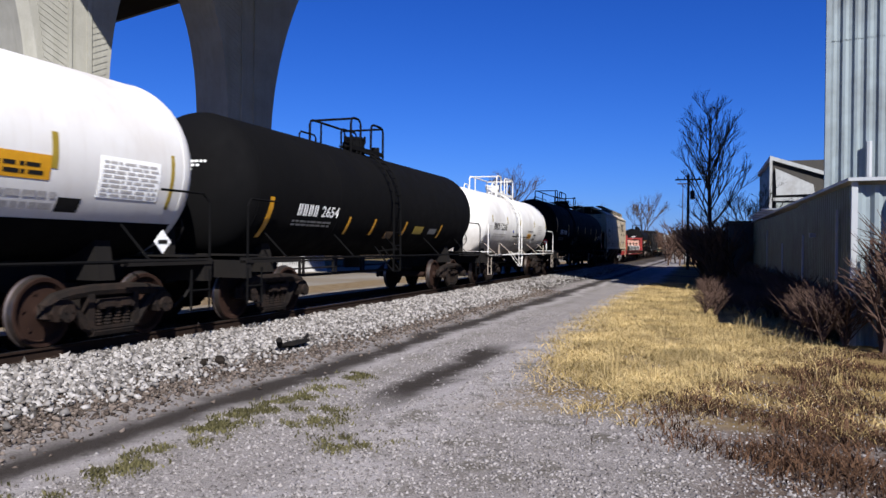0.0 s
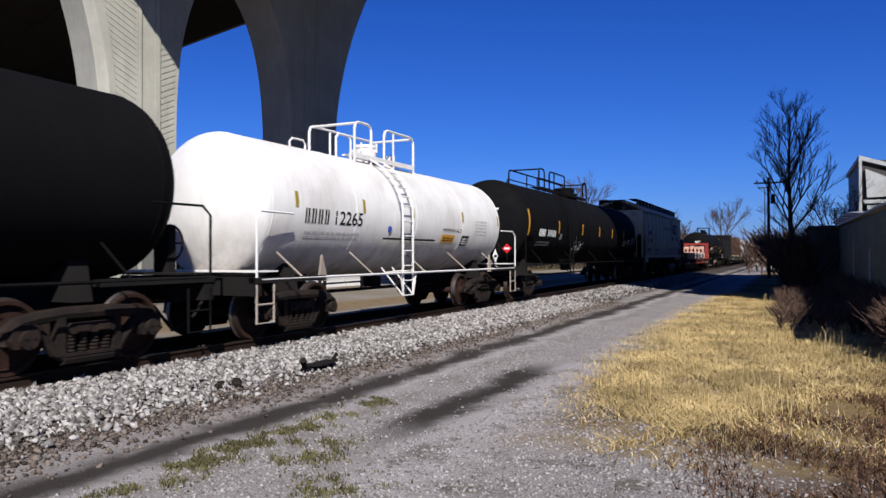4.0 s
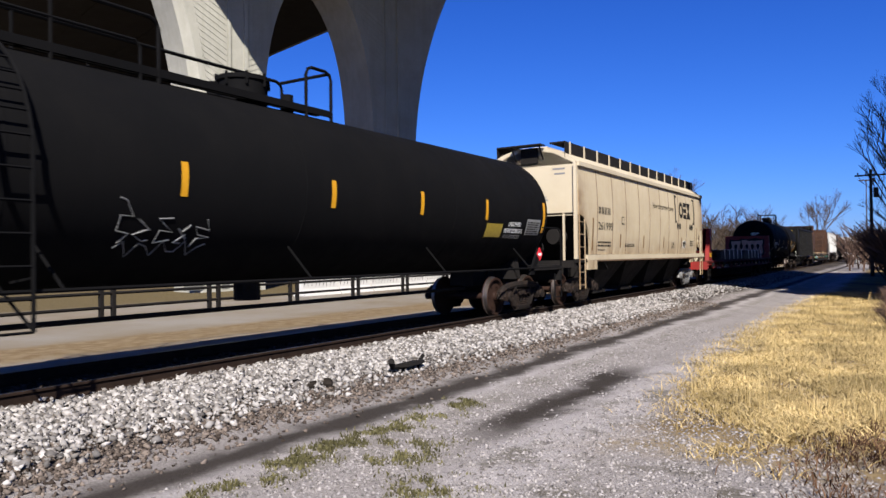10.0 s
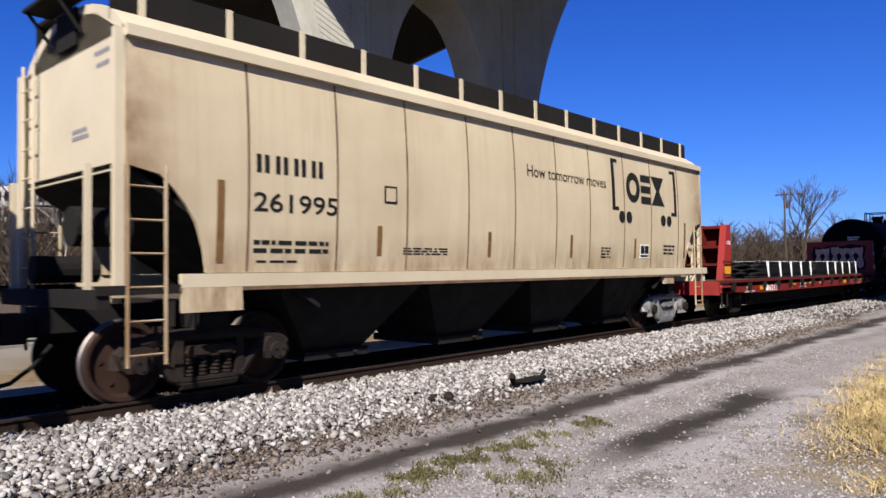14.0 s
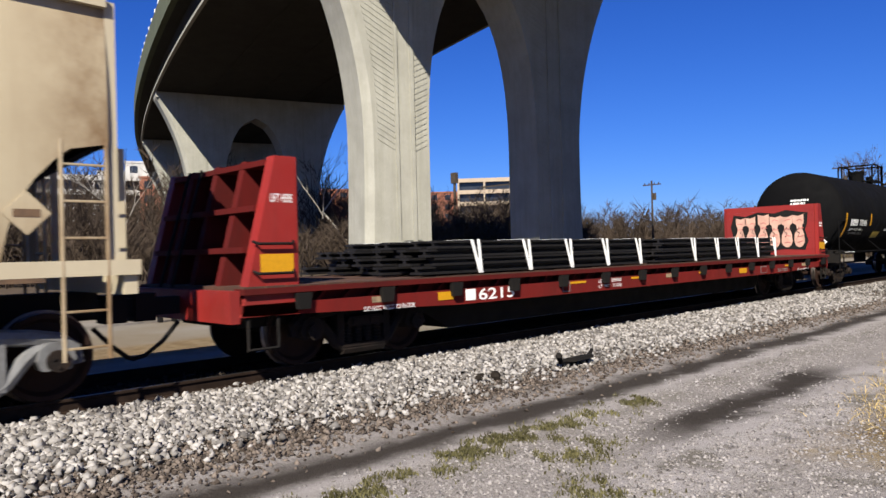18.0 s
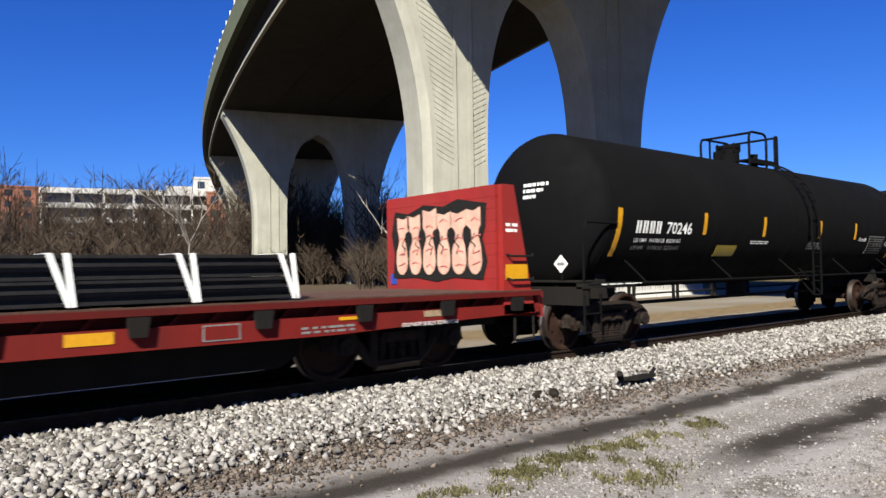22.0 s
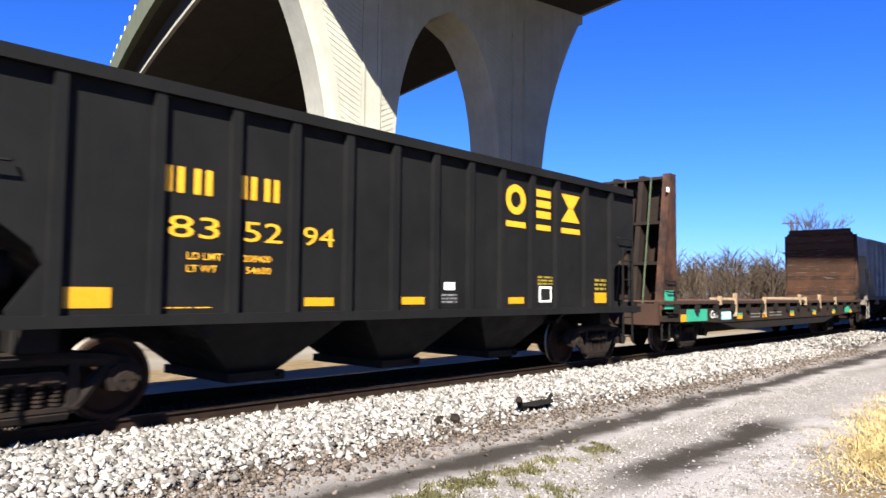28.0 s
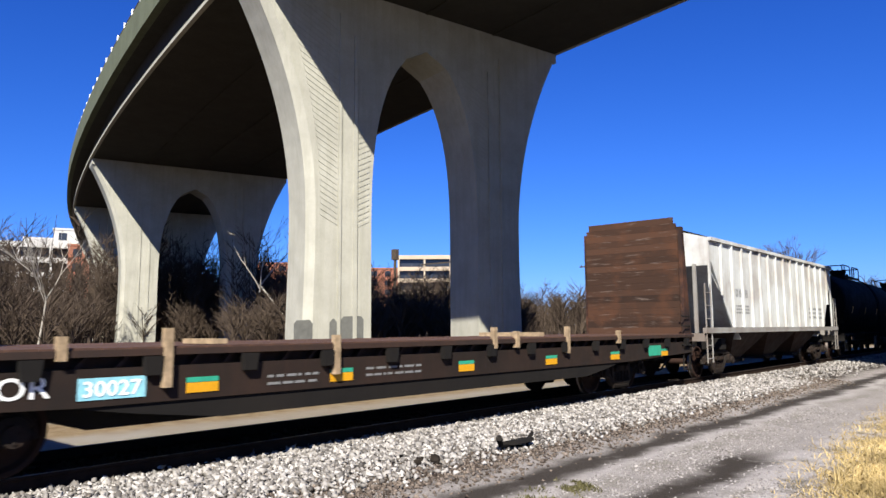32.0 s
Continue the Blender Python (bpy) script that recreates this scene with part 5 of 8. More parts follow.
TRUCK = {}
for k in ("truckiron", "silver"):
    TRUCK[k] = truck_bolster().data("truck", M["truckiron"])
    for sg in (-1, 1):
        TRUCK[k, sg] = [("side_frame", side_frame(sg).data("side_frame", M[k])), ("bolster_end", bolster_end(sg).data("bolster_end", M[k]))]
        TRUCK[k, sg] += [("spring", spring(1.03 * sg, y).data("spring", M[k])) for y in (-0.25, -0.085, 0.085, 0.25)]
CAP = {sg: bearing_cap(sg).data("bearing_cap", M["truckiron"]) for sg in (-1, 1)}
WHEEL = wheel_set().data("wheelset", M["wheel"], smooth=True)
WHEEL.materials.append(M["tread"])
for f in WHEEL.polygons:
    rr = math.hypot(f.center.y, f.center.z)
    if rr > 0.452 and 0.69 < abs(f.center.x) < 0.797:
        f.material_index = 1


def truck(car, s, mat="truckiron"):
    t = new("truck", TRUCK[mat])
    t.parent = car.ob
    t.location = (0, s - car.c, 0)
    tagged(t, "grimy cast-iron truck frame" if mat == "truckiron" else "silver-painted cast truck frame")
    for sg in (-1, 1):
        for nm, me in TRUCK[mat, sg]:
            o = new(nm, me)
            o.parent = t
        for dy in (-0.89, 0.89):
            o = new("bearing_cap", CAP[sg])
            o.parent = t
            o.location = (0, dy, 0)
    for dy in (-0.89, 0.89):
        w = new("wheelset", WHEEL)
        w.parent = t
        w.location = (0, dy, 0.457)
        tagged(w, "rusty steel wheelset with bright worn treads")
        WHEELS.append((w, dy))


def coupler(car, s, way):
    m = Mesh()
    m.box(-0.10, 0.10, min(s, s - way * 0.9), max(s, s - way * 0.9), 1.08, 1.30)
    m.box(-0.17, 0.17, min(s - way * 0.05, s - way * 0.30), max(s - way * 0.05, s - way * 0.30), 1.02, 1.36)
    car.part("coupler", m, M["under"], "heavy dark coupler")
    h = Mesh()
    h.tube([(0.35, s - way * 0.5, 1.0), (0.36, s - way * 0.3, 0.78), (0.3, s - way * 0.1, 0.62), (0.2, s + way * 0.02, 0.58)], 0.028, 6)
    car.part("air_hose", h, M["under"], "black rubber air hose")


def ladder(car, x, s0, s1, z0, z1, mat, name="ladder", rungs=None, bulge=None):
    m = Mesh()
    at = bulge or (lambda z: x)
    n = rungs or max(2, round((z1 - z0) / 0.38))
    zs = [z0 + (z1 - z0) * i / n for i in range(n + 1)]
    for s in (s0, s1):
        m.tube([(at(z), s, z) for z in zs], 0.022, 5)
    for z in zs[:-1]:
        m.tube([(at(z + 0.12), s0, z + 0.12), (at(z + 0.12), s1, z + 0.12)], 0.014, 5)
    return car.part(name, m, mat, "steel ladder")


def pipe(car, name, pts, r, mat, label="", parent=None):
    return car.part(name, Mesh().tube(pts, r, 6), mat, label, parent)


def tank_surface(R, zc):
    return lambda s, z: math.sqrt(max(0.02, R * R - (z - zc) ** 2))


def tank_car(a, b, ta, tb, R, zc, trucks, mat, name, label, rim=None, sill_z=1.42, head=0.72):
    """A tank car from coupler to coupler, the shell from ta to tb."""
    car = Car(name, a, b, label, "tank car")
    prof = []
    for i in range(13):
        k = i / 12 * math.pi / 2
        prof.append((max(0.004, R * math.sin(k)), ta + head * (1 - math.cos(k))))
    prof += [(R, ta + (tb - ta) * k) for k in (0.2, 0.35, 0.5, 0.65, 0.8)]
    for i in range(13):
        k = (1 - i / 12) * math.pi / 2
        prof.append((max(0.004, R * math.sin(k)), tb - head * (1 - math.cos(k))))
    shell = car.part("tank", Mesh().lathe_y(prof, 0, zc, 64), M[mat], "", None, True)
    for k in (0.0, 0.25, 0.5, 0.75, 1.0):
        y = ta + head + (tb - ta - 2 * head) * k
        car.part("weld_seam", Mesh().lathe_y([(R - 0.01, y - 0.02), (R + 0.004, y - 0.012), (R + 0.004, y + 0.012), (R - 0.01, y + 0.02)], 0, zc, 64), M[mat], "", shell, True)
    for s in trucks:
        truck(car, s)
        # saddle between tank and truck
        m = Mesh()
        w = 0.95
        arc = [(R * 0.96 * math.sin(k), zc - R * 0.96 * math.cos(k)) for k in [i / 10 * 1.36 - 0.68 for i in range(11)]]
        m.prism([(-w, sill_z - 0.25), (w, sill_z - 0.25)] + [(q, z) for q, z in arc[::-1]], "y", s - 0.14, s + 0.14)
        m.box(-0.35, 0.35, s - 0.5, s + 0.5, 0.86 + 0.27, sill_z)
        car.part("saddle", m, M["under"], "dark steel saddle under the tank")
    for e, way in ((a, -1), (b, 1)):
        t = trucks[0] if way < 0 else trucks[1]
        m = Mesh()
        m.box(-0.33, 0.33, min(e - way * 0.42, t - way * 1.2), max(e - way * 0.42, t - way * 1.2), 1.05, 1.42)
        m.box(-1.50, 1.50, min(e - way * 0.45, e - way * 0.62), max(e - way * 0.45, e - way * 0.62), 1.12, 1.42)
        for sg in (-1, 1):
            p, q = sorted((sg * 1.38, sg * 1.52))
            m.box(p, q, min(e - way * 0.45, t - way * 0.2), max(e - way * 0.45, t - way * 0.2), sill_z - 0.04, sill_z + 0.05)
        car.part("end_sill", m, M["under"], "steel stub sill and end beam")
        plate = Mesh().box(-1.48, 1.48, min(e - way * 0.46, e - way * 1.05), max(e - way * 0.46, e - way * 1.05), 1.494, 1.52)
        car.part("end_platform", plate, M[rim or "under"], "end platform plate")
        coupler(car, e, way)
        for sg in (-1, 1):
            x = sg * 1.5
            y0, y1 = e - way * 0.5, e - way * 1.5
            car.part("end_handrail", Mesh().tube([(x, y0, 1.4), (x, y0, 2.35), (x * 0.98, y0 - way * 0.12, 2.48), (x * 0.96, y1, 2.48)], 0.02, 6), M[rim or "black"], "bent pipe handrail")
            st = Mesh()
            st.tube([(x, y0, 1.3), (x, y0, 0.68), (x, y0 - way * 0.42, 0.68), (x, y0 - way * 0.42, 1.3)], 0.02, 6)
            st.tube([(x, y0, 0.98), (x, y0 - way * 0.42, 0.98)], 0.018, 6)
            car.part("step", st, M["grimywhite" if rim else "black"], "bent steel step")
        w = Mesh()
        if way > 0:
            ring = [(0.75 + 0.27 * math.cos(k * math.pi / 8), e - 0.56, 1.95 + 0.27 * math.sin(k * math.pi / 8)) for k in range(17)]
            w.tube(ring, 0.02, 5)
            for k in (0, 4, 8, 12):
                w.tube([(0.75, e - 0.56, 1.95), ring[k]], 0.014, 4)
            w.box(0.6, 0.9, e - 0.72, e - 0.58, 1.45, 2.2)
            car.part("hand_brake", w, M["under"], "hand brake wheel on its housing")
    car.surface = tank_surface(R, zc)
    car.R, car.zc, car.shell, car.rim = R, zc, shell, rim or "black"
    # running rail along the lower side
    for sg in (-1, 1):
        car.part("side_rail", Mesh().tube([(sg * 1.5, a + 0.6, sill_z + 0.02), (sg * 1.5, b - 0.6, sill_z + 0.02)], 0.026, 6), M[rim or "black"], "pipe handrail along the side")
        n = 5
        for i in range(n):
            y = ta + (tb - ta) * (i + 0.5) / n
            z = zc - R * 0.62
            car.part("rail_bracket", Mesh().tube([(sg * 1.5, y, sill_z + 0.02), (sg * R * 0.77, y - 0.12, z)], 0.018, 5), M["grimywhite" if rim else "black"])
    pp = Mesh().tube([(0.2, trucks[0] + 1.4, 1.0), (0.2, trucks[1] - 1.4, 1.0)], 0.04, 6)
    car.part("brake_pipe", pp, M["under"], "brake pipe under the tank")
    vm = Mesh().tube([(0, car.c, zc - R - 0.32), (0, car.c, zc - R + 0.1)], 0.22, 12)
    car.part("outlet_valve", vm, M["under"], "bottom outlet valve")
    return car


def top_gear(car, pieces, mat, top, dome, dome_r=0.36, half=0.62, low=()):
    """Walkway, inverted-U railings and manway on top of a tank; top: height of the rails over the ground."""
    R, zc = car.R, car.zc
    zt = zc + R
    z = zt + 0.05
    s0, s1 = pieces[0][0] + 0.05, pieces[-1][1]
    zb = zc + math.sqrt(R * R - half * half) - 0.02
    for sg in (-1, 1):
        p, q = sorted((sg * (half - 0.36), sg * half))
        w = (q - p) / 4
        for k in range(4):
            car.part("walkway_slat", Mesh().box(p + k * w, p + k * w + w * 0.72, s0, s1, z - 0.035, z), M[mat])
        car.part("walkway_edge", Mesh().box(sg * half - 0.02, sg * half + 0.02, s0, s1, z - 0.10, z + 0.01), M[mat], "steel walkway edge")
        x = sg * half
        for a, b in (pieces if sg > 0 else [(pieces[0][0], pieces[-1][1])]):
            r_ = min(0.14, (b - a) * 0.3)
            car.part("railing", Mesh().tube([(x, a, zb), (x, a, top - r_), (x, a + r_ * 0.3, top - r_ * 0.3), (x, a + r_, top), (x, b - r_, top), (x, b - r_ * 0.3, top - r_ * 0.3), (x, b, top - r_), (x, b, zb)], 0.03, 6), M[mat], "bent pipe railing")
            if b - a > 1.0:
                m_ = a + (b - a) * 0.3
                car.part("railing_post", Mesh().tube([(x, m_, zb), (x, m_, top)], 0.025, 6), M[mat])
    for e, way in ((pieces[0][0], 1), (pieces[-1][1], -1)):
        y_ = e + way * 0.07
        car.part("cross_rail", Mesh().tube([(half, y_, top - 0.03), (-half, y_, top - 0.03)], 0.03, 6), M[mat], "pipe rail across the platform end")
    for a, b in low:
        h = z + 0.32
        for x in (half, -half):
            car.part("low_rail", Mesh().tube([(x, a, zb), (x, a, h - 0.08), (x, a + 0.08, h), (x, b - 0.08, h), (x, b, h - 0.08), (x, b, zb)], 0.024, 6), M[mat], "low bent pipe rail")
    y = dome
    d = Mesh()
    d.tube([(0, y, zt - 0.15), (0, y, zt + 0.36)], dome_r, 20)
    d.tube([(0, y, zt + 0.36), (0, y, zt + 0.43)], dome_r * 1.08, 20)
    car.part("manway", d, M[mat], "bolted manway dome", None, True)
    for k in range(8):
        t = k * math.pi / 4 + 0.2
        px_, py_ = dome_r * 1.05 * math.cos(t), y + dome_r * 1.05 * math.sin(t)
        car.part("bolt", Mesh().tube([(px_, py_, zt + 0.26), (px_, py_, zt + 0.47)], 0.025, 5), M[mat])
    for dx, dy, h, rr in ((0.25, 0.75, 0.26, 0.11), (-0.25, 0.65, 0.2, 0.08), (0.1, -0.7, 0.22, 0.09)):
        car.part("valve", Mesh().tube([(dx, y + dy, zt - 0.1), (dx, y + dy, zt + h)], rr, 10), M[mat], "safety valve")


def head_bars(car, R, zc, ta, head, x0, x1, z0, z1, rows, mat, seed=1):
    """Small unreadable writing on the rounded leading head of a tank."""
    rng = random.Random(seed)
    at = lambda x, z: (x, ta + head * (1 - math.sqrt(max(0.0, 1 - (x * x + (z - zc) ** 2) / (R * R)))) - 0.006, z)
    m = Mesh()
    step = (z1 - z0) / rows
    for r in range(rows):
        x, z = x0, z1 - step * (r + 1)
        end = x1 - 0.12 * (r % 3)
        while x < end - 0.02:
            w = min(rng.uniform(0.04, 0.10), end - x)
            m.add([at(x, z), at(x + w, z), at(x + w, z + step * 0.55), at(x, z + step * 0.55)], [(0, 1, 2, 3)])
            x += w + rng.uniform(0.015, 0.04)
    return tagged(car.part("head_stencil", m, M[mat], "small white stencilled writing"), kind="stuff")


def tank_ladder(car, s, z0, mat, width=0.42):
    R, zc = car.R, car.zc
    n = 14
    m = Mesh()
    pts = []
    for i in range(n + 1):
        k = i / n
        if k < 0.45:
            z = z0 + (zc + 0.3 - z0) * k / 0.45
            pts.append((R + 0.14, z))
        else:
            t = (k - 0.45) / 0.55 * 1.18 + 0.2
            pts.append(((R + 0.14) * math.cos(t), zc + (R + 0.1) * math.sin(t)))
    for y in (s - width / 2, s + width / 2):
        m.tube([(x, y, z) for x, z in pts], 0.024, 5)
    for x, z in pts[:-1]:
        m.tube([(x, s - width / 2, z), (x, s + width / 2, z)], 0.016, 5)
    car.part("tank_ladder", m, M[mat], "curved ladder up the tank side")
    b = Mesh()
    for y in (s - width / 2, s + width / 2):
        b.tube([(R + 0.12, y, z0 + 0.02), (R - 0.25, y - 0.28, z0 + 0.62)], 0.02, 5)
        b.tube([(R + 0.12, y, z0 + 0.55), (R - 0.3, y, z0 + 0.5)], 0.02, 5)
    car.part("ladder_bracket", b, M[mat])


def diamond(car, s, z, x, size, mat, border="lettering", mark=True):
    m = Mesh()
    h = size / 2
    m.prism([(s, z - h), (s + h, z), (s, z + h), (s - h, z)], "x", x, x + 0.012)
    p = car.part("placard", m, M[mat], "diamond hazard placard")
    if mark:
        k = Mesh().box(x + 0.0125, x + 0.016, s - h * 0.55, s + h * 0.55, z - h * 0.18, z + h * 0.18)
        car.part("placard_band", k, M[border], "", p)
    return p


def end_placard(car, x, s, z, size, mat, border="lettering"):
    h = size / 2
    p = car.part("placard", Mesh().prism([(x, z - h), (x + h, z), (x, z + h), (x - h, z)], "y", s - 0.012, s), M[mat], "diamond hazard placard")
    car.part("placard_band", Mesh().box(x - h * 0.55, x + h * 0.55, s - 0.016, s - 0.0125, z - h * 0.18, z + h * 0.18), M[border], "", p)


def stripe(car, s, z0, z1, mat="yellow", w=0.1):
    car.patch("reflector", s - w / 2, s + w / 2, z0, z1, M[mat], car.surface, "yellow reflective stripe")


def block_word(car, s0, s1, z0, z1, count, mat, name="emblem", label="plain block emblem"):
    """A maker's or owner's mark as plain blocks."""
    w = (s1 - s0) / count
    for i in range(count):
        for d in (0.0, 0.42):
            car.patch(name, s0 + i * w + d * w, s0 + i * w + (d + 0.24) * w, z0, z1, M[mat], car.surface, label, None, 0.004, 0.003)


def emblem(car, spans, z0, z1, mat):
    """An owner's emblem as three plain shapes: a ring, three bars, an hourglass."""
    (a, b), (c_, d), (e, f) = spans
    h = (z1 - z0) / 2
    m = Mesh()
    n = 28
    vs = []
    for k in range(n):
        t = 2 * math.pi * k / n
        for q in (1.0, 0.52):
            s_, z_ = (a + b) / 2 + (b - a) / 2 * q * math.cos(t), z0 + h + h * q * math.sin(t)
            vs += [(car.surface(s_, z_) + 0.004, s_, z_), (car.surface(s_, z_) + 0.008, s_, z_)]
    fs = []
    for k in range(n):
        p, q = 4 * k, 4 * ((k + 1) % n)
        fs += [(p + 1, q + 1, q + 3, p + 3), (p, p + 2, q + 2, q), (p, q, q + 1, p + 1), (p + 2, p + 3, q + 3, q + 2)]
    car.part("emblem", m.add(vs, fs), M[mat], "plain ring emblem")
    for k in range(3):
        zz = z0 + k * h * 0.74
        car.patch("emblem", c_, d, zz, zz + h * 0.5, M[mat], car.surface, "plain bar emblem", None, 0.004, 0.003)
    for za, zm in ((z0, z0 + h - 0.004), (z1, z0 + h + 0.004)):
        o = [((e + f) / 2 - 0.12 * (f - e), zm), ((e + f) / 2 + 0.12 * (f - e), zm), (f, za), (e, za)]
        vs = [(car.surface(s_, z_) + g, s_, z_) for g in (0.004, 0.008) for s_, z_ in o]
        car.part("emblem", Mesh().add(vs, [(0, 1, 2, 3), (7, 6, 5, 4), (0, 4, 5, 1), (1, 5, 6, 2), (2, 6, 7, 3), (3, 7, 4, 0)]), M[mat], "plain hourglass emblem")


# car one: white above, black below
c = tank_car(-57.0, -40.75, -56.4, -40.98, 1.38, 2.83, (-54.3, -42.75), "white", "tank_car", "white tank car with a black lower half and yellow decal")
low = Mesh()
R, zc = c.R + 0.006, c.zc
arc = [i / 24 * 1.84 + (math.pi * 1.5 - 0.92) for i in range(25)]
vs = [(R * math.cos(t), y, zc + R * math.sin(t)) for y in (-55.7, -41.7) for t in arc]
low.add(vs, [(j, j + 1, 26 + j, 25 + j) for j in range(24)])
c.part("black_belly", low, M["black"], "black-painted lower half", c.shell, True)
c.patch("decal", -45.3, -44.05, 2.45, 2.75, M["yellow"], c.surface, "yellow decal with writing")
c.bars(-45.2, -44.15, 2.50, 2.68, 2, M["darktext"], c.surface, lift=0.012)
c.bars(-45.4, -43.9, 2.1, 2.38, 2, M["fainttext"], c.surface)
c.patch("notice_panel", -43.3, -42.2, 2.30, 2.85, M["strap"], c.surface, "white notice panel")
c.bars(-43.25, -42.25, 2.32, 2.82, 8, M["fainttext"], c.surface, lift=0.012, seed=4)
c.patch("small_plate", -43.85, -43.5, 2.08, 2.26, M["darktext"], c.surface, "small black plate")
for s in (-52, -48.5, -44.0):
    stripe(c, s, 2.6, 3.05, "ochre", 0.09)
stripe(c, -41.95, 2.2, 3.0, "ochre", 0.07)
top_gear(c, ((-51.5, -49.8), (-49.2, -47.8)), "white", 4.95, -49.5)
diamond(c, -42.3, 1.72, 1.50, 0.34, "lettering", "darktext")

# car two: black
c = tank_car(-40.75, -26.3, -40.35, -26.8, 1.35, 2.78, (-38.75, -28.45), "black", "tank_car", "black tank car with white lettering and yellow stripes")
block_word(c, -38.3, -37.48, 2.28, 2.51, 4, "lettering", "reporting_mark")
c.text("2654", -37.38, -36.65, 2.28, 2.51, M["lettering"], c.surface, "white car number", bold=0.013)
c.bars(-38.4, -36.8, 2.08, 2.22, 2, M["greytext"], c.surface, seed=3)
for s in (-36.05, -34.71, -32.77, -30.05):
    stripe(c, s, 1.95, 2.34)
stripe(c, -39.25, 1.83, 2.58, "yellow", 0.13)
c.patch("decal", -32.1, -31.45, 2.03, 2.24, M["ochre"], c.surface, "faded yellow decal")
c.patch("notice_panel", -30.95, -30.37, 2.05, 2.2, M["greytext"], c.surface, "grey notice panel")
c.patch("decal", -33.82, -33.35, 1.88, 2.06, M["rustmark"], c.surface, "dull yellow decal")
head_bars(c, 1.35, 2.78, -40.35, 0.72, 0.05, 0.62, 2.98, 3.2, 3, "lettering", 9)
top_gear(c, ((-34.75, -34.22), (-33.62, -32.88)), "black", 4.87, -33.4, 0.26, 0.58, ((-35.25, -34.45),))
tank_ladder(c, -33.92, 1.05, "black")

# car three: white with ladder and railings
c = tank_car(-26.3, -13.55, -25.75, -14.25, 1.295, 2.645, (-24.15, -15.55), "stainshadewhite", "tank_car", "white tank car with a ladder and a belly coloured for grime and shade", "white", 1.36, 0.62)
block_word(c, -24.25, -23.45, 2.35, 2.62, 4, "darktext", "reporting_mark")
c.text("12265", -23.3, -22.35, 2.35, 2.62, M["darktext"], c.surface, "black car number", bold=0.013)
c.bars(-24.2, -22.4, 2.08, 2.24, 2, M["fainttext"], c.surface, seed=6)
for s in (-24.5, -22.3, -20.2, -17.45, -14.95):
    stripe(c, s, 2.62, 2.9, "ochre", 0.09)
m = Mesh().tube([(c.surface(0, 2.34) - 0.01, -21.22, 2.34), (c.surface(0, 2.34) + 0.012, -21.22, 2.34)], 0.075, 14)
c.part("round_mark", m, M["blue"], "round blue painted mark")
c.patch("decal", -18.6, -17.85, 2.08, 2.28, M["yellow"], c.surface, "yellow decal with writing")
c.bars(-18.5, -17.95, 2.12, 2.24, 2, M["darktext"], c.surface, lift=0.012, seed=12)
c.text("PHOSPHORIC ACID", -18.6, -17.5, 2.36, 2.44, M["darktext"], c.surface, "black stencilled words")
c.patch("data_plate", -17.4, -16.95, 2.02, 2.28, M["darktext"], c.surface, "black framed plate")
c.bars(-17.34, -17.02, 2.06, 2.24, 3, M["lettering"], c.surface, lift=0.012, seed=2)
c.bars(-16.6, -15.8, 2.3, 2.75, 5, M["fainttext"], c.surface, seed=8)
c.bars(-20.4, -18.3, 1.98, 2.1, 2, M["fainttext"], c.surface, seed=5)
c.part("walkway_board", Mesh().box(1.30, 1.42, -21.6, -19.35, 2.10, 2.14), M["under"], "narrow dark step board along the side")
top_gear(c, ((-21.6, -20.92), (-20.35, -18.93)), "white", 4.68, -20.2, 0.26, 0.6, ((-22.3, -21.75),))
tank_ladder(c, -20.72, 0.88, "white", 0.46)
for y in (-21.12, -20.4):
    c.part("ladder_brace", Mesh().tube([(1.46, y, 1.38), (1.44, -20.72 + (0.23 if y > -20.7 else -0.23), 0.92)], 0.022, 5), M["white"], "white diagonal ladder brace")
diamond(c, -15.68, 1.74, 1.50, 0.38, "lettering", "darktext")
for y in (-15.95, -24.0):
    c.part("gusset", Mesh().prism([(y, 1.3), (y + 0.28, 1.3), (y + 0.1, 1.78)], "x", 1.36, 1.4), M["grimywhite"], "grimy white triangular gusset")

# car four: long black gas tank car
c = tank_car(-13.55, 6.45, -13.2, 5.95, 1.44, 2.86, (-11.55, 4.5), "black", "tank_car", "long black tank car for petroleum gas with yellow stripes", None, 1.44, 0.80)
block_word(c, -11.37, -10.67, 2.42, 2.66, 4, "lettering", "reporting_mark")
c.text("309086", -10.48, -9.47, 2.42, 2.66, M["lettering"], c.surface, "white car number", bold=0.013)
c.bars(-11.4, -9.9, 2.1, 2.28, 2, M["greytext"], c.surface, seed=14)
stripe(c, -12.5, 2.43, 3.27, "yellow", 0.13)
for s in (-9.16, -5.86, -3.02, -0.49, 2.05):
    stripe(c, s, 2.57, 3.01)
stripe(c, 5.05, 2.35, 3.1, "yellow", 0.12)
c.patch("decal", 2.12, 2.86, 2.2, 2.5, M["ochre"], c.surface, "faded yellow decal")
c.text("LIQUEFIED", 3.15, 3.78, 2.45, 2.56, M["lettering"], c.surface, "white stencilled words")
c.text("PETROLEUM GAS", 3.0, 3.92, 2.31, 2.41, M["lettering"], c.surface, "white stencilled words")
c.text("NON-ODORIZED", 3.02, 3.85, 2.18, 2.27, M["greytext"], c.surface, "worn stencilled words")
c.patch("notice_panel", 4.1, 4.85, 2.28, 2.66, M["greytext"], c.surface, "grey printed notice panel")
c.bars(4.14, 4.8, 2.3, 2.62, 6, M["darktext"], c.surface, lift=0.012, seed=21)
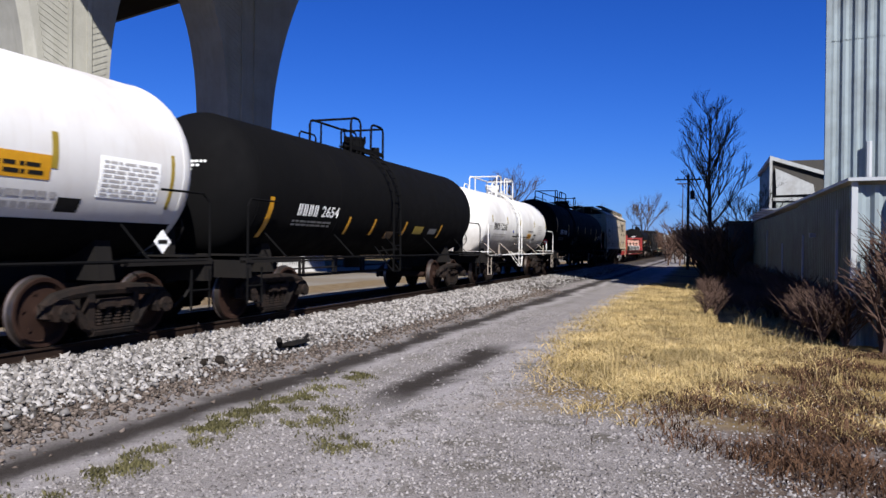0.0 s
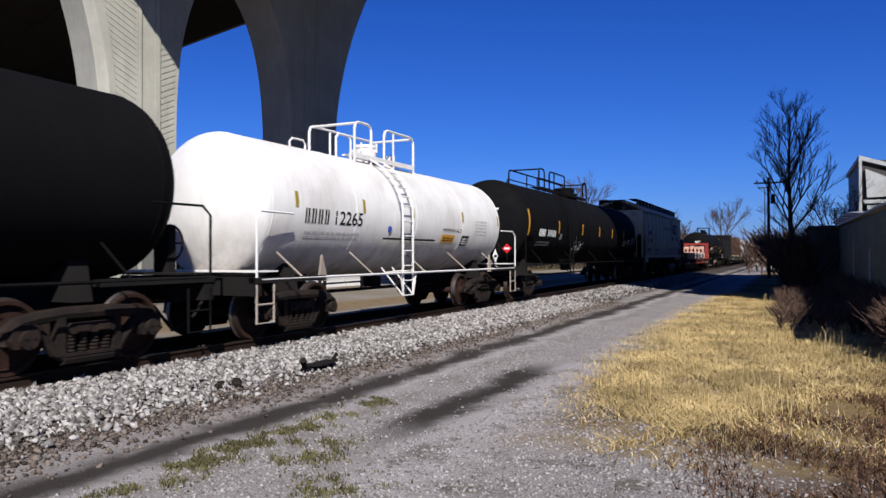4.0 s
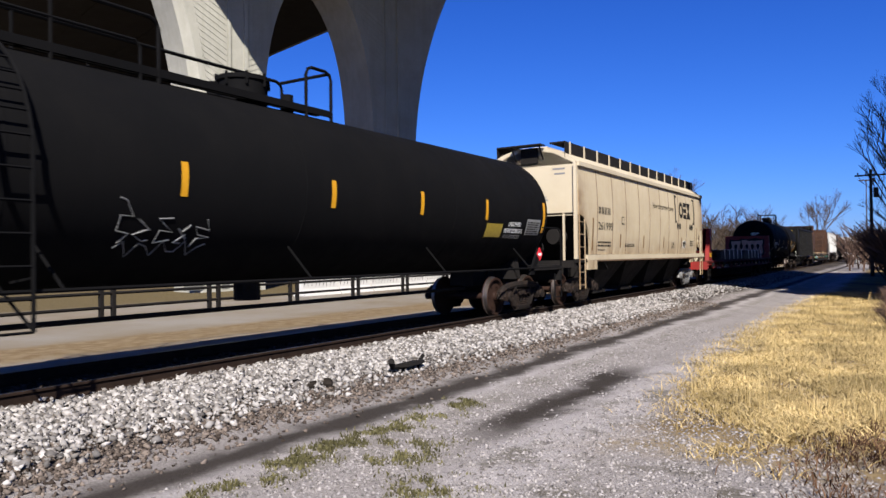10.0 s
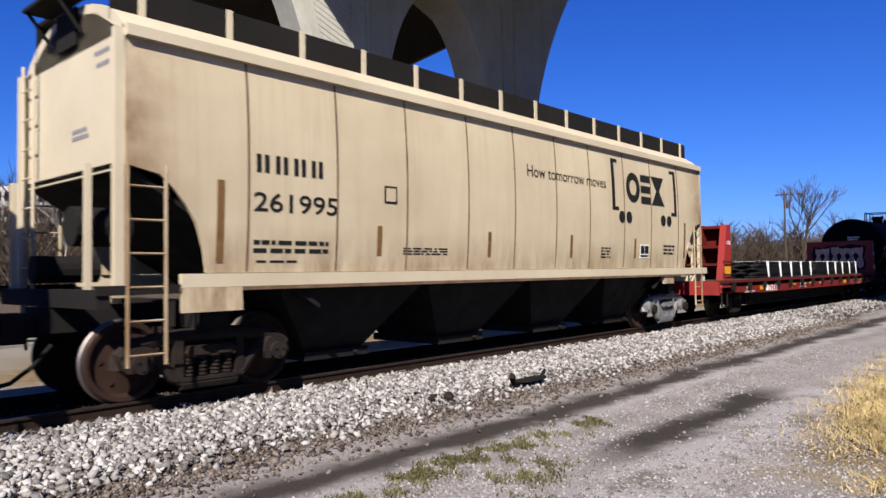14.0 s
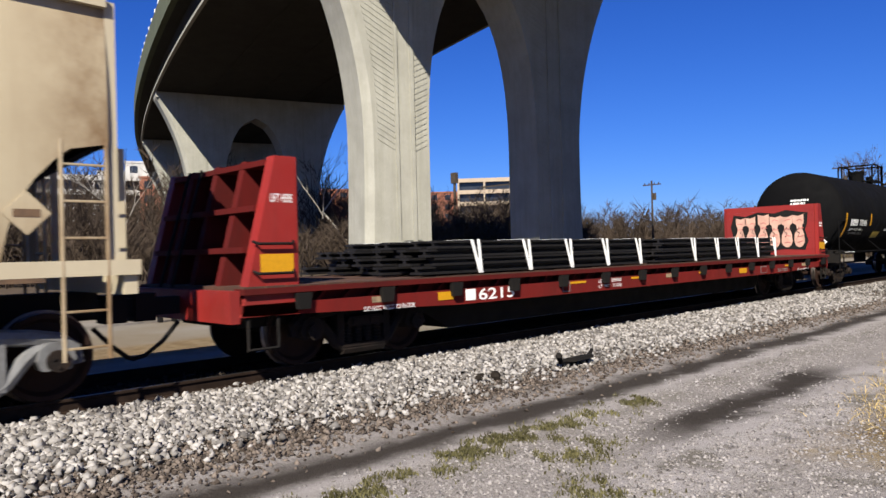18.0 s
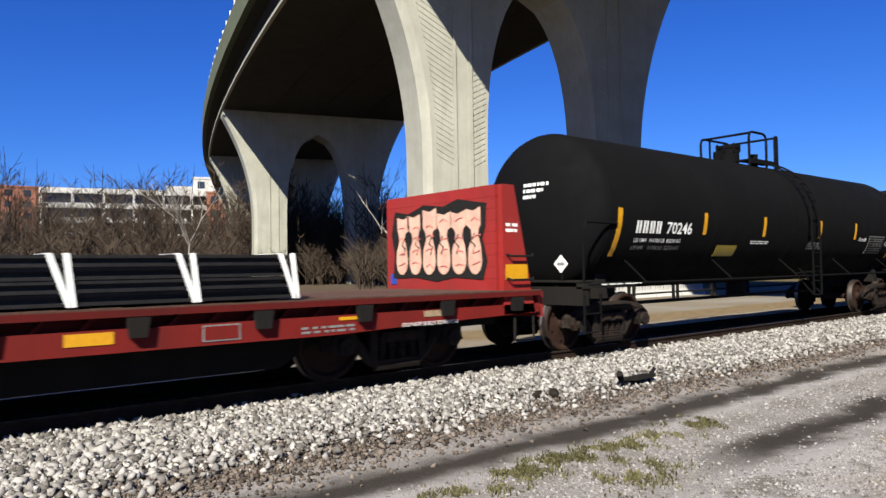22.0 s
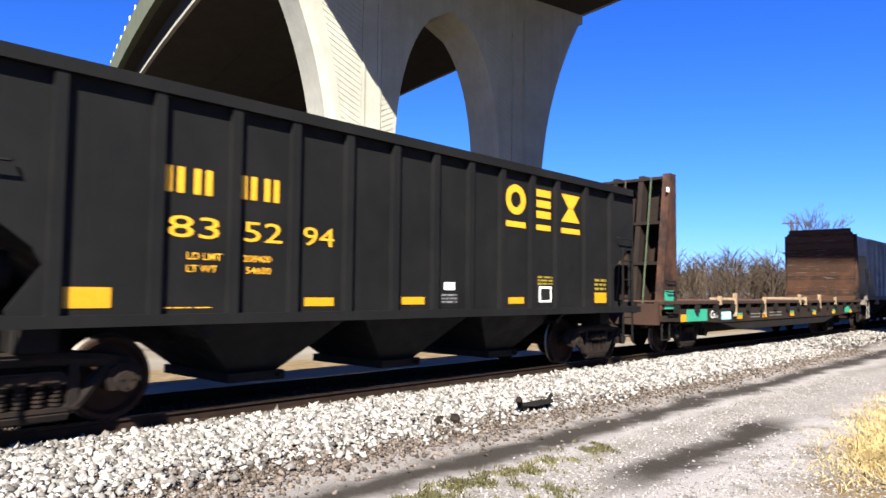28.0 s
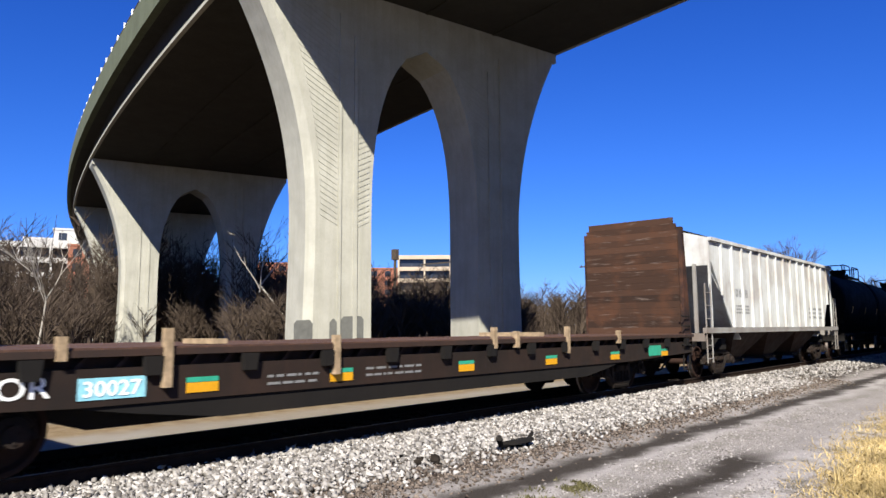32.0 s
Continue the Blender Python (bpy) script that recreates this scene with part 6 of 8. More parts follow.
c.patch("data_plate", -8.95, -8.7, 2.34, 2.55, M["greytext"], c.surface, "small framed plate")
head_bars(c, 1.44, 2.86, -13.2, 0.80, -0.02, 0.62, 3.08, 3.34, 3, "lettering", 9)
head_bars(c, 1.44, 2.86, -13.2, 0.80, 0.15, 0.62, 2.42, 2.64, 3, "greytext", 10)
diamond(c, 4.6, 1.80, 1.50, 0.34, "placardred")
end_placard(c, 0.95, -13.30, 1.98, 0.32, "placardred")
c.part("placard_post", Mesh().box(0.935, 0.965, -13.295, -13.27, 1.3, 2.0), M["black"], "thin steel placard post")
scr = Mesh()
rng = random.Random(3)
for k in range(5):  # tall loops and a ragged underline, nothing readable
    s_, w_ = -6.62 + k * 0.29, rng.uniform(0.16, 0.26)
    h_ = rng.uniform(0.22, 0.42) if k else 0.55
    p = [(s_ + w_ * math.sin(q * 1.9 + k) * 0.6, 1.98 + h_ * q / 6 + 0.05 * math.sin(q * 2.7 + k)) for q in range(7)]
    scr.tube([(c.surface(s, z) + 0.004, s, z) for s, z in p], 0.011, 4)
p = [(-6.65 + q * 0.11, 1.92 + 0.10 * math.sin(q * 2.3)) for q in range(13)]
scr.tube([(c.surface(s, z) + 0.004, s, z) for s, z in p], 0.010, 4)
c.part("scrawl", scr, M["greytext"], "thin silver graffiti scrawl")
top_gear(c, ((-9.0, -8.34), (-7.72, -5.62), (-2.75, -2.12)), "black", 5.04, -3.6, 0.4, 0.6, ((-9.2, -5.9),))
tank_ladder(c, -8.03, 1.05, "black")
c.part("bolster_brace", Mesh().prism([(4.1, 1.3), (4.35, 1.3), (4.75, 1.95), (4.6, 1.95)], "x", 1.42, 1.48), M["black"])

# car seven: black
c7 = tank_car(44.4, 60.65, 45.15, 60.0, 1.445, 2.76, (46.1, 58.85), "black", "tank_car", "black tank car with white lettering and yellow stripes", None, 1.43, 0.6)
c = c7
block_word(c, 46.5, 47.32, 2.33, 2.55, 4, "lettering", "reporting_mark")
c.text("70246", 47.45, 48.29, 2.33, 2.55, M["lettering"], c.surface, "white car number", bold=0.013)
c.text("LD LMT  191300 LB  86800 KG", 46.5, 48.0, 2.17, 2.24, M["lettering"], c.surface, "white stencilled weights")
c.text("LT WT    71700 LB  32500 KG", 46.5, 48.0, 2.04, 2.11, M["greytext"], c.surface, "worn stencilled weights")
stripe(c, 45.99, 1.92, 2.75, "yellow", 0.12)
for s in (48.76, 51.2, 54.05, 56.2):
    stripe(c, s, 2.34, 2.76, "yellow", 0.11)
stripe(c, 58.98, 1.86, 2.73, "yellow", 0.11)
c.patch("decal", 49.38, 50.18, 1.92, 2.14, M["ochre"], c.surface, "faded yellow decal")
c.bars(50.7, 51.5, 2.18, 2.26, 2, M["lettering"], c.surface, seed=3)
c.bars(53.5, 54.3, 2.08, 2.26, 4, M["greytext"], c.surface, seed=5)
c.text("FRA-AIP", 56.5, 57.0, 2.3, 2.39, M["lettering"], c.surface, "white stencilled words")
panel = c.patch("notice_panel", 57.2, 58.27, 1.99, 2.45, M["greytext"], c.surface, "printed notice table with ruled columns")
for k, (s0, s1) in enumerate(((57.215, 57.60), (57.615, 57.83), (57.845, 58.05), (58.065, 58.255))):
    for r in range(7):
        z0 = 2.005 + r * 0.0625
        c.patch("table_field", s0 + (0.05 if k and r % 2 else 0), s1, z0, z0 + 0.048, M["darktext"], c.surface, "", panel, 0.009, 0.002)
c.text("HOT", 58.44, 58.75, 2.18, 2.31, M["lettering"], c.surface, "white stencilled word")
top_gear(c, ((52.2, 53.05), (53.5, 53.62)), "black", 4.9, 52.37, 0.26, 0.62)
tank_ladder(c, 53.4, 1.0, "black")
diamond(c, 58.75, 1.72, 1.50, 0.36, "lettering", "darktext")
head_bars(c, 1.445, 2.76, 45.15, 0.6, -0.05, 0.52, 2.98, 3.3, 3, "lettering", 11)
end_placard(c, 0.98, 44.96, 1.80, 0.30, "lettering", "greytext")
c.part("placard_post", Mesh().box(0.965, 0.995, 44.962, 44.99, 1.3, 1.79), M["black"], "thin steel placard post")
c.bars(45.3, 46.4, 1.443, 1.473, 1, M["lettering"], lambda s, z: 1.54, seed=33)
c.bars(58.6, 60.1, 1.443, 1.473, 1, M["lettering"], lambda s, z: 1.54, seed=34)

# the cars that follow, far along the track
c = tank_car(112.2, 127.4, 112.8, 126.8, 1.49, 2.86, (114.0, 125.6), "black", "tank_car", "black tank car with a railing on top")
top_gear(c, ((117.5, 119.3), (119.8, 121.5)), "black", 4.95, 119.5)
tank_ladder(c, 120.5, 1.0, "black")
for s in (115, 118, 121, 124):
    stripe(c, s, 2.4, 2.75)
c = tank_car(127.4, 141.0, 128.0, 140.4, 1.45, 2.84, (129.2, 139.2), "black", "tank_car", "black tank car with a railing on top")
top_gear(c, ((132.5, 134.0), (134.5, 136)), "black", 4.9, 134.2)

# ---- hopper and flat cars ----
SIDE = lambda s, z: 1.6


def plate_side(car, outline, x, mat, name, label="", parent=None, t=0.05):
    a, b = sorted((x, x - math.copysign(t, x)))
    return car.part(name, Mesh().prism(outline, "x", a, b), mat, label, parent)


def hopper_gear(car, trucks, mats=("truckiron", "truckiron")):
    for s, k in zip(trucks, mats):
        truck(car, s, k)
        m = Mesh().box(-1.35, 1.35, s - 0.18, s + 0.18, 1.13, 1.45)
        car.part("bolster", m, M["under"], "dark body bolster")
    m = Mesh().box(-0.22, 0.22, car.a + 0.4, car.b - 0.4, 1.12, 1.42)
    car.part("centre_sill", m, M["under"], "dark centre sill")
    for e, way in ((car.a, -1), (car.b, 1)):
        coupler(car, e, way)


def bays(car, s0, s1, n, ztop, zbot, mat, label, foot=0.14):
    """Hopper bays under the body."""
    w = (s1 - s0) / n
    for i in range(n):
        a, b = s0 + i * w, s0 + (i + 1) * w
        m_ = (a + b) / 2
        m = Mesh()
        h = 1.42
        top = [(-h, a + 0.03), (h, a + 0.03), (h, b - 0.03), (-h, b - 0.03)]
        bot = [(-0.8, m_ - w * foot), (0.8, m_ - w * foot), (0.8, m_ + w * foot), (-0.8, m_ + w * foot)]
        vs = [(x, y, ztop) for x, y in top] + [(x, y, zbot) for x, y in bot]
        m.add(vs, [(0, 1, 2, 3), (7, 6, 5, 4), (0, 4, 5, 1), (1, 5, 6, 2), (2, 6, 7, 3), (3, 7, 4, 0)])
        bay = car.part("hopper_bay", m, M[mat], label)
        g = Mesh().box(-0.9, 0.9, m_ - w * (foot + 0.02), m_ + w * (foot + 0.02), zbot - 0.12, zbot - 0.004)
        g.tube([(-1.0, m_ + 0.3, zbot - 0.06), (1.0, m_ + 0.3, zbot - 0.06)], 0.03, 6)
        car.part("outlet_gate", g, M["under"], "sliding outlet gate", bay)


# car five: tan covered hopper
c = Car("covered_hopper_car", 6.5, 23.1, "tan covered hopper car with black lettering and roof walkways", "hopper car", 1.45 / 1.6)
a0, b0 = 7.3, 22.4


def SIDE5(s, z):
    return 1.58 + 0.075 * (1 - ((z - 3.1) / 1.32) ** 2)


def bowed_side(sg):
    """Side sheet that bows outward, cut away at both ends below the eaves."""
    m = Mesh()
    cut = ((1.78, 0.95), (2.06, 0.90), (2.35, 0.80), (2.55, 0.67), (2.74, 0.50), (2.86, 0.36), (2.93, 0.0), (3.2, 0.0), (3.5, 0.0), (3.8, 0.0), (4.1, 0.0), (4.36, 0.0))
    n = len(cut)
    vs = [(sg * (SIDE5(0, z) - k * 0.05), y, z) for k in (0, 1) for z, c_ in cut for y in (a0 + c_, b0 - c_)]
    fs = []
    for i in range(n - 1):
        a_, o = 2 * i, 2 * n
        fs += [(a_, a_ + 1, a_ + 3, a_ + 2), (o + a_, o + a_ + 2, o + a_ + 3, o + a_ + 1), (a_, a_ + 2, o + a_ + 2, o + a_), (a_ + 1, o + a_ + 1, o + a_ + 3, a_ + 3)]
    return m.add(vs, fs + [(0, 2 * n, 2 * n + 1, 1), (2 * n - 2, 2 * n - 1, 4 * n - 1, 4 * n - 2)])


for x in (-1.6, 1.6):
    sh = c.part("side_sheet", bowed_side(1 if x > 0 else -1), M["tan"], "tan painted bowed side sheet", None, True)
    if x > 0:
        for k, s in enumerate((8.77, 10.14, 11.47, 12.89, 14.17, 15.5, 16.74, 18.2, 19.5, 20.98)):
            c.patch("panel_seam", s - 0.014, s + 0.014, 1.80, 4.33, M["seam"], SIDE5, "", sh, 0.0, 0.008)
    p, q = sorted((x * 1.0, x * 1.035))
    c.part("side_sill", Mesh().box(p - (0.03 if x > 0 else 0), q + (0.03 if x < 0 else 0), a0 + 0.62, b0 + 0.3, 1.62, 1.775), M["tanclean"], "tan side sill")
    c.part("bolster_plate", Mesh().box(p, q, a0 + 0.62, a0 + 1.38, 1.34, 1.617), M["tan"], "tan bolster plate with rusty edges")
    c.part("step_sill", Mesh().box(p, q - 0.02, a0 - 0.3, a0 + 0.615, 1.56, 1.66), M["under"], "dark end platform edge")
    p, q = sorted((x * 1.01, x * 1.034))
    c.part("sill_flange", Mesh().box(p, q, a0 + 0.6, b0 - 0.6, 1.575, 1.618), M["seam"], "rusty lower edge of the sill")
    p, q = sorted((x * 0.97, x * 1.05))
    c.part("eave", Mesh().prism([(p, 4.30), (q, 4.30), (q, 4.42), (p, 4.44)], "y", a0, b0), M["tanclean"], "rounded eave moulding")
roof = [(1.6 * math.sin(k), 4.40 + 0.52 * (math.cos(k) - math.cos(1.2)) / (1 - math.cos(1.2))) for k in [i / 12 * 2.4 - 1.2 for i in range(13)]]
roof = [(q / math.sin(1.2), z) for q, z in roof]
c.part("roof", Mesh().prism(roof + [(1.55, 4.36), (-1.55, 4.36)], "y", a0, b0), M["tanclean"], "curved tan roof", None, True)
for e, way in ((a0, -1), (b0, 1)):
    c.part("end_sheet", Mesh().prism([(-1.55, 2.9), (1.55, 2.9), (1.55, 4.36), (0.8, 4.72), (0, 4.86), (-0.8, 4.72), (-1.55, 4.36)], "y", min(e, e - way * 0.05), max(e, e - way * 0.05)), M["tanclean"], "tan upper end sheet")
    m = Mesh()
    y0, y1 = e, e - way * 2.6
    m.add([(-1.55, y0, 2.92), (1.55, y0, 2.92), (1.55, y1, 1.3), (-1.55, y1, 1.3), (-1.55, y0, 2.98), (1.55, y0, 2.98), (1.55, y1, 1.36), (-1.55, y1, 1.36)], [(0, 1, 2, 3), (7, 6, 5, 4), (0, 4, 5, 1), (1, 5, 6, 2), (2, 6, 7, 3), (3, 7, 4, 0)])
    # underframe-dark colour stands for the shade inside the end cavity
    c.part("slope_sheet", m, M["under"], "sloping end sheet")
    es = e + way * 0.28
    c.part("end_beam", Mesh().box(-1.6, 1.6, min(es, es - way * 0.14), max(es, es - way * 0.14), 1.42, 1.62), M["tanclean" if way > 0 else "under"], "end sill beam")
    for sg in (-1, 1):
        c.part("corner_post", Mesh().box(sg * 1.56 - 0.05, sg * 1.56 + 0.05, min(e, e + way * 0.1), max(e, e + way * 0.1), 1.62, 4.38), M["tanclean"], "corner post")
        xx = sg * 1.64
        ladder(c, xx, e - way * 0.02, e - way * 0.44 if sg > 0 else e - way * 0.44, 0.80, 2.95, M["tan"], "side_ladder")
        for sx in (1.25,):
            c.part("end_post", Mesh().box(sg * sx - 0.025, sg * sx + 0.025, min(es, es - way * 0.07), max(es, es - way * 0.07), 1.62, 2.95), M["tanclean"], "end post")
    lad = Mesh()
    for x in (-1.45, -1.05):
        lad.tube([(x, e + way * 0.08, 1.3), (x, e + way * 0.08, 4.5)], 0.022, 5)
    for k in range(8):
        lad.tube([(-1.45, e + way * 0.08, 1.5 + k * 0.38), (-1.05, e + way * 0.08, 1.5 + k * 0.38)], 0.014, 5)
    c.part("end_ladder", lad, M["tanclean"], "steel end ladder")
    c.part("end_grate", Mesh().box(-0.55, 0.55, min(e + way * 0.02, e + way * 0.36), max(e + way * 0.02, e + way * 0.36), 4.93, 4.97), M["under"], "dark roof end grating")
    br = Mesh()
    for x in (-0.48, 0.48):
        br.tube([(x, e + way * 0.32, 4.93), (x, e + way * 0.03, 4.55)], 0.025, 5)
    br.box(-0.3, 0.3, min(e + way * 0.02, e + way * 0.05), max(e + way * 0.02, e + way * 0.05), 4.45, 4.9)
    c.part("grate_bracket", br, M["under"])
    for z, x0, x1 in ((4.22, 0.78, 1.2), (4.08, 0.84, 1.2), (3.42, 0.1, 0.55), (3.34, 0.1, 0.6)):
        c.part("end_stencil", Mesh().box(x0, x1, min(e, e + way * 0.004), max(e, e + way * 0.004), z, z + 0.05), M["greytext"], "faded grey stencilling")
for sg in (-1, 1):
    g = Mesh()
    for k in range(6):
        x = sg * (0.72 + k * 0.085)
        g.box(x - 0.028, x + 0.028, a0, b0, 4.985, 5.03)
    c.part("running_board", g, M["under"], "dark steel grating walkway on the roof")
    lip = Mesh().box(sg * 1.2 - 0.012, sg * 1.2 + 0.012, a0, b0, 4.56, 5.03)
    c.part("walkway_lip", lip, M["under"], "dark mesh edge of the walkway", None)
    for k in range(14):
        s = a0 + 0.35 + k * 1.11
        c.part("walkway_bracket", Mesh().box(sg * 1.225 - 0.012, sg * 1.225 + 0.012, s - 0.04, s + 0.04, 4.62, 5.04), M["tanclean"], "pale walkway bracket")
for k in range(4):
    s = a0 + 1.9 + k * 3.75
    c.part("hatch", Mesh().box(-0.45, 0.45, s - 1.6, s + 1.6, 4.88, 4.97), M["tanclean"], "long roof hatch cover")
bays(c, 9.3, 20.4, 4, 1.62, 0.66, "under", "dark hopper bay with sloping sides", 0.19)
hopper_gear(c, (8.5, 21.1), ("truckiron", "silver"))
c.surface = SIDE5
block_word(c, 8.88, 9.98, 3.0, 3.22, 4, "darktext", "reporting_mark")
c.text("261995", 8.84, 10.14, 2.52, 2.76, M["darktext"], SIDE5, "black car number", bold=0.013)
c.bars(8.85, 10.0, 2.02, 2.22, 2, M["darktext"], SIDE5, seed=4)
c.bars(16.9 - 5.5, 16.9 - 4.5, 2.02, 2.14, 3, M["darktext"], SIDE5, seed=5)
c.text("How tomorrow moves", 14.55, 17.4, 3.46, 3.68, M["darktext"], SIDE5, "thin grey slogan")
c.patch("data_plate", 11.0, 11.25, 2.75, 3.0, M["darktext"], SIDE5, "small framed mark")
c.patch("data_plate_face", 11.03, 11.22, 2.78, 2.97, M["tan"], SIDE5, "", None, 0.009)
emblem(c, ((18.30, 18.95), (19.00, 19.47), (19.53, 20.20)), 3.24, 3.91, "darktext")
for s0, s1, w in ((17.66, 17.95, 1), (20.57, 20.88, -1)):
    e = s0 if w > 0 else s1
    for p, q, z0, z1 in ((min(e, e + w * 0.13), max(e, e + w * 0.13), 3.03, 4.14), (s0, s1, 3.03, 3.11), (s0, s1, 4.06, 4.14)):
        c.patch("bracket_mark", p, q, z0, z1, M["darktext"], SIDE5, "painted square bracket", None, 0.003, 0.003)
for s in (18.08, 18.41, 20.12, 20.44):
    x_ = SIDE5(s, 2.9) + 0.002
    c.part("round_mark", Mesh().prism([(s + 0.13 * math.cos(k * math.pi / 12), 2.90 + 0.13 * math.sin(k * math.pi / 12)) for k in range(24)], "x", x_, x_ + 0.008), M["darktext"], "round black mark")
for s, z0, z1 in ((8.4, 1.9, 2.86), (10.92, 2.0, 2.42), (13.45, 2.0, 2.42), (16.04, 2.0, 2.44), (18.71, 2.0, 2.44), (21.35, 2.02, 2.9)):
    c.patch("reflector", s - 0.045, s + 0.045, z0, z1, M["rustmark"], SIDE5, "dull reflective stripe")
plate = c.patch("data_plate", 18.95, 19.38, 2.01, 2.31, M["lettering"], SIDE5, "black plate in a white frame")
for s0, s1, z0, z1 in ((18.97, 19.15, 2.10, 2.29), (19.17, 19.36, 2.10, 2.29), (18.97, 19.36, 2.03, 2.08)):
    c.patch("plate_field", s0, s1, z0, z1, M["darktext"], SIDE5, "", plate, 0.009, 0.003)
c.bars(20.16, 20.77, 2.1, 2.36, 3, M["darktext"], SIDE5, seed=15)
c.bars(17.2, 17.6, 2.0, 2.25, 4, M["darktext"], SIDE5, seed=16)
c.bars(8.9, 9.5, 1.9, 1.95, 1, M["darktext"], SIDE5, seed=17)
diamond(c, 21.66, 2.23, 1.63, 0.42, "tan", "seam")
tube_m = Mesh().tube([(0.9, 7.0, 2.3), (0.9, 7.6, 2.3)], 0.22, 14)
c.part("air_reservoir", tube_m, M["under"], "air brake reservoir")
c.part("brake_cylinder", Mesh().tube([(-0.5, 7.05, 1.85), (-0.5, 7.8, 1.85)], 0.17, 14), M["under"], "brake cylinder")

for s_ in (20.45,):
    c.part("jacking_plate", Mesh().box(1.56, 1.62, s_ - 0.26, s_ + 0.26, 1.40, 1.618), M["tan"], "tan jacking plate with rusty edges")

# car eight: open-top black hopper
c = Car("open_hopper_car", 60.65, 75.05, "black open-top hopper car with yellow lettering", "hopper car", 1.45 / 1.55)
a0, b0, zt, zb = 61.34, 74.2, 4.02, 1.50
for x in (-1.55, 1.55):
    out = [(a0, zt - 0.1), (a0, 2.72), (a0 + 0.22, 2.70), (a0 + 0.95, 2.15), (a0 + 1.05, 1.98), (a0 + 0.75, zb + 0.06), (a0 + 0.75, zb), (b0 - 0.75, zb), (b0 - 0.75, zb + 0.06), (b0 - 1.05, 1.98), (b0 - 0.95, 2.15), (b0 - 0.22, 2.70), (b0, 2.72), (b0, zt - 0.1)]
    plate_side(c, out, x, M["coal"], "side_sheet", "black side sheet")
    sg = 1 if x > 0 else -1
    p, q = sorted((sg * 1.50, sg * 1.66))
    c.part("top_chord", Mesh().prism([(p, zt - 0.14), (q, zt - 0.14), (q, zt), (p, zt)], "y", a0 - 0.03, b0 + 0.03), M["coal"], "heavy top chord")
    c.part("side_sill", Mesh().box(p, q - (0.02 if sg > 0 else 0), a0 - 0.25, b0 + 0.25, 1.38, zb), M["coal"], "side sill")
    for s in (62.47, 63.47, 64.40, 65.24, 66.12, 66.99, 67.84, 68.67, 69.50, 70.38, 71.18, 72.2, 73.2):
        p, q = sorted((sg * 1.55, sg * 1.64))
        c.part("side_stake", Mesh().prism([(s - 0.06, zb), (s + 0.06, zb), (s + 0.06, zt - 0.14), (s - 0.06, zt - 0.14)], "x", p, q), M["coal"], "")
for e, way in ((a0, -1), (b0, 1)):
    c.part("end_sheet", Mesh().box(-1.5, 1.5, min(e, e - way * 0.05), max(e, e - way * 0.05), 2.7, zt - 0.1), M["coal"], "black upper end sheet")
    c.part("end_chord", Mesh().box(-1.66, 1.66, min(e + way * 0.05, e - way * 0.1), max(e + way * 0.05, e - way * 0.1), zt - 0.14, zt + 0.004), M["coal"], "end top chord")
    y0, y1 = e, e - way * 2.9
    m = Mesh().add([(-1.5, y0, 2.7), (1.5, y0, 2.7), (1.5, y1, 1.2), (-1.5, y1, 1.2), (-1.5, y0, 2.76), (1.5, y0, 2.76), (1.5, y1, 1.26), (-1.5, y1, 1.26)], [(0, 1, 2, 3), (7, 6, 5, 4), (0, 4, 5, 1), (1, 5, 6, 2), (2, 6, 7, 3), (3, 7, 4, 0)])
    c.part("slope_sheet", m, M["coal"], "sloping end sheet")
    es = e + way * 0.25
    c.part("end_beam", Mesh().box(-1.55, 1.55, min(es, es - way * 0.16), max(es, es - way * 0.16), 1.36, 1.6), M["coal"], "end sill beam")
    for x in (-1.5, -0.95, -0.35, 0.35, 0.95, 1.5):
        c.part("end_post", Mesh().box(x - 0.045, x + 0.045, min(e, e + way * 0.09), max(e, e + way * 0.09), 1.6, 2.75 if abs(x) < 1.4 else zt - 0.14), M["coal"], "end post")
    for sg in (-1, 1):
        ladder(c, sg * 1.6, e - way * 0.08, e - way * 0.48, 0.75, 2.75, M["coal"], "side_ladder")
        c.part("grab_iron", Mesh().tube([(sg * 1.6, e - way * 0.1, 2.95), (sg * 1.66, e - way * 0.14, 2.93), (sg * 1.66, e - way * 0.7, 2.93), (sg * 1.6, e - way * 0.74, 2.95)], 0.015, 5), M["coal"], "grab iron")
        c.part("end_grab", Mesh().tube([(sg * 1.3, e + way * 0.02, 2.95), (sg * 1.3, e + way * 0.1, 2.9), (sg * 0.7, e + way * 0.1, 2.88), (sg * 0.7, e + way * 0.02, 2.93)], 0.015, 5), M["coal"], "grab iron")
c.surface = lambda s, z: 1.55
S8 = c.surface
bays(c, 63.9, 71.7, 3, 1.5, 0.72, "coal", "black hopper bay with sloping sides")
hopper_gear(c, (62.45, 73.35))
c.part("floor", Mesh().box(-1.45, 1.45, 64, 71.6, 1.502, 1.56), M["coal"], "hopper floor")
block_word(c, 63.57, 64.25, 2.83, 3.12, 2, "yellowtext", "reporting_mark")
block_word(c, 64.51, 65.15, 2.84, 3.12, 2, "yellowtext", "reporting_mark")
for w, s0, s1 in (("83", 63.62, 64.24), ("52", 64.56, 65.1), ("94", 65.42, 65.92)):
    c.text(w, s0, s1, 2.34, 2.58, M["yellowtext"], S8, "yellow car number", bold=0.0)
c.text("LD LMT", 63.85, 64.28, 2.10, 2.18, M["yellowtext"], S8, "yellow stencilled word")
c.text("208400", 64.56, 64.95, 2.10, 2.18, M["yellowtext"], S8, "yellow stencilled number")
c.text("LT WT", 63.85, 64.22, 1.96, 2.04, M["yellowtext"], S8, "yellow stencilled word")
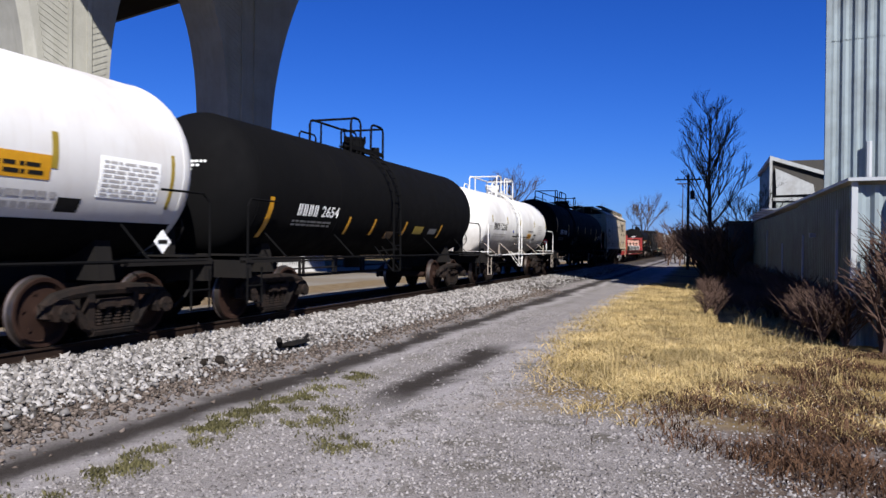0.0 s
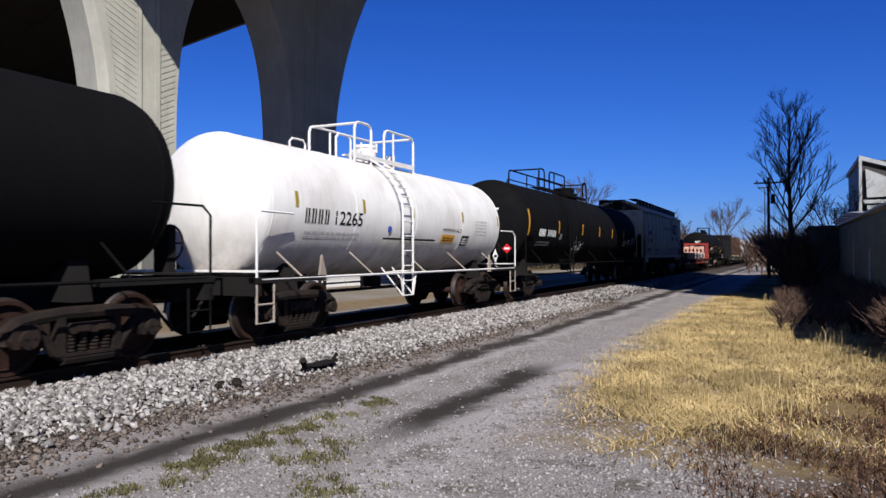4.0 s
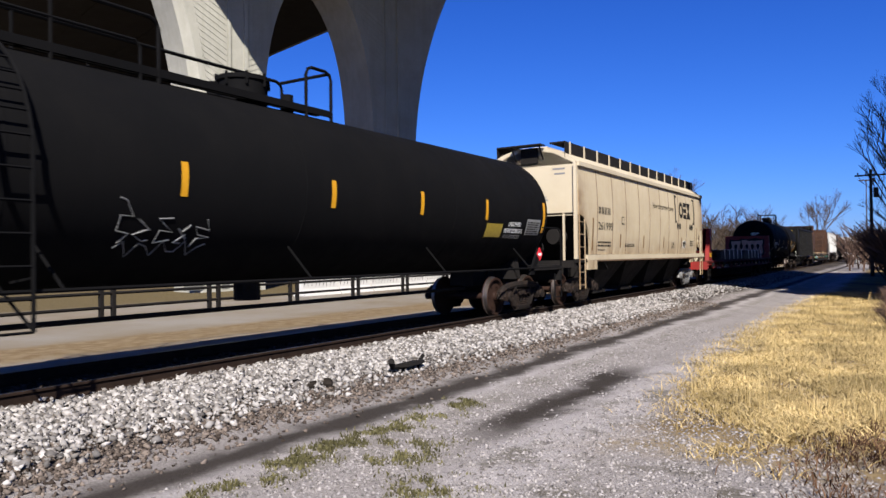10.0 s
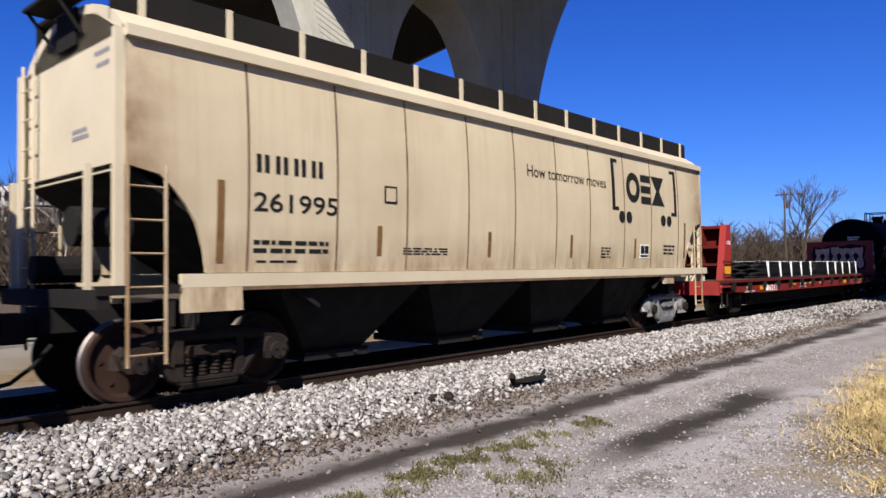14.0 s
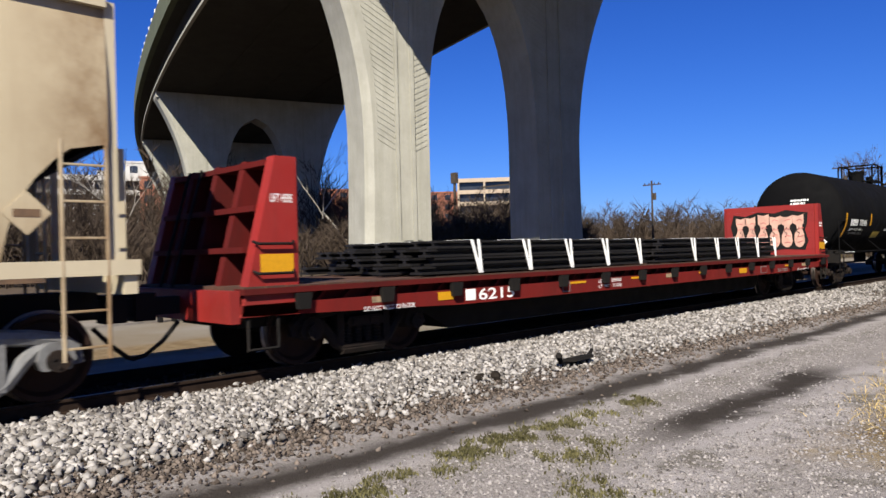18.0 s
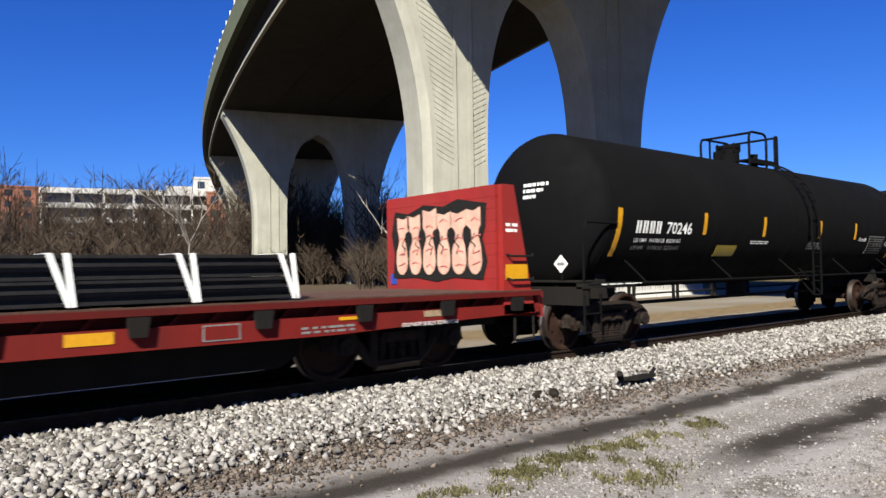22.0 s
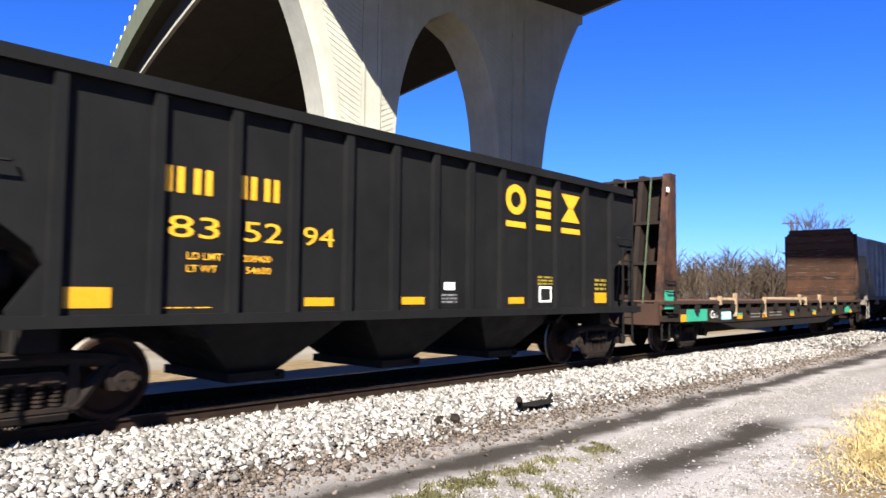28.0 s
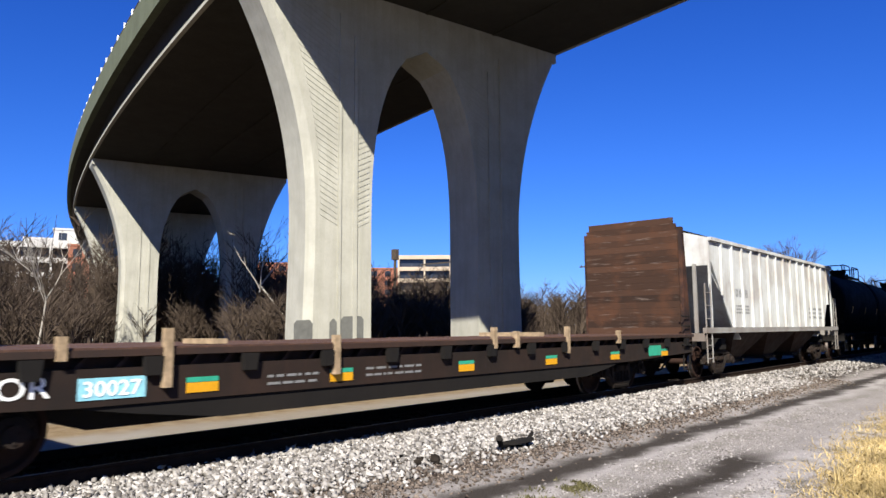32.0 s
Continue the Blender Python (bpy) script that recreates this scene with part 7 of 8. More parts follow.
c.text("54600", 64.6, 64.95, 1.96, 2.04, M["yellowtext"], S8, "yellow stencilled number")
emblem(c, ((69.66, 70.24), (70.58, 71.03), (71.4, 72.05)), 3.13, 3.66, "yellowtext")
for s0, s1 in ((69.66, 70.24), (70.58, 71.03), (71.4, 72.05)):
    c.patch("emblem_bar", s0, s1, 2.91, 3.01, M["yellowtext"], S8, "yellow bar under the emblem")
for s0, s1, z0, z1 in ((62.58, 63.04, 1.57, 1.78), (65.46, 65.93, 1.57, 1.68), (67.19, 67.66, 1.58, 1.69), (69.75, 70.2, 1.58, 1.69), (72.62, 73.08, 1.58, 1.79)):
    c.patch("reflector", s0, s1, z0, z1, M["yellow"], S8, "yellow reflective patch")
c.patch("white_plate", 68.1, 68.35, 1.80, 1.92, M["lettering"], S8, "white plate")
c.patch("data_plate", 70.66, 71.06, 1.6, 1.89, M["lettering"], S8, "white framed plate")
c.patch("data_plate_face", 70.71, 71.01, 1.64, 1.85, M["darktext"], S8, "", None, 0.009)
c.bars(63.6, 64.2, 1.56, 1.58, 1, M["yellowtext"], S8, seed=4)
c.bars(70.62, 71.1, 1.92, 2.1, 3, M["ochre"], S8, seed=5)
c.bars(72.62, 73.08, 1.84, 2.1, 3, M["ochre"], S8, seed=6)
c.bars(68.05, 68.4, 1.6, 1.76, 3, M["greytext"], S8, seed=7)
eb = Mesh()
for r in range(7):
    w = (0.42, 0.2, 0.2, 0.24, 0.2, 0.36, 0.38)[r]
    z = 3.78 - r * 0.11 - (0.08 if r else 0)
    eb.box(0.85 - w / 2, 0.85 + w / 2, a0 - 0.056, a0 - 0.052, z - 0.03, z + (0.03 if r == 0 else 0.0))
c.part("stencil", eb, M["ochre"], "yellow stencilled writing on the end")
c.part("air_reservoir", Mesh().tube([(0.7, 61.5, 1.95), (0.7, 62.3, 1.95)], 0.2, 14), M["under"], "air brake reservoir")
ring = [(0.2 + 0.27 * math.cos(k * math.pi / 8), b0 + 0.2, 2.3 + 0.27 * math.sin(k * math.pi / 8)) for k in range(17)]
w = Mesh().tube(ring, 0.02, 5)
for k in (0, 4, 8, 12):
    w.tube([(0.2, b0 + 0.2, 2.3), ring[k]], 0.014, 4)
c.part("hand_brake", w, M["under"], "hand brake wheel")

# car ten: pale grey covered hopper, ribbed
c = Car("covered_hopper_car", 95.5, 112.2, "pale grey ribbed covered hopper car streaked with rust", "hopper car", 1.45 / 1.55)
a0, b0 = 96.5, 110.9
for x in (-1.55, 1.55):
    out = [(a0, 4.28), (a0, 1.78), (a0 + 0.12, 1.78), (a0 + 0.12, 3.7), (a0 + 1.7, 1.78), (b0 - 1.7, 1.78), (b0 - 0.12, 3.7), (b0 - 0.12, 1.78), (b0, 1.78), (b0, 4.28)]
    plate_side(c, out, x, M["greyhopper"], "side_sheet", "pale grey side sheet")
    sg = 1 if x > 0 else -1
    p, q = sorted((sg * 1.55, sg * 1.62))
    for k in range(15):
        s = a0 + 0.9 + k * (b0 - a0 - 1.8) / 14
        z0 = max(1.78, 3.7 - min(s - a0, b0 - s) * 1.21 + 0.1)
        c.part("side_rib", Mesh().box(p, q, s - 0.05, s + 0.05, z0, 4.26), M["greyhopper"], "")
    c.part("side_sill", Mesh().box(p - 0.04, q, a0 - 0.6, b0 + 0.6, 1.62, 1.776), M["greydirty"], "side sill")
    p, q = sorted((sg * 1.5, sg * 1.64))
    c.part("eave", Mesh().box(p, q, a0, b0, 4.26, 4.36), M["greyhopper"], "roof edge")
c.part("roof", Mesh().prism([(-1.5, 4.3), (1.5, 4.3), (1.5, 4.36), (0.5, 4.62), (-0.5, 4.62), (-1.5, 4.36)], "y", a0, b0), M["greyhopper"], "shallow pitched roof")
c.part("running_board", Mesh().box(-0.5, 0.5, a0 - 0.3, b0 + 0.3, 4.66, 4.71), M["under"], "dark roof walkway")
for e, way in ((a0, -1), (b0, 1)):
    c.part("end_sheet", Mesh().box(-1.5, 1.5, min(e, e - way * 0.05), max(e, e - way * 0.05), 3.55, 4.3), M["greyhopper"], "upper end sheet")
    y0, y1 = e, e - way * 2.5
    m = Mesh().add([(-1.5, y0, 3.55), (1.5, y0, 3.55), (1.5, y1, 1.4), (-1.5, y1, 1.4), (-1.5, y0, 3.6), (1.5, y0, 3.6), (1.5, y1, 1.46), (-1.5, y1, 1.46)], [(0, 1, 2, 3), (7, 6, 5, 4), (0, 4, 5, 1), (1, 5, 6, 2), (2, 6, 7, 3), (3, 7, 4, 0)])
    c.part("slope_sheet", m, M["greyhopper"], "sloping end sheet")
    c.part("end_beam", Mesh().box(-1.55, 1.55, min(e + way * 0.6, e + way * 0.45), max(e + way * 0.6, e + way * 0.45), 1.4, 1.62), M["greydirty"], "end sill beam")
    for sg in (-1, 1):
        ladder(c, sg * 1.58, e + way * 0.1, e + way * 0.5, 0.8, 3.0, M["greydirty"], "side_ladder")
        c.part("end_post", Mesh().box(sg * 1.1 - 0.05, sg * 1.1 + 0.05, min(e, e + way * 0.08), max(e, e + way * 0.08), 1.62, 3.6), M["greydirty"], "end post")
bays(c, 98.6, 108.9, 3, 1.62, 0.78, "brown", "dark rusty hopper bay")
hopper_gear(c, (97.9, 109.5))
c.surface = lambda s, z: 1.55
block_word(c, 98.6, 99.8, 2.7, 2.95, 4, "greytext", "reporting_mark")
c.bars(98.6, 99.8, 2.2, 2.5, 3, M["greytext"], c.surface, seed=3)
c.bars(107, 109, 2.1, 2.6, 3, M["greytext"], c.surface, seed=4)


def flat_deck(car, s0, s1, ztop, zbot, mat, planks="timber", pockets=14, plank_n=60, band="red", tall=0.27, belly_z=0.56):
    for sg in (-1, 1):
        p, q = sorted((sg * 1.42, sg * 1.6))
        zm = zbot + tall
        m = Mesh().prism([(s0, zm), (s0, zbot + 0.08), (s0 + 2.4, zbot + 0.02), (s0 + 3.6, zbot - 0.02), (s1 - 3.6, zbot - 0.02), (s1 - 2.4, zbot + 0.02), (s1, zbot + 0.08), (s1, zm)], "x", p, q)
        side = car.part("side_sill", m, M[band], "painted side sill")
        p, q = sorted((sg * 1.36, sg * 1.44))
        # on the red car this darker red stands for shade under the lip
        car.part("sill_web", Mesh().box(p, q, s0, s1, zm + 0.002, ztop - 0.09), M[mat], "recessed dark web of the side sill")
        for i in range(int((s1 - s0) / 0.42)):
            s = s0 + 0.2 + i * 0.42
            p, q = sorted((sg * 1.445, sg * 1.57))
            car.part("sill_gusset", Mesh().prism([(s, zm + 0.004), (s + 0.05, zm + 0.004), (s + 0.16, ztop - 0.094), (s + 0.11, ztop - 0.094)], "x", p, q), M[mat], "")
        p, q = sorted((sg * 1.40, sg * 1.66))
        car.part("sill_lip", Mesh().box(p, q, s0, s1, ztop - 0.09, ztop - 0.02), M[mat], "rolled top edge of the side sill")
        for i in range(pockets):
            s = s0 + (i + 0.6) * (s1 - s0) / pockets
            p, q = sorted((sg * 1.601, sg * 1.69))
            car.part("stake_pocket", Mesh().prism([(s - 0.11, ztop - 0.1), (s + 0.11, ztop - 0.1), (s + 0.08, ztop - 0.30), (s - 0.08, ztop - 0.30)], "x", p, q), M["under"], "dark stake pocket")
    w = (s1 - s0) / plank_n
    pm = Mesh().box(-1.49, 1.49, 0.01, w - 0.012, -0.045, 0.0).data("deck_plank", M[planks])
    for i in range(plank_n):
        o = new("deck_plank", pm)
        o.parent = car.ob
        o.location = (0, s0 + i * w - car.c, ztop - RAIL + random.uniform(-0.006, 0.004))
    zc = zbot - 0.12
    belly = [(s0 + 0.3, ztop - 0.06), (s0 + 0.3, zc), (s0 + 3.4, zc), (s0 + 4.0, belly_z), (s1 - 4.0, belly_z), (s1 - 3.4, zc), (s1 - 0.3, zc), (s1 - 0.3, ztop - 0.06)]
    car.part("under_frame", Mesh().prism(belly, "x", -0.85, 0.85), M["under"], "dark fish-bellied centre sill")
    for k in range(9):
        s = s0 + 1 + k * (s1 - s0 - 2) / 8
        car.part("cross_bearer", Mesh().box(-1.42, 1.42, s - 0.08, s + 0.08, zbot + 0.06, ztop - 0.07), M["under"])


def bulkhead(car, s_in, depth, way, z0, z1, mat, planks, n=12, curved=0.0, inner=None):
    """An end wall: planks on the inner face, a braced frame behind. way: from inside to outside."""
    for i in range(n):
        h = (z1 - z0) / n
        inset = (0.0, curved * 0.3, curved)[max(0, i - n + 3)]
        m = Mesh().box(-1.5 + inset, 1.5 - inset, min(s_in, s_in + way * 0.06), max(s_in, s_in + way * 0.06), z0 + i * h + 0.0015, z0 + (i + 1) * h - 0.0015)
        car.part("bulkhead_plank", m, M[planks], "")
    for x in (-1.5, -0.78, 0.0, 0.78, 1.5):
        w = 0.07 if abs(x) < 1.4 else 0.10
        zp = z1 - (curved * 2.2 if abs(x) > 1.4 else 0)
        out = [(s_in + way * 0.062, z0 - 0.35), (s_in + way * depth, z0 - 0.35), (s_in + way * (depth * 0.42), zp), (s_in + way * 0.062, zp)]
        car.part("bulkhead_frame" if abs(x) > 1.4 else "bulkhead_rib", Mesh().prism(out, "x", x - w, x + w), M[mat if abs(x) > 1.4 else inner or mat], "tapered steel end post")
    for k in (0.3, 0.62, 0.94 if curved else 0.98):
        z = z0 + (z1 - z0) * k
        d = depth * (1 - 0.55 * k)
        car.part("bulkhead_girt", Mesh().box(-1.39, 1.39, min(s_in + way * 0.063, s_in + way * d), max(s_in + way * 0.063, s_in + way * d), z - 0.07, z), M[inner or mat], "")


# car six: red bulkhead flat car with steel load
c = Car("bulkhead_flat_car", 23.1, 44.4, "red bulkhead flat car with painted end walls", "flat car", 1.45 / 1.6)
c6 = c
flat_deck(c, 23.85, 43.9, 1.42, 1.0, "shadedred", "wood", 15, 70, "sillred", 0.21)
# inner planks and ribs take the shaded red; the outer posts stay bright
bulkhead(c, 24.68, 0.84, -1, 1.42, 2.98, "red", "shadedred", 9, 0.0, "shadedred")
bulkhead(c, 43.08, 0.72, 1, 1.42, 2.98, "red", "red", 9)
for s in (25.9, 41.5):
    truck(c, s)
    c.part("bolster", Mesh().box(-1.3, 1.3, s - 0.2, s + 0.2, 1.13, 1.36), M["under"], "dark body bolster")
for e, way in ((23.1, -1), (44.4, 1)):
    coupler(c, e, way)
    b = 23.85 if way < 0 else 43.9
    c.part("end_sill", Mesh().box(-1.55, 1.55, min(b, b + way * 0.12), max(b, b + way * 0.12), 1.0, 1.38), M["red"], "red end sill")
    st = Mesh().tube([(1.55, b - way * 0.1, 1.05), (1.55, b - way * 0.1, 0.68), (1.55, b - way * 0.5, 0.68), (1.55, b - way * 0.5, 1.05)], 0.025, 6)
    c.part("step", st, M["under"], "bent steel step")
    gi = Mesh()
    for z in (1.6, 1.95):
        gi.tube([(1.61, b - way * 0.15, z), (1.67, b - way * 0.2, z - 0.03), (1.67, b - way * 0.65, z - 0.03), (1.61, b - way * 0.7, z)], 0.018, 5)
    c.part("grab_iron", gi, M["under"], "dark grab iron")
    lk = Mesh()
    for x in (-0.6, -0.2):
        lk.tube([(x, b + way * 0.1, 1.4), (x, b - way * 0.35, 2.95)], 0.02, 5)
    c.part("end_ladder", lk, M["under"])
S6 = lambda s, z: 1.6
c.surface = S6
c.patch("reflector", 24.1, 24.55, 1.58, 1.80, M["yellow"], S6, "yellow reflective patch")
c.patch("reflector", 43.18, 43.64, 1.58, 1.80, M["yellow"], S6, "yellow reflective patch")
c.text("LIFT HERE", 24.25, 24.55, 2.42, 2.52, M["lettering"], S6, "white stencilled words")
c.bars(43.2, 43.45, 2.28, 2.44, 2, M["lettering"], S6, seed=3)
for s0, s1 in ((26.98, 27.3), (37.36, 37.8)):
    c.patch("reflector", s0, s1, 1.07, 1.19, M["yellow"], S6, "yellow reflective patch")
for s0, s1 in ((30.25, 30.73), (32.3, 32.62), (35.2, 35.55), (40.35, 40.76)):
    c.patch("reflector", s0, s1, 1.15, 1.19, M["yellow"], S6, "narrow yellow reflective strip")
for s0, s1 in ((25.75, 26.1), (33.69, 34.02), (41.65, 42.05)):
    c.patch("decal", s0, s1, 1.12, 1.2, M["timber"], S6, "pale decal")
for s0, s1 in ((30.02, 30.24), (38.68, 39.1)):
    frame_ = c.patch("data_plate", s0, s1, 1.02, 1.195, M["greytext"], S6, "thin white painted frame")
    c.patch("plate_field", s0 + 0.02, s1 - 0.02, 1.035, 1.18, M["sillred"], S6, "", frame_, 0.009, 0.002)
c.text("DO NOT WELD TO FLOOR", 25.62, 26.52, 1.01, 1.075, M["lettering"], S6, "white stencilled words")
c.text("DO NOT WELD TO FLOOR", 41.3, 42.24, 1.01, 1.06, M["lettering"], S6, "white stencilled words")
c.text("6215", 27.85, 28.7, 1.02, 1.20, M["lettering"], S6, "worn white car number", bold=0.013)
c.patch("worn_mark", 27.56, 27.78, 1.03, 1.2, M["lettering"], S6, "worn white paint")
c.text("LD LMT 205000", 31.15, 31.93, 1.13, 1.19, M["lettering"], S6, "white stencilled weights")
c.text("LT WT   71000", 31.15, 31.93, 1.03, 1.09, M["lettering"], S6, "white stencilled weights")
c.bars(39.84, 40.57, 1.02, 1.12, 2, M["greytext"], S6, seed=8)
# graffiti panel on the inner face of the rear wall
M["graffitidark"] = plain("deep_pink_graffiti_paint", (0.42, 0.11, 0.10), 0.6, 0, 0.2, 5)
gp = c.part("graffiti", Mesh().prism([(-1.3, 1.60), (-1.24, 2.0), (-1.33, 2.35), (-1.22, 2.74), (-0.8, 2.68), (-0.35, 2.80), (0.2, 2.74), (0.6, 2.83), (1.02, 2.76), (1.30, 2.72), (1.27, 2.38), (1.2, 2.2), (1.31, 1.85), (1.2, 1.58), (0.5, 1.62), (0.0, 1.55), (-0.6, 1.62)], "y", 43.066, 43.078), M["darktext"], "black outline of a graffiti painting")
rng = random.Random(8)


def bubble(x, w):
    """A letter-like bubble: a broad square top, a narrow waist, a round foot."""
    lean, top = rng.uniform(-0.05, 0.05), 2.68 + rng.uniform(-0.05, 0.06)
    foot = [(x + w * 0.47 * math.cos(t), 1.88 + 0.22 * math.sin(t)) for t in [math.pi * (1.02 + 0.96 * i / 8) for i in range(9)]]
    up = [(x + w * 0.40, 2.08), (x + w * 0.22, 2.26), (x + w * 0.30, 2.36), (x + w * 0.5 + lean, 2.40), (x + w * 0.5 + lean, top), (x + lean, top - 0.05), (x - w * 0.5 + lean, top - 0.01), (x - w * 0.48 + lean, 2.42), (x - w * 0.24, 2.34), (x - w * 0.20, 2.22), (x - w * 0.42, 2.06)]
    return foot + up


for k in range(6):
    x0, w = -1.0 + k * 0.405, rng.uniform(0.36, 0.40)
    letter = c.part("graffiti_letter", Mesh().prism(bubble(x0, w), "y", 43.058, 43.0655), M["graffiti"], "pink bubble shape", gp)
    for q in range(4):
        za = 1.80 + q * 0.22 + rng.uniform(-0.04, 0.04)
        xa = x0 - w * 0.25 + rng.uniform(0, 0.05)
        c.part("graffiti_stroke", Mesh().tube([(xa, 43.056, za), (xa + w * 0.25, 43.056, za + rng.uniform(0.0, 0.06)), (xa + w * 0.5, 43.056, za + rng.uniform(-0.02, 0.05))], 0.012, 4), M["graffitidark"], "deep pink hatching", gp)
    xa = x0 + rng.uniform(-0.06, 0.06)
    c.part("graffiti_stroke", Mesh().tube([(xa, 43.056, 1.98), (xa + 0.06, 43.056, 2.1), (xa - 0.04, 43.056, 2.16), (xa + 0.05, 43.056, 2.28)], 0.013, 4), M["darktext"], "black graffiti strokes", gp)
c.part("blue_smear", Mesh().box(-1.38, -1.2, 43.068, 43.078, 1.5, 1.68), M["blue"], "blue spray", gp)

load = thing("steel_load", "stack of long dark steel bars strapped on the flat car", "steel bars", loc=(XT, 33.55 - run(0), RAIL))


class Carried:
    def __init__(self, ob, c):
        self.ob, self.c = ob, c


LOADC = Carried(load, 33.55)
MOVING.append(LOADC)


def lpart(name, m, mat, label=""):
    m.v = [(p[0] * 0.95, p[1], p[2]) for p in m.v]
    return part(name, m, mat, load, label, (0, 33.55, RAIL))


rng = random.Random(4)
for lay in range(4):
    z = 1.45 + lay * 0.125
    for k in range(9):
        x = -1.36 + k * 0.34 + rng.uniform(-0.015, 0.015)
        for s0, s1 in ((26.6 + rng.uniform(-0.15, 0.45) + lay * 0.15, 33.1 + rng.uniform(-0.4, 0.1)), (33.4 + rng.uniform(-0.1, 0.3), 39.95 + rng.uniform(-0.25, 0.05))):
            m = Mesh().box(x - 0.13, x + 0.13, s0, s1, z, z + 0.035)
            m.box(x - 0.02, x + 0.02, s0 + 0.002, s1 - 0.002, z + 0.035, z + 0.085)
            m.box(x - 0.10, x + 0.10, s0 + 0.004, s1 - 0.004, z + 0.085, z + 0.118)
            lpart("steel_bar", m, M["steelload"])
for s in (27.95, 29.19, 30.37, 31.55, 32.75, 35.12, 36.3, 37.44, 38.64, 39.8):
    m = Mesh()
    for d0, d1 in ((-0.23, -0.05), (-0.08, -0.02)):
        m.add([(1.50, s + d0, 1.955), (1.50, s + d0 + 0.055, 1.955), (1.50, s + d1 + 0.055, 1.44), (1.50, s + d1, 1.44), (1.512, s + d0, 1.957), (1.512, s + d0 + 0.055, 1.957), (1.512, s + d1 + 0.055, 1.44), (1.512, s + d1, 1.44)],
              [(0, 1, 2, 3), (7, 6, 5, 4), (0, 4, 5, 1), (1, 5, 6, 2), (2, 6, 7, 3), (3, 7, 4, 0)])
    m.box(-1.50, 1.505, s - 0.23, s - 0.175, 1.954, 1.957)
    lpart("strap", m, M["strap"], "white load strap")

# car nine: rusty brown bulkhead flat car
c = Car("bulkhead_flat_car", 75.05, 95.5, "rusty brown bulkhead flat car with green and yellow patches", "flat car", 1.45 / 1.6)
flat_deck(c, 75.65, 95.0, 1.62, 1.05, "brown", "wood", 16, 66, "darkbrown", 0.36, 0.72)
for p, q in ((1.43, 1.57), (-1.57, -1.43)):
    c.part("sill_belly", Mesh().prism([(79.0, 1.06), (79.9, 0.92), (80.9, 0.80), (89.4, 0.80), (90.3, 0.92), (91.1, 1.06)], "x", p, q), M["under"], "dark fish-bellied lower side sill")
bulkhead(c, 76.55, 0.92, -1, 1.62, 4.68, "rustbrown", "darkbrown", 16, 0.0, "darkbrown")
bulkhead(c, 94.5, 0.5, 1, 1.62, 4.72, "rustbrown", "plank", 18, 0.12)
for s in (77.9, 91.6):
    truck(c, s)
    c.part("bolster", Mesh().box(-1.3, 1.3, s - 0.2, s + 0.2, 1.13, 1.5), M["under"], "dark body bolster")
for e, way in ((75.05, -1), (95.5, 1)):
    coupler(c, e, way)
    b = 75.65 if way < 0 else 95.0
    c.part("end_sill", Mesh().box(-1.55, 1.55, min(b, b + way * 0.12), max(b, b + way * 0.12), 1.05, 1.55), M["brown"], "brown end sill")
    st = Mesh().tube([(1.55, b - way * 0.1, 1.1), (1.55, b - way * 0.1, 0.70), (1.55, b - way * 0.5, 0.70), (1.55, b - way * 0.5, 1.1)], 0.025, 6)
    c.part("step", st, M["under"], "bent steel step")
    for k, x in enumerate((0.35, 1.1)):
        c.part("brace_rod", Mesh().tube([(x, b + way * 0.05, 1.55), (x, b - way * 0.46, 4.62)], 0.022, 5), M["olive" if k else "pole"], "thin diagonal brace rod")
    for z in (1.35, 1.85, 2.1):
        c.part("grab_iron", Mesh().tube([(1.61, b - way * 0.2, z), (1.67, b - way * 0.25, z - 0.03), (1.67, b - way * 0.65, z - 0.03), (1.61, b - way * 0.7, z)], 0.018, 5), M["under"], "dark grab iron")
S9 = lambda s, z: 1.602
c.surface = S9
c.patch("paint_patch", 75.8, 76.28, 1.42, 1.86, M["green"], S9, "green painted patch")
c.patch("paint_patch", 76.68, 77.0, 1.10, 1.28, M["yellow"], S9, "yellow painted patch")
c.patch("paint_patch", 77.02, 78.3, 1.10, 1.40, M["green"], S9, "green painted patch", None, 0.003)
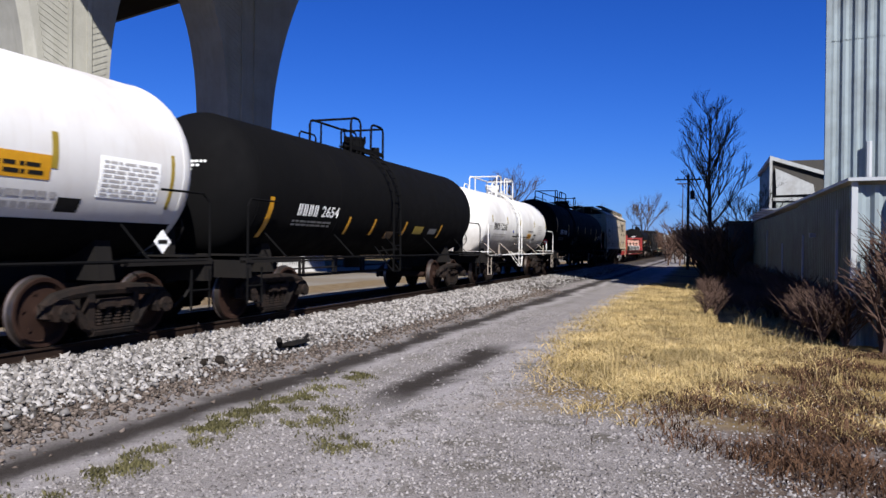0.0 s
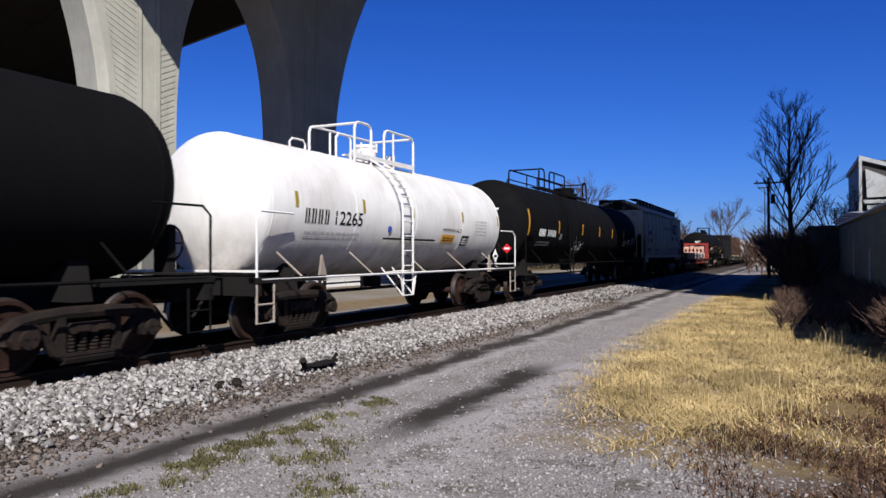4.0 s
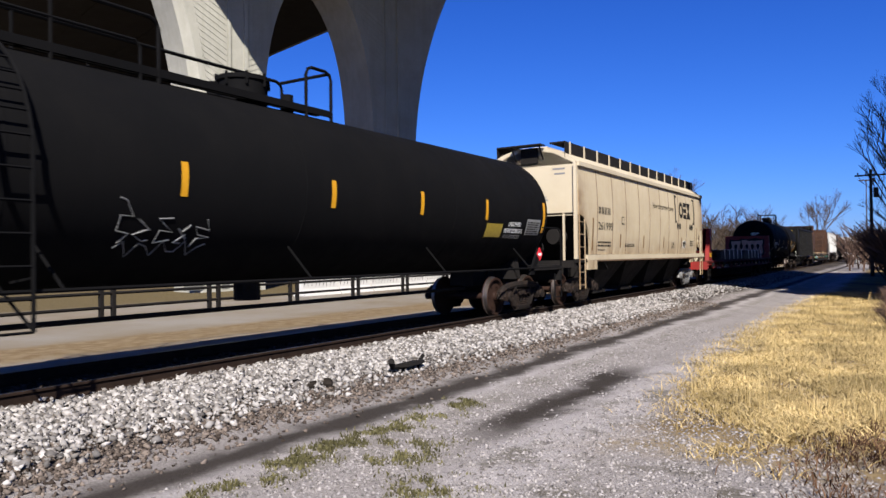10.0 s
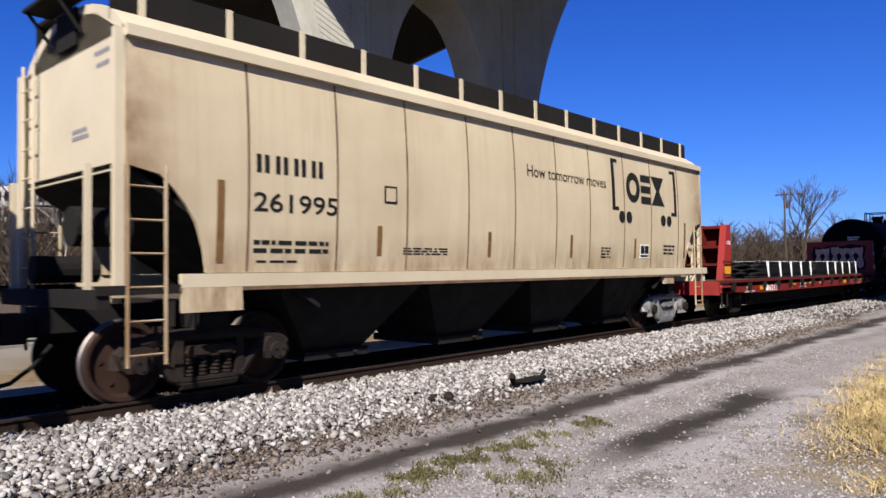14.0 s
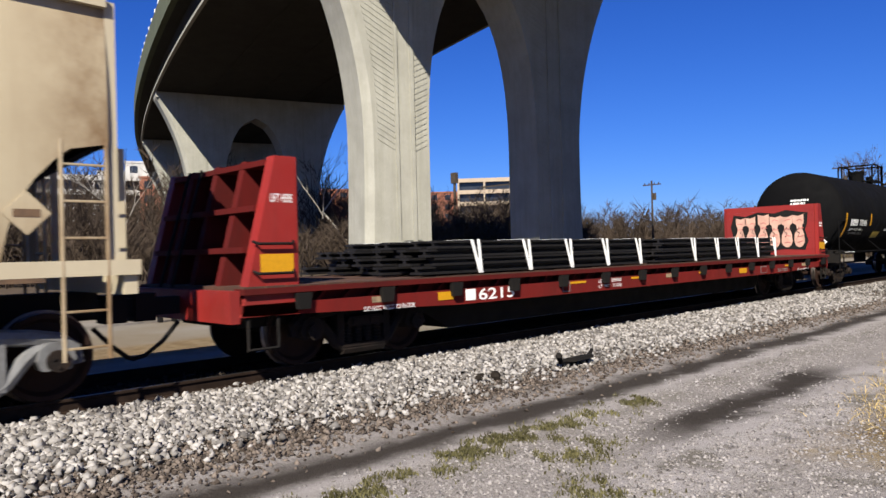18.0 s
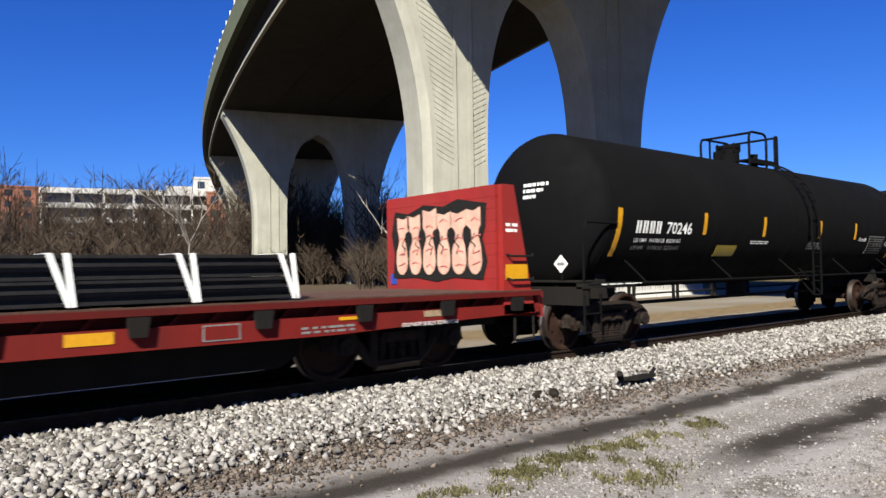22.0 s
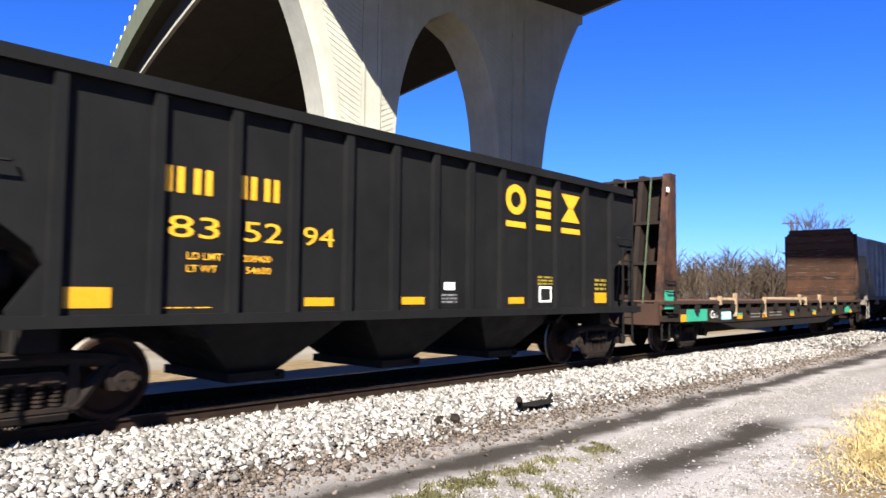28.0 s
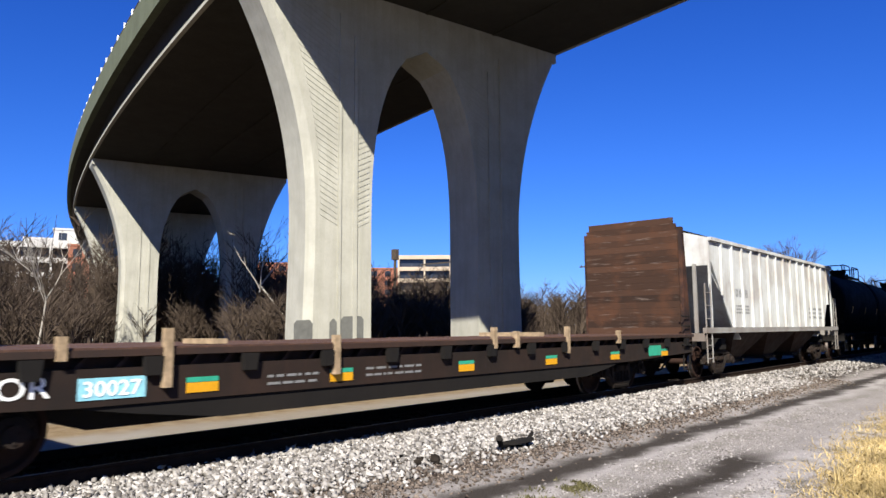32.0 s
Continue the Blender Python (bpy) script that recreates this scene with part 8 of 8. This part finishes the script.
c.text("OR", 78.52, 79.0, 1.15, 1.36, M["lettering"], S9, "worn white letters")
c.patch("paint_patch", 79.25, 79.95, 1.10, 1.32, M["cyan"], S9, "pale blue painted patch")
c.text("30027", 79.3, 79.9, 1.13, 1.29, M["lettering"], lambda s, z: 1.612, "white car number", bold=0.013)
for s in (80.62, 82.7, 85.4, 88.0, 90.6, 93.2):
    c.patch("reflector", s - 0.2, s + 0.2, 1.10, 1.21, M["yellow"], S9, "yellow reflective patch")
    c.patch("paint_patch", s - 0.2, s + 0.2, 1.214, 1.27, M["green"], S9, "green painted strip")
c.bars(81.5, 82.3, 1.12, 1.30, 2, M["greytext"], S9, fill=0.35, seed=3)
c.bars(83.15, 84.3, 1.14, 1.32, 2, M["greytext"], S9, fill=0.35, seed=5)
c.patch("paint_patch", 92.3, 93.0, 1.12, 1.36, M["green"], S9, "green painted patch", None, 0.003)
c.patch("white_plate", 75.95, 76.1, 4.2, 4.32, M["lettering"], S9, "white plate")
rng = random.Random(6)
for s, h, low in ((79.06, 0.12, 1.5), (80.16, 0.2, 1.18), (82.56, 0.1, 1.2), (86.11, 0.19, 1.45), (86.78, 0.12, 1.45), (88.53, 0.2, 1.3), (90.7, 0.11, 1.45)):
    c.part("wooden_stake", Mesh().box(1.605, 1.70, s - 0.045, s + 0.045, low, 1.62 + h), M["timber"], "pale wooden stake in its pocket")
for k in range(2):
    s = 80.9 + k * 7.2
    c.part("loose_timber", Mesh().box(-0.4 + rng.uniform(0, 1.2), 0.9 + rng.uniform(0, 0.5), s, s + rng.uniform(0.1, 0.3), 1.63, 1.63 + rng.uniform(0.05, 0.09)), M["timber"], "loose timber on the deck")


# ---- what moves ----
def motions():
    times = [i * 1.0 for i in range(33)]
    for car in MOVING:
        walk(car.ob, [(t, pose(XT, car.c - run(t), RAIL)) for t in times])
    steps = [i / 6 for i in range(193)]
    for k, (w, dy) in enumerate(WHEELS):
        walk(w, [(t, pose(0, dy, 0.457, math.degrees(run(t) / 0.457) + 40 * (k % 9))) for t in steps])


motions()
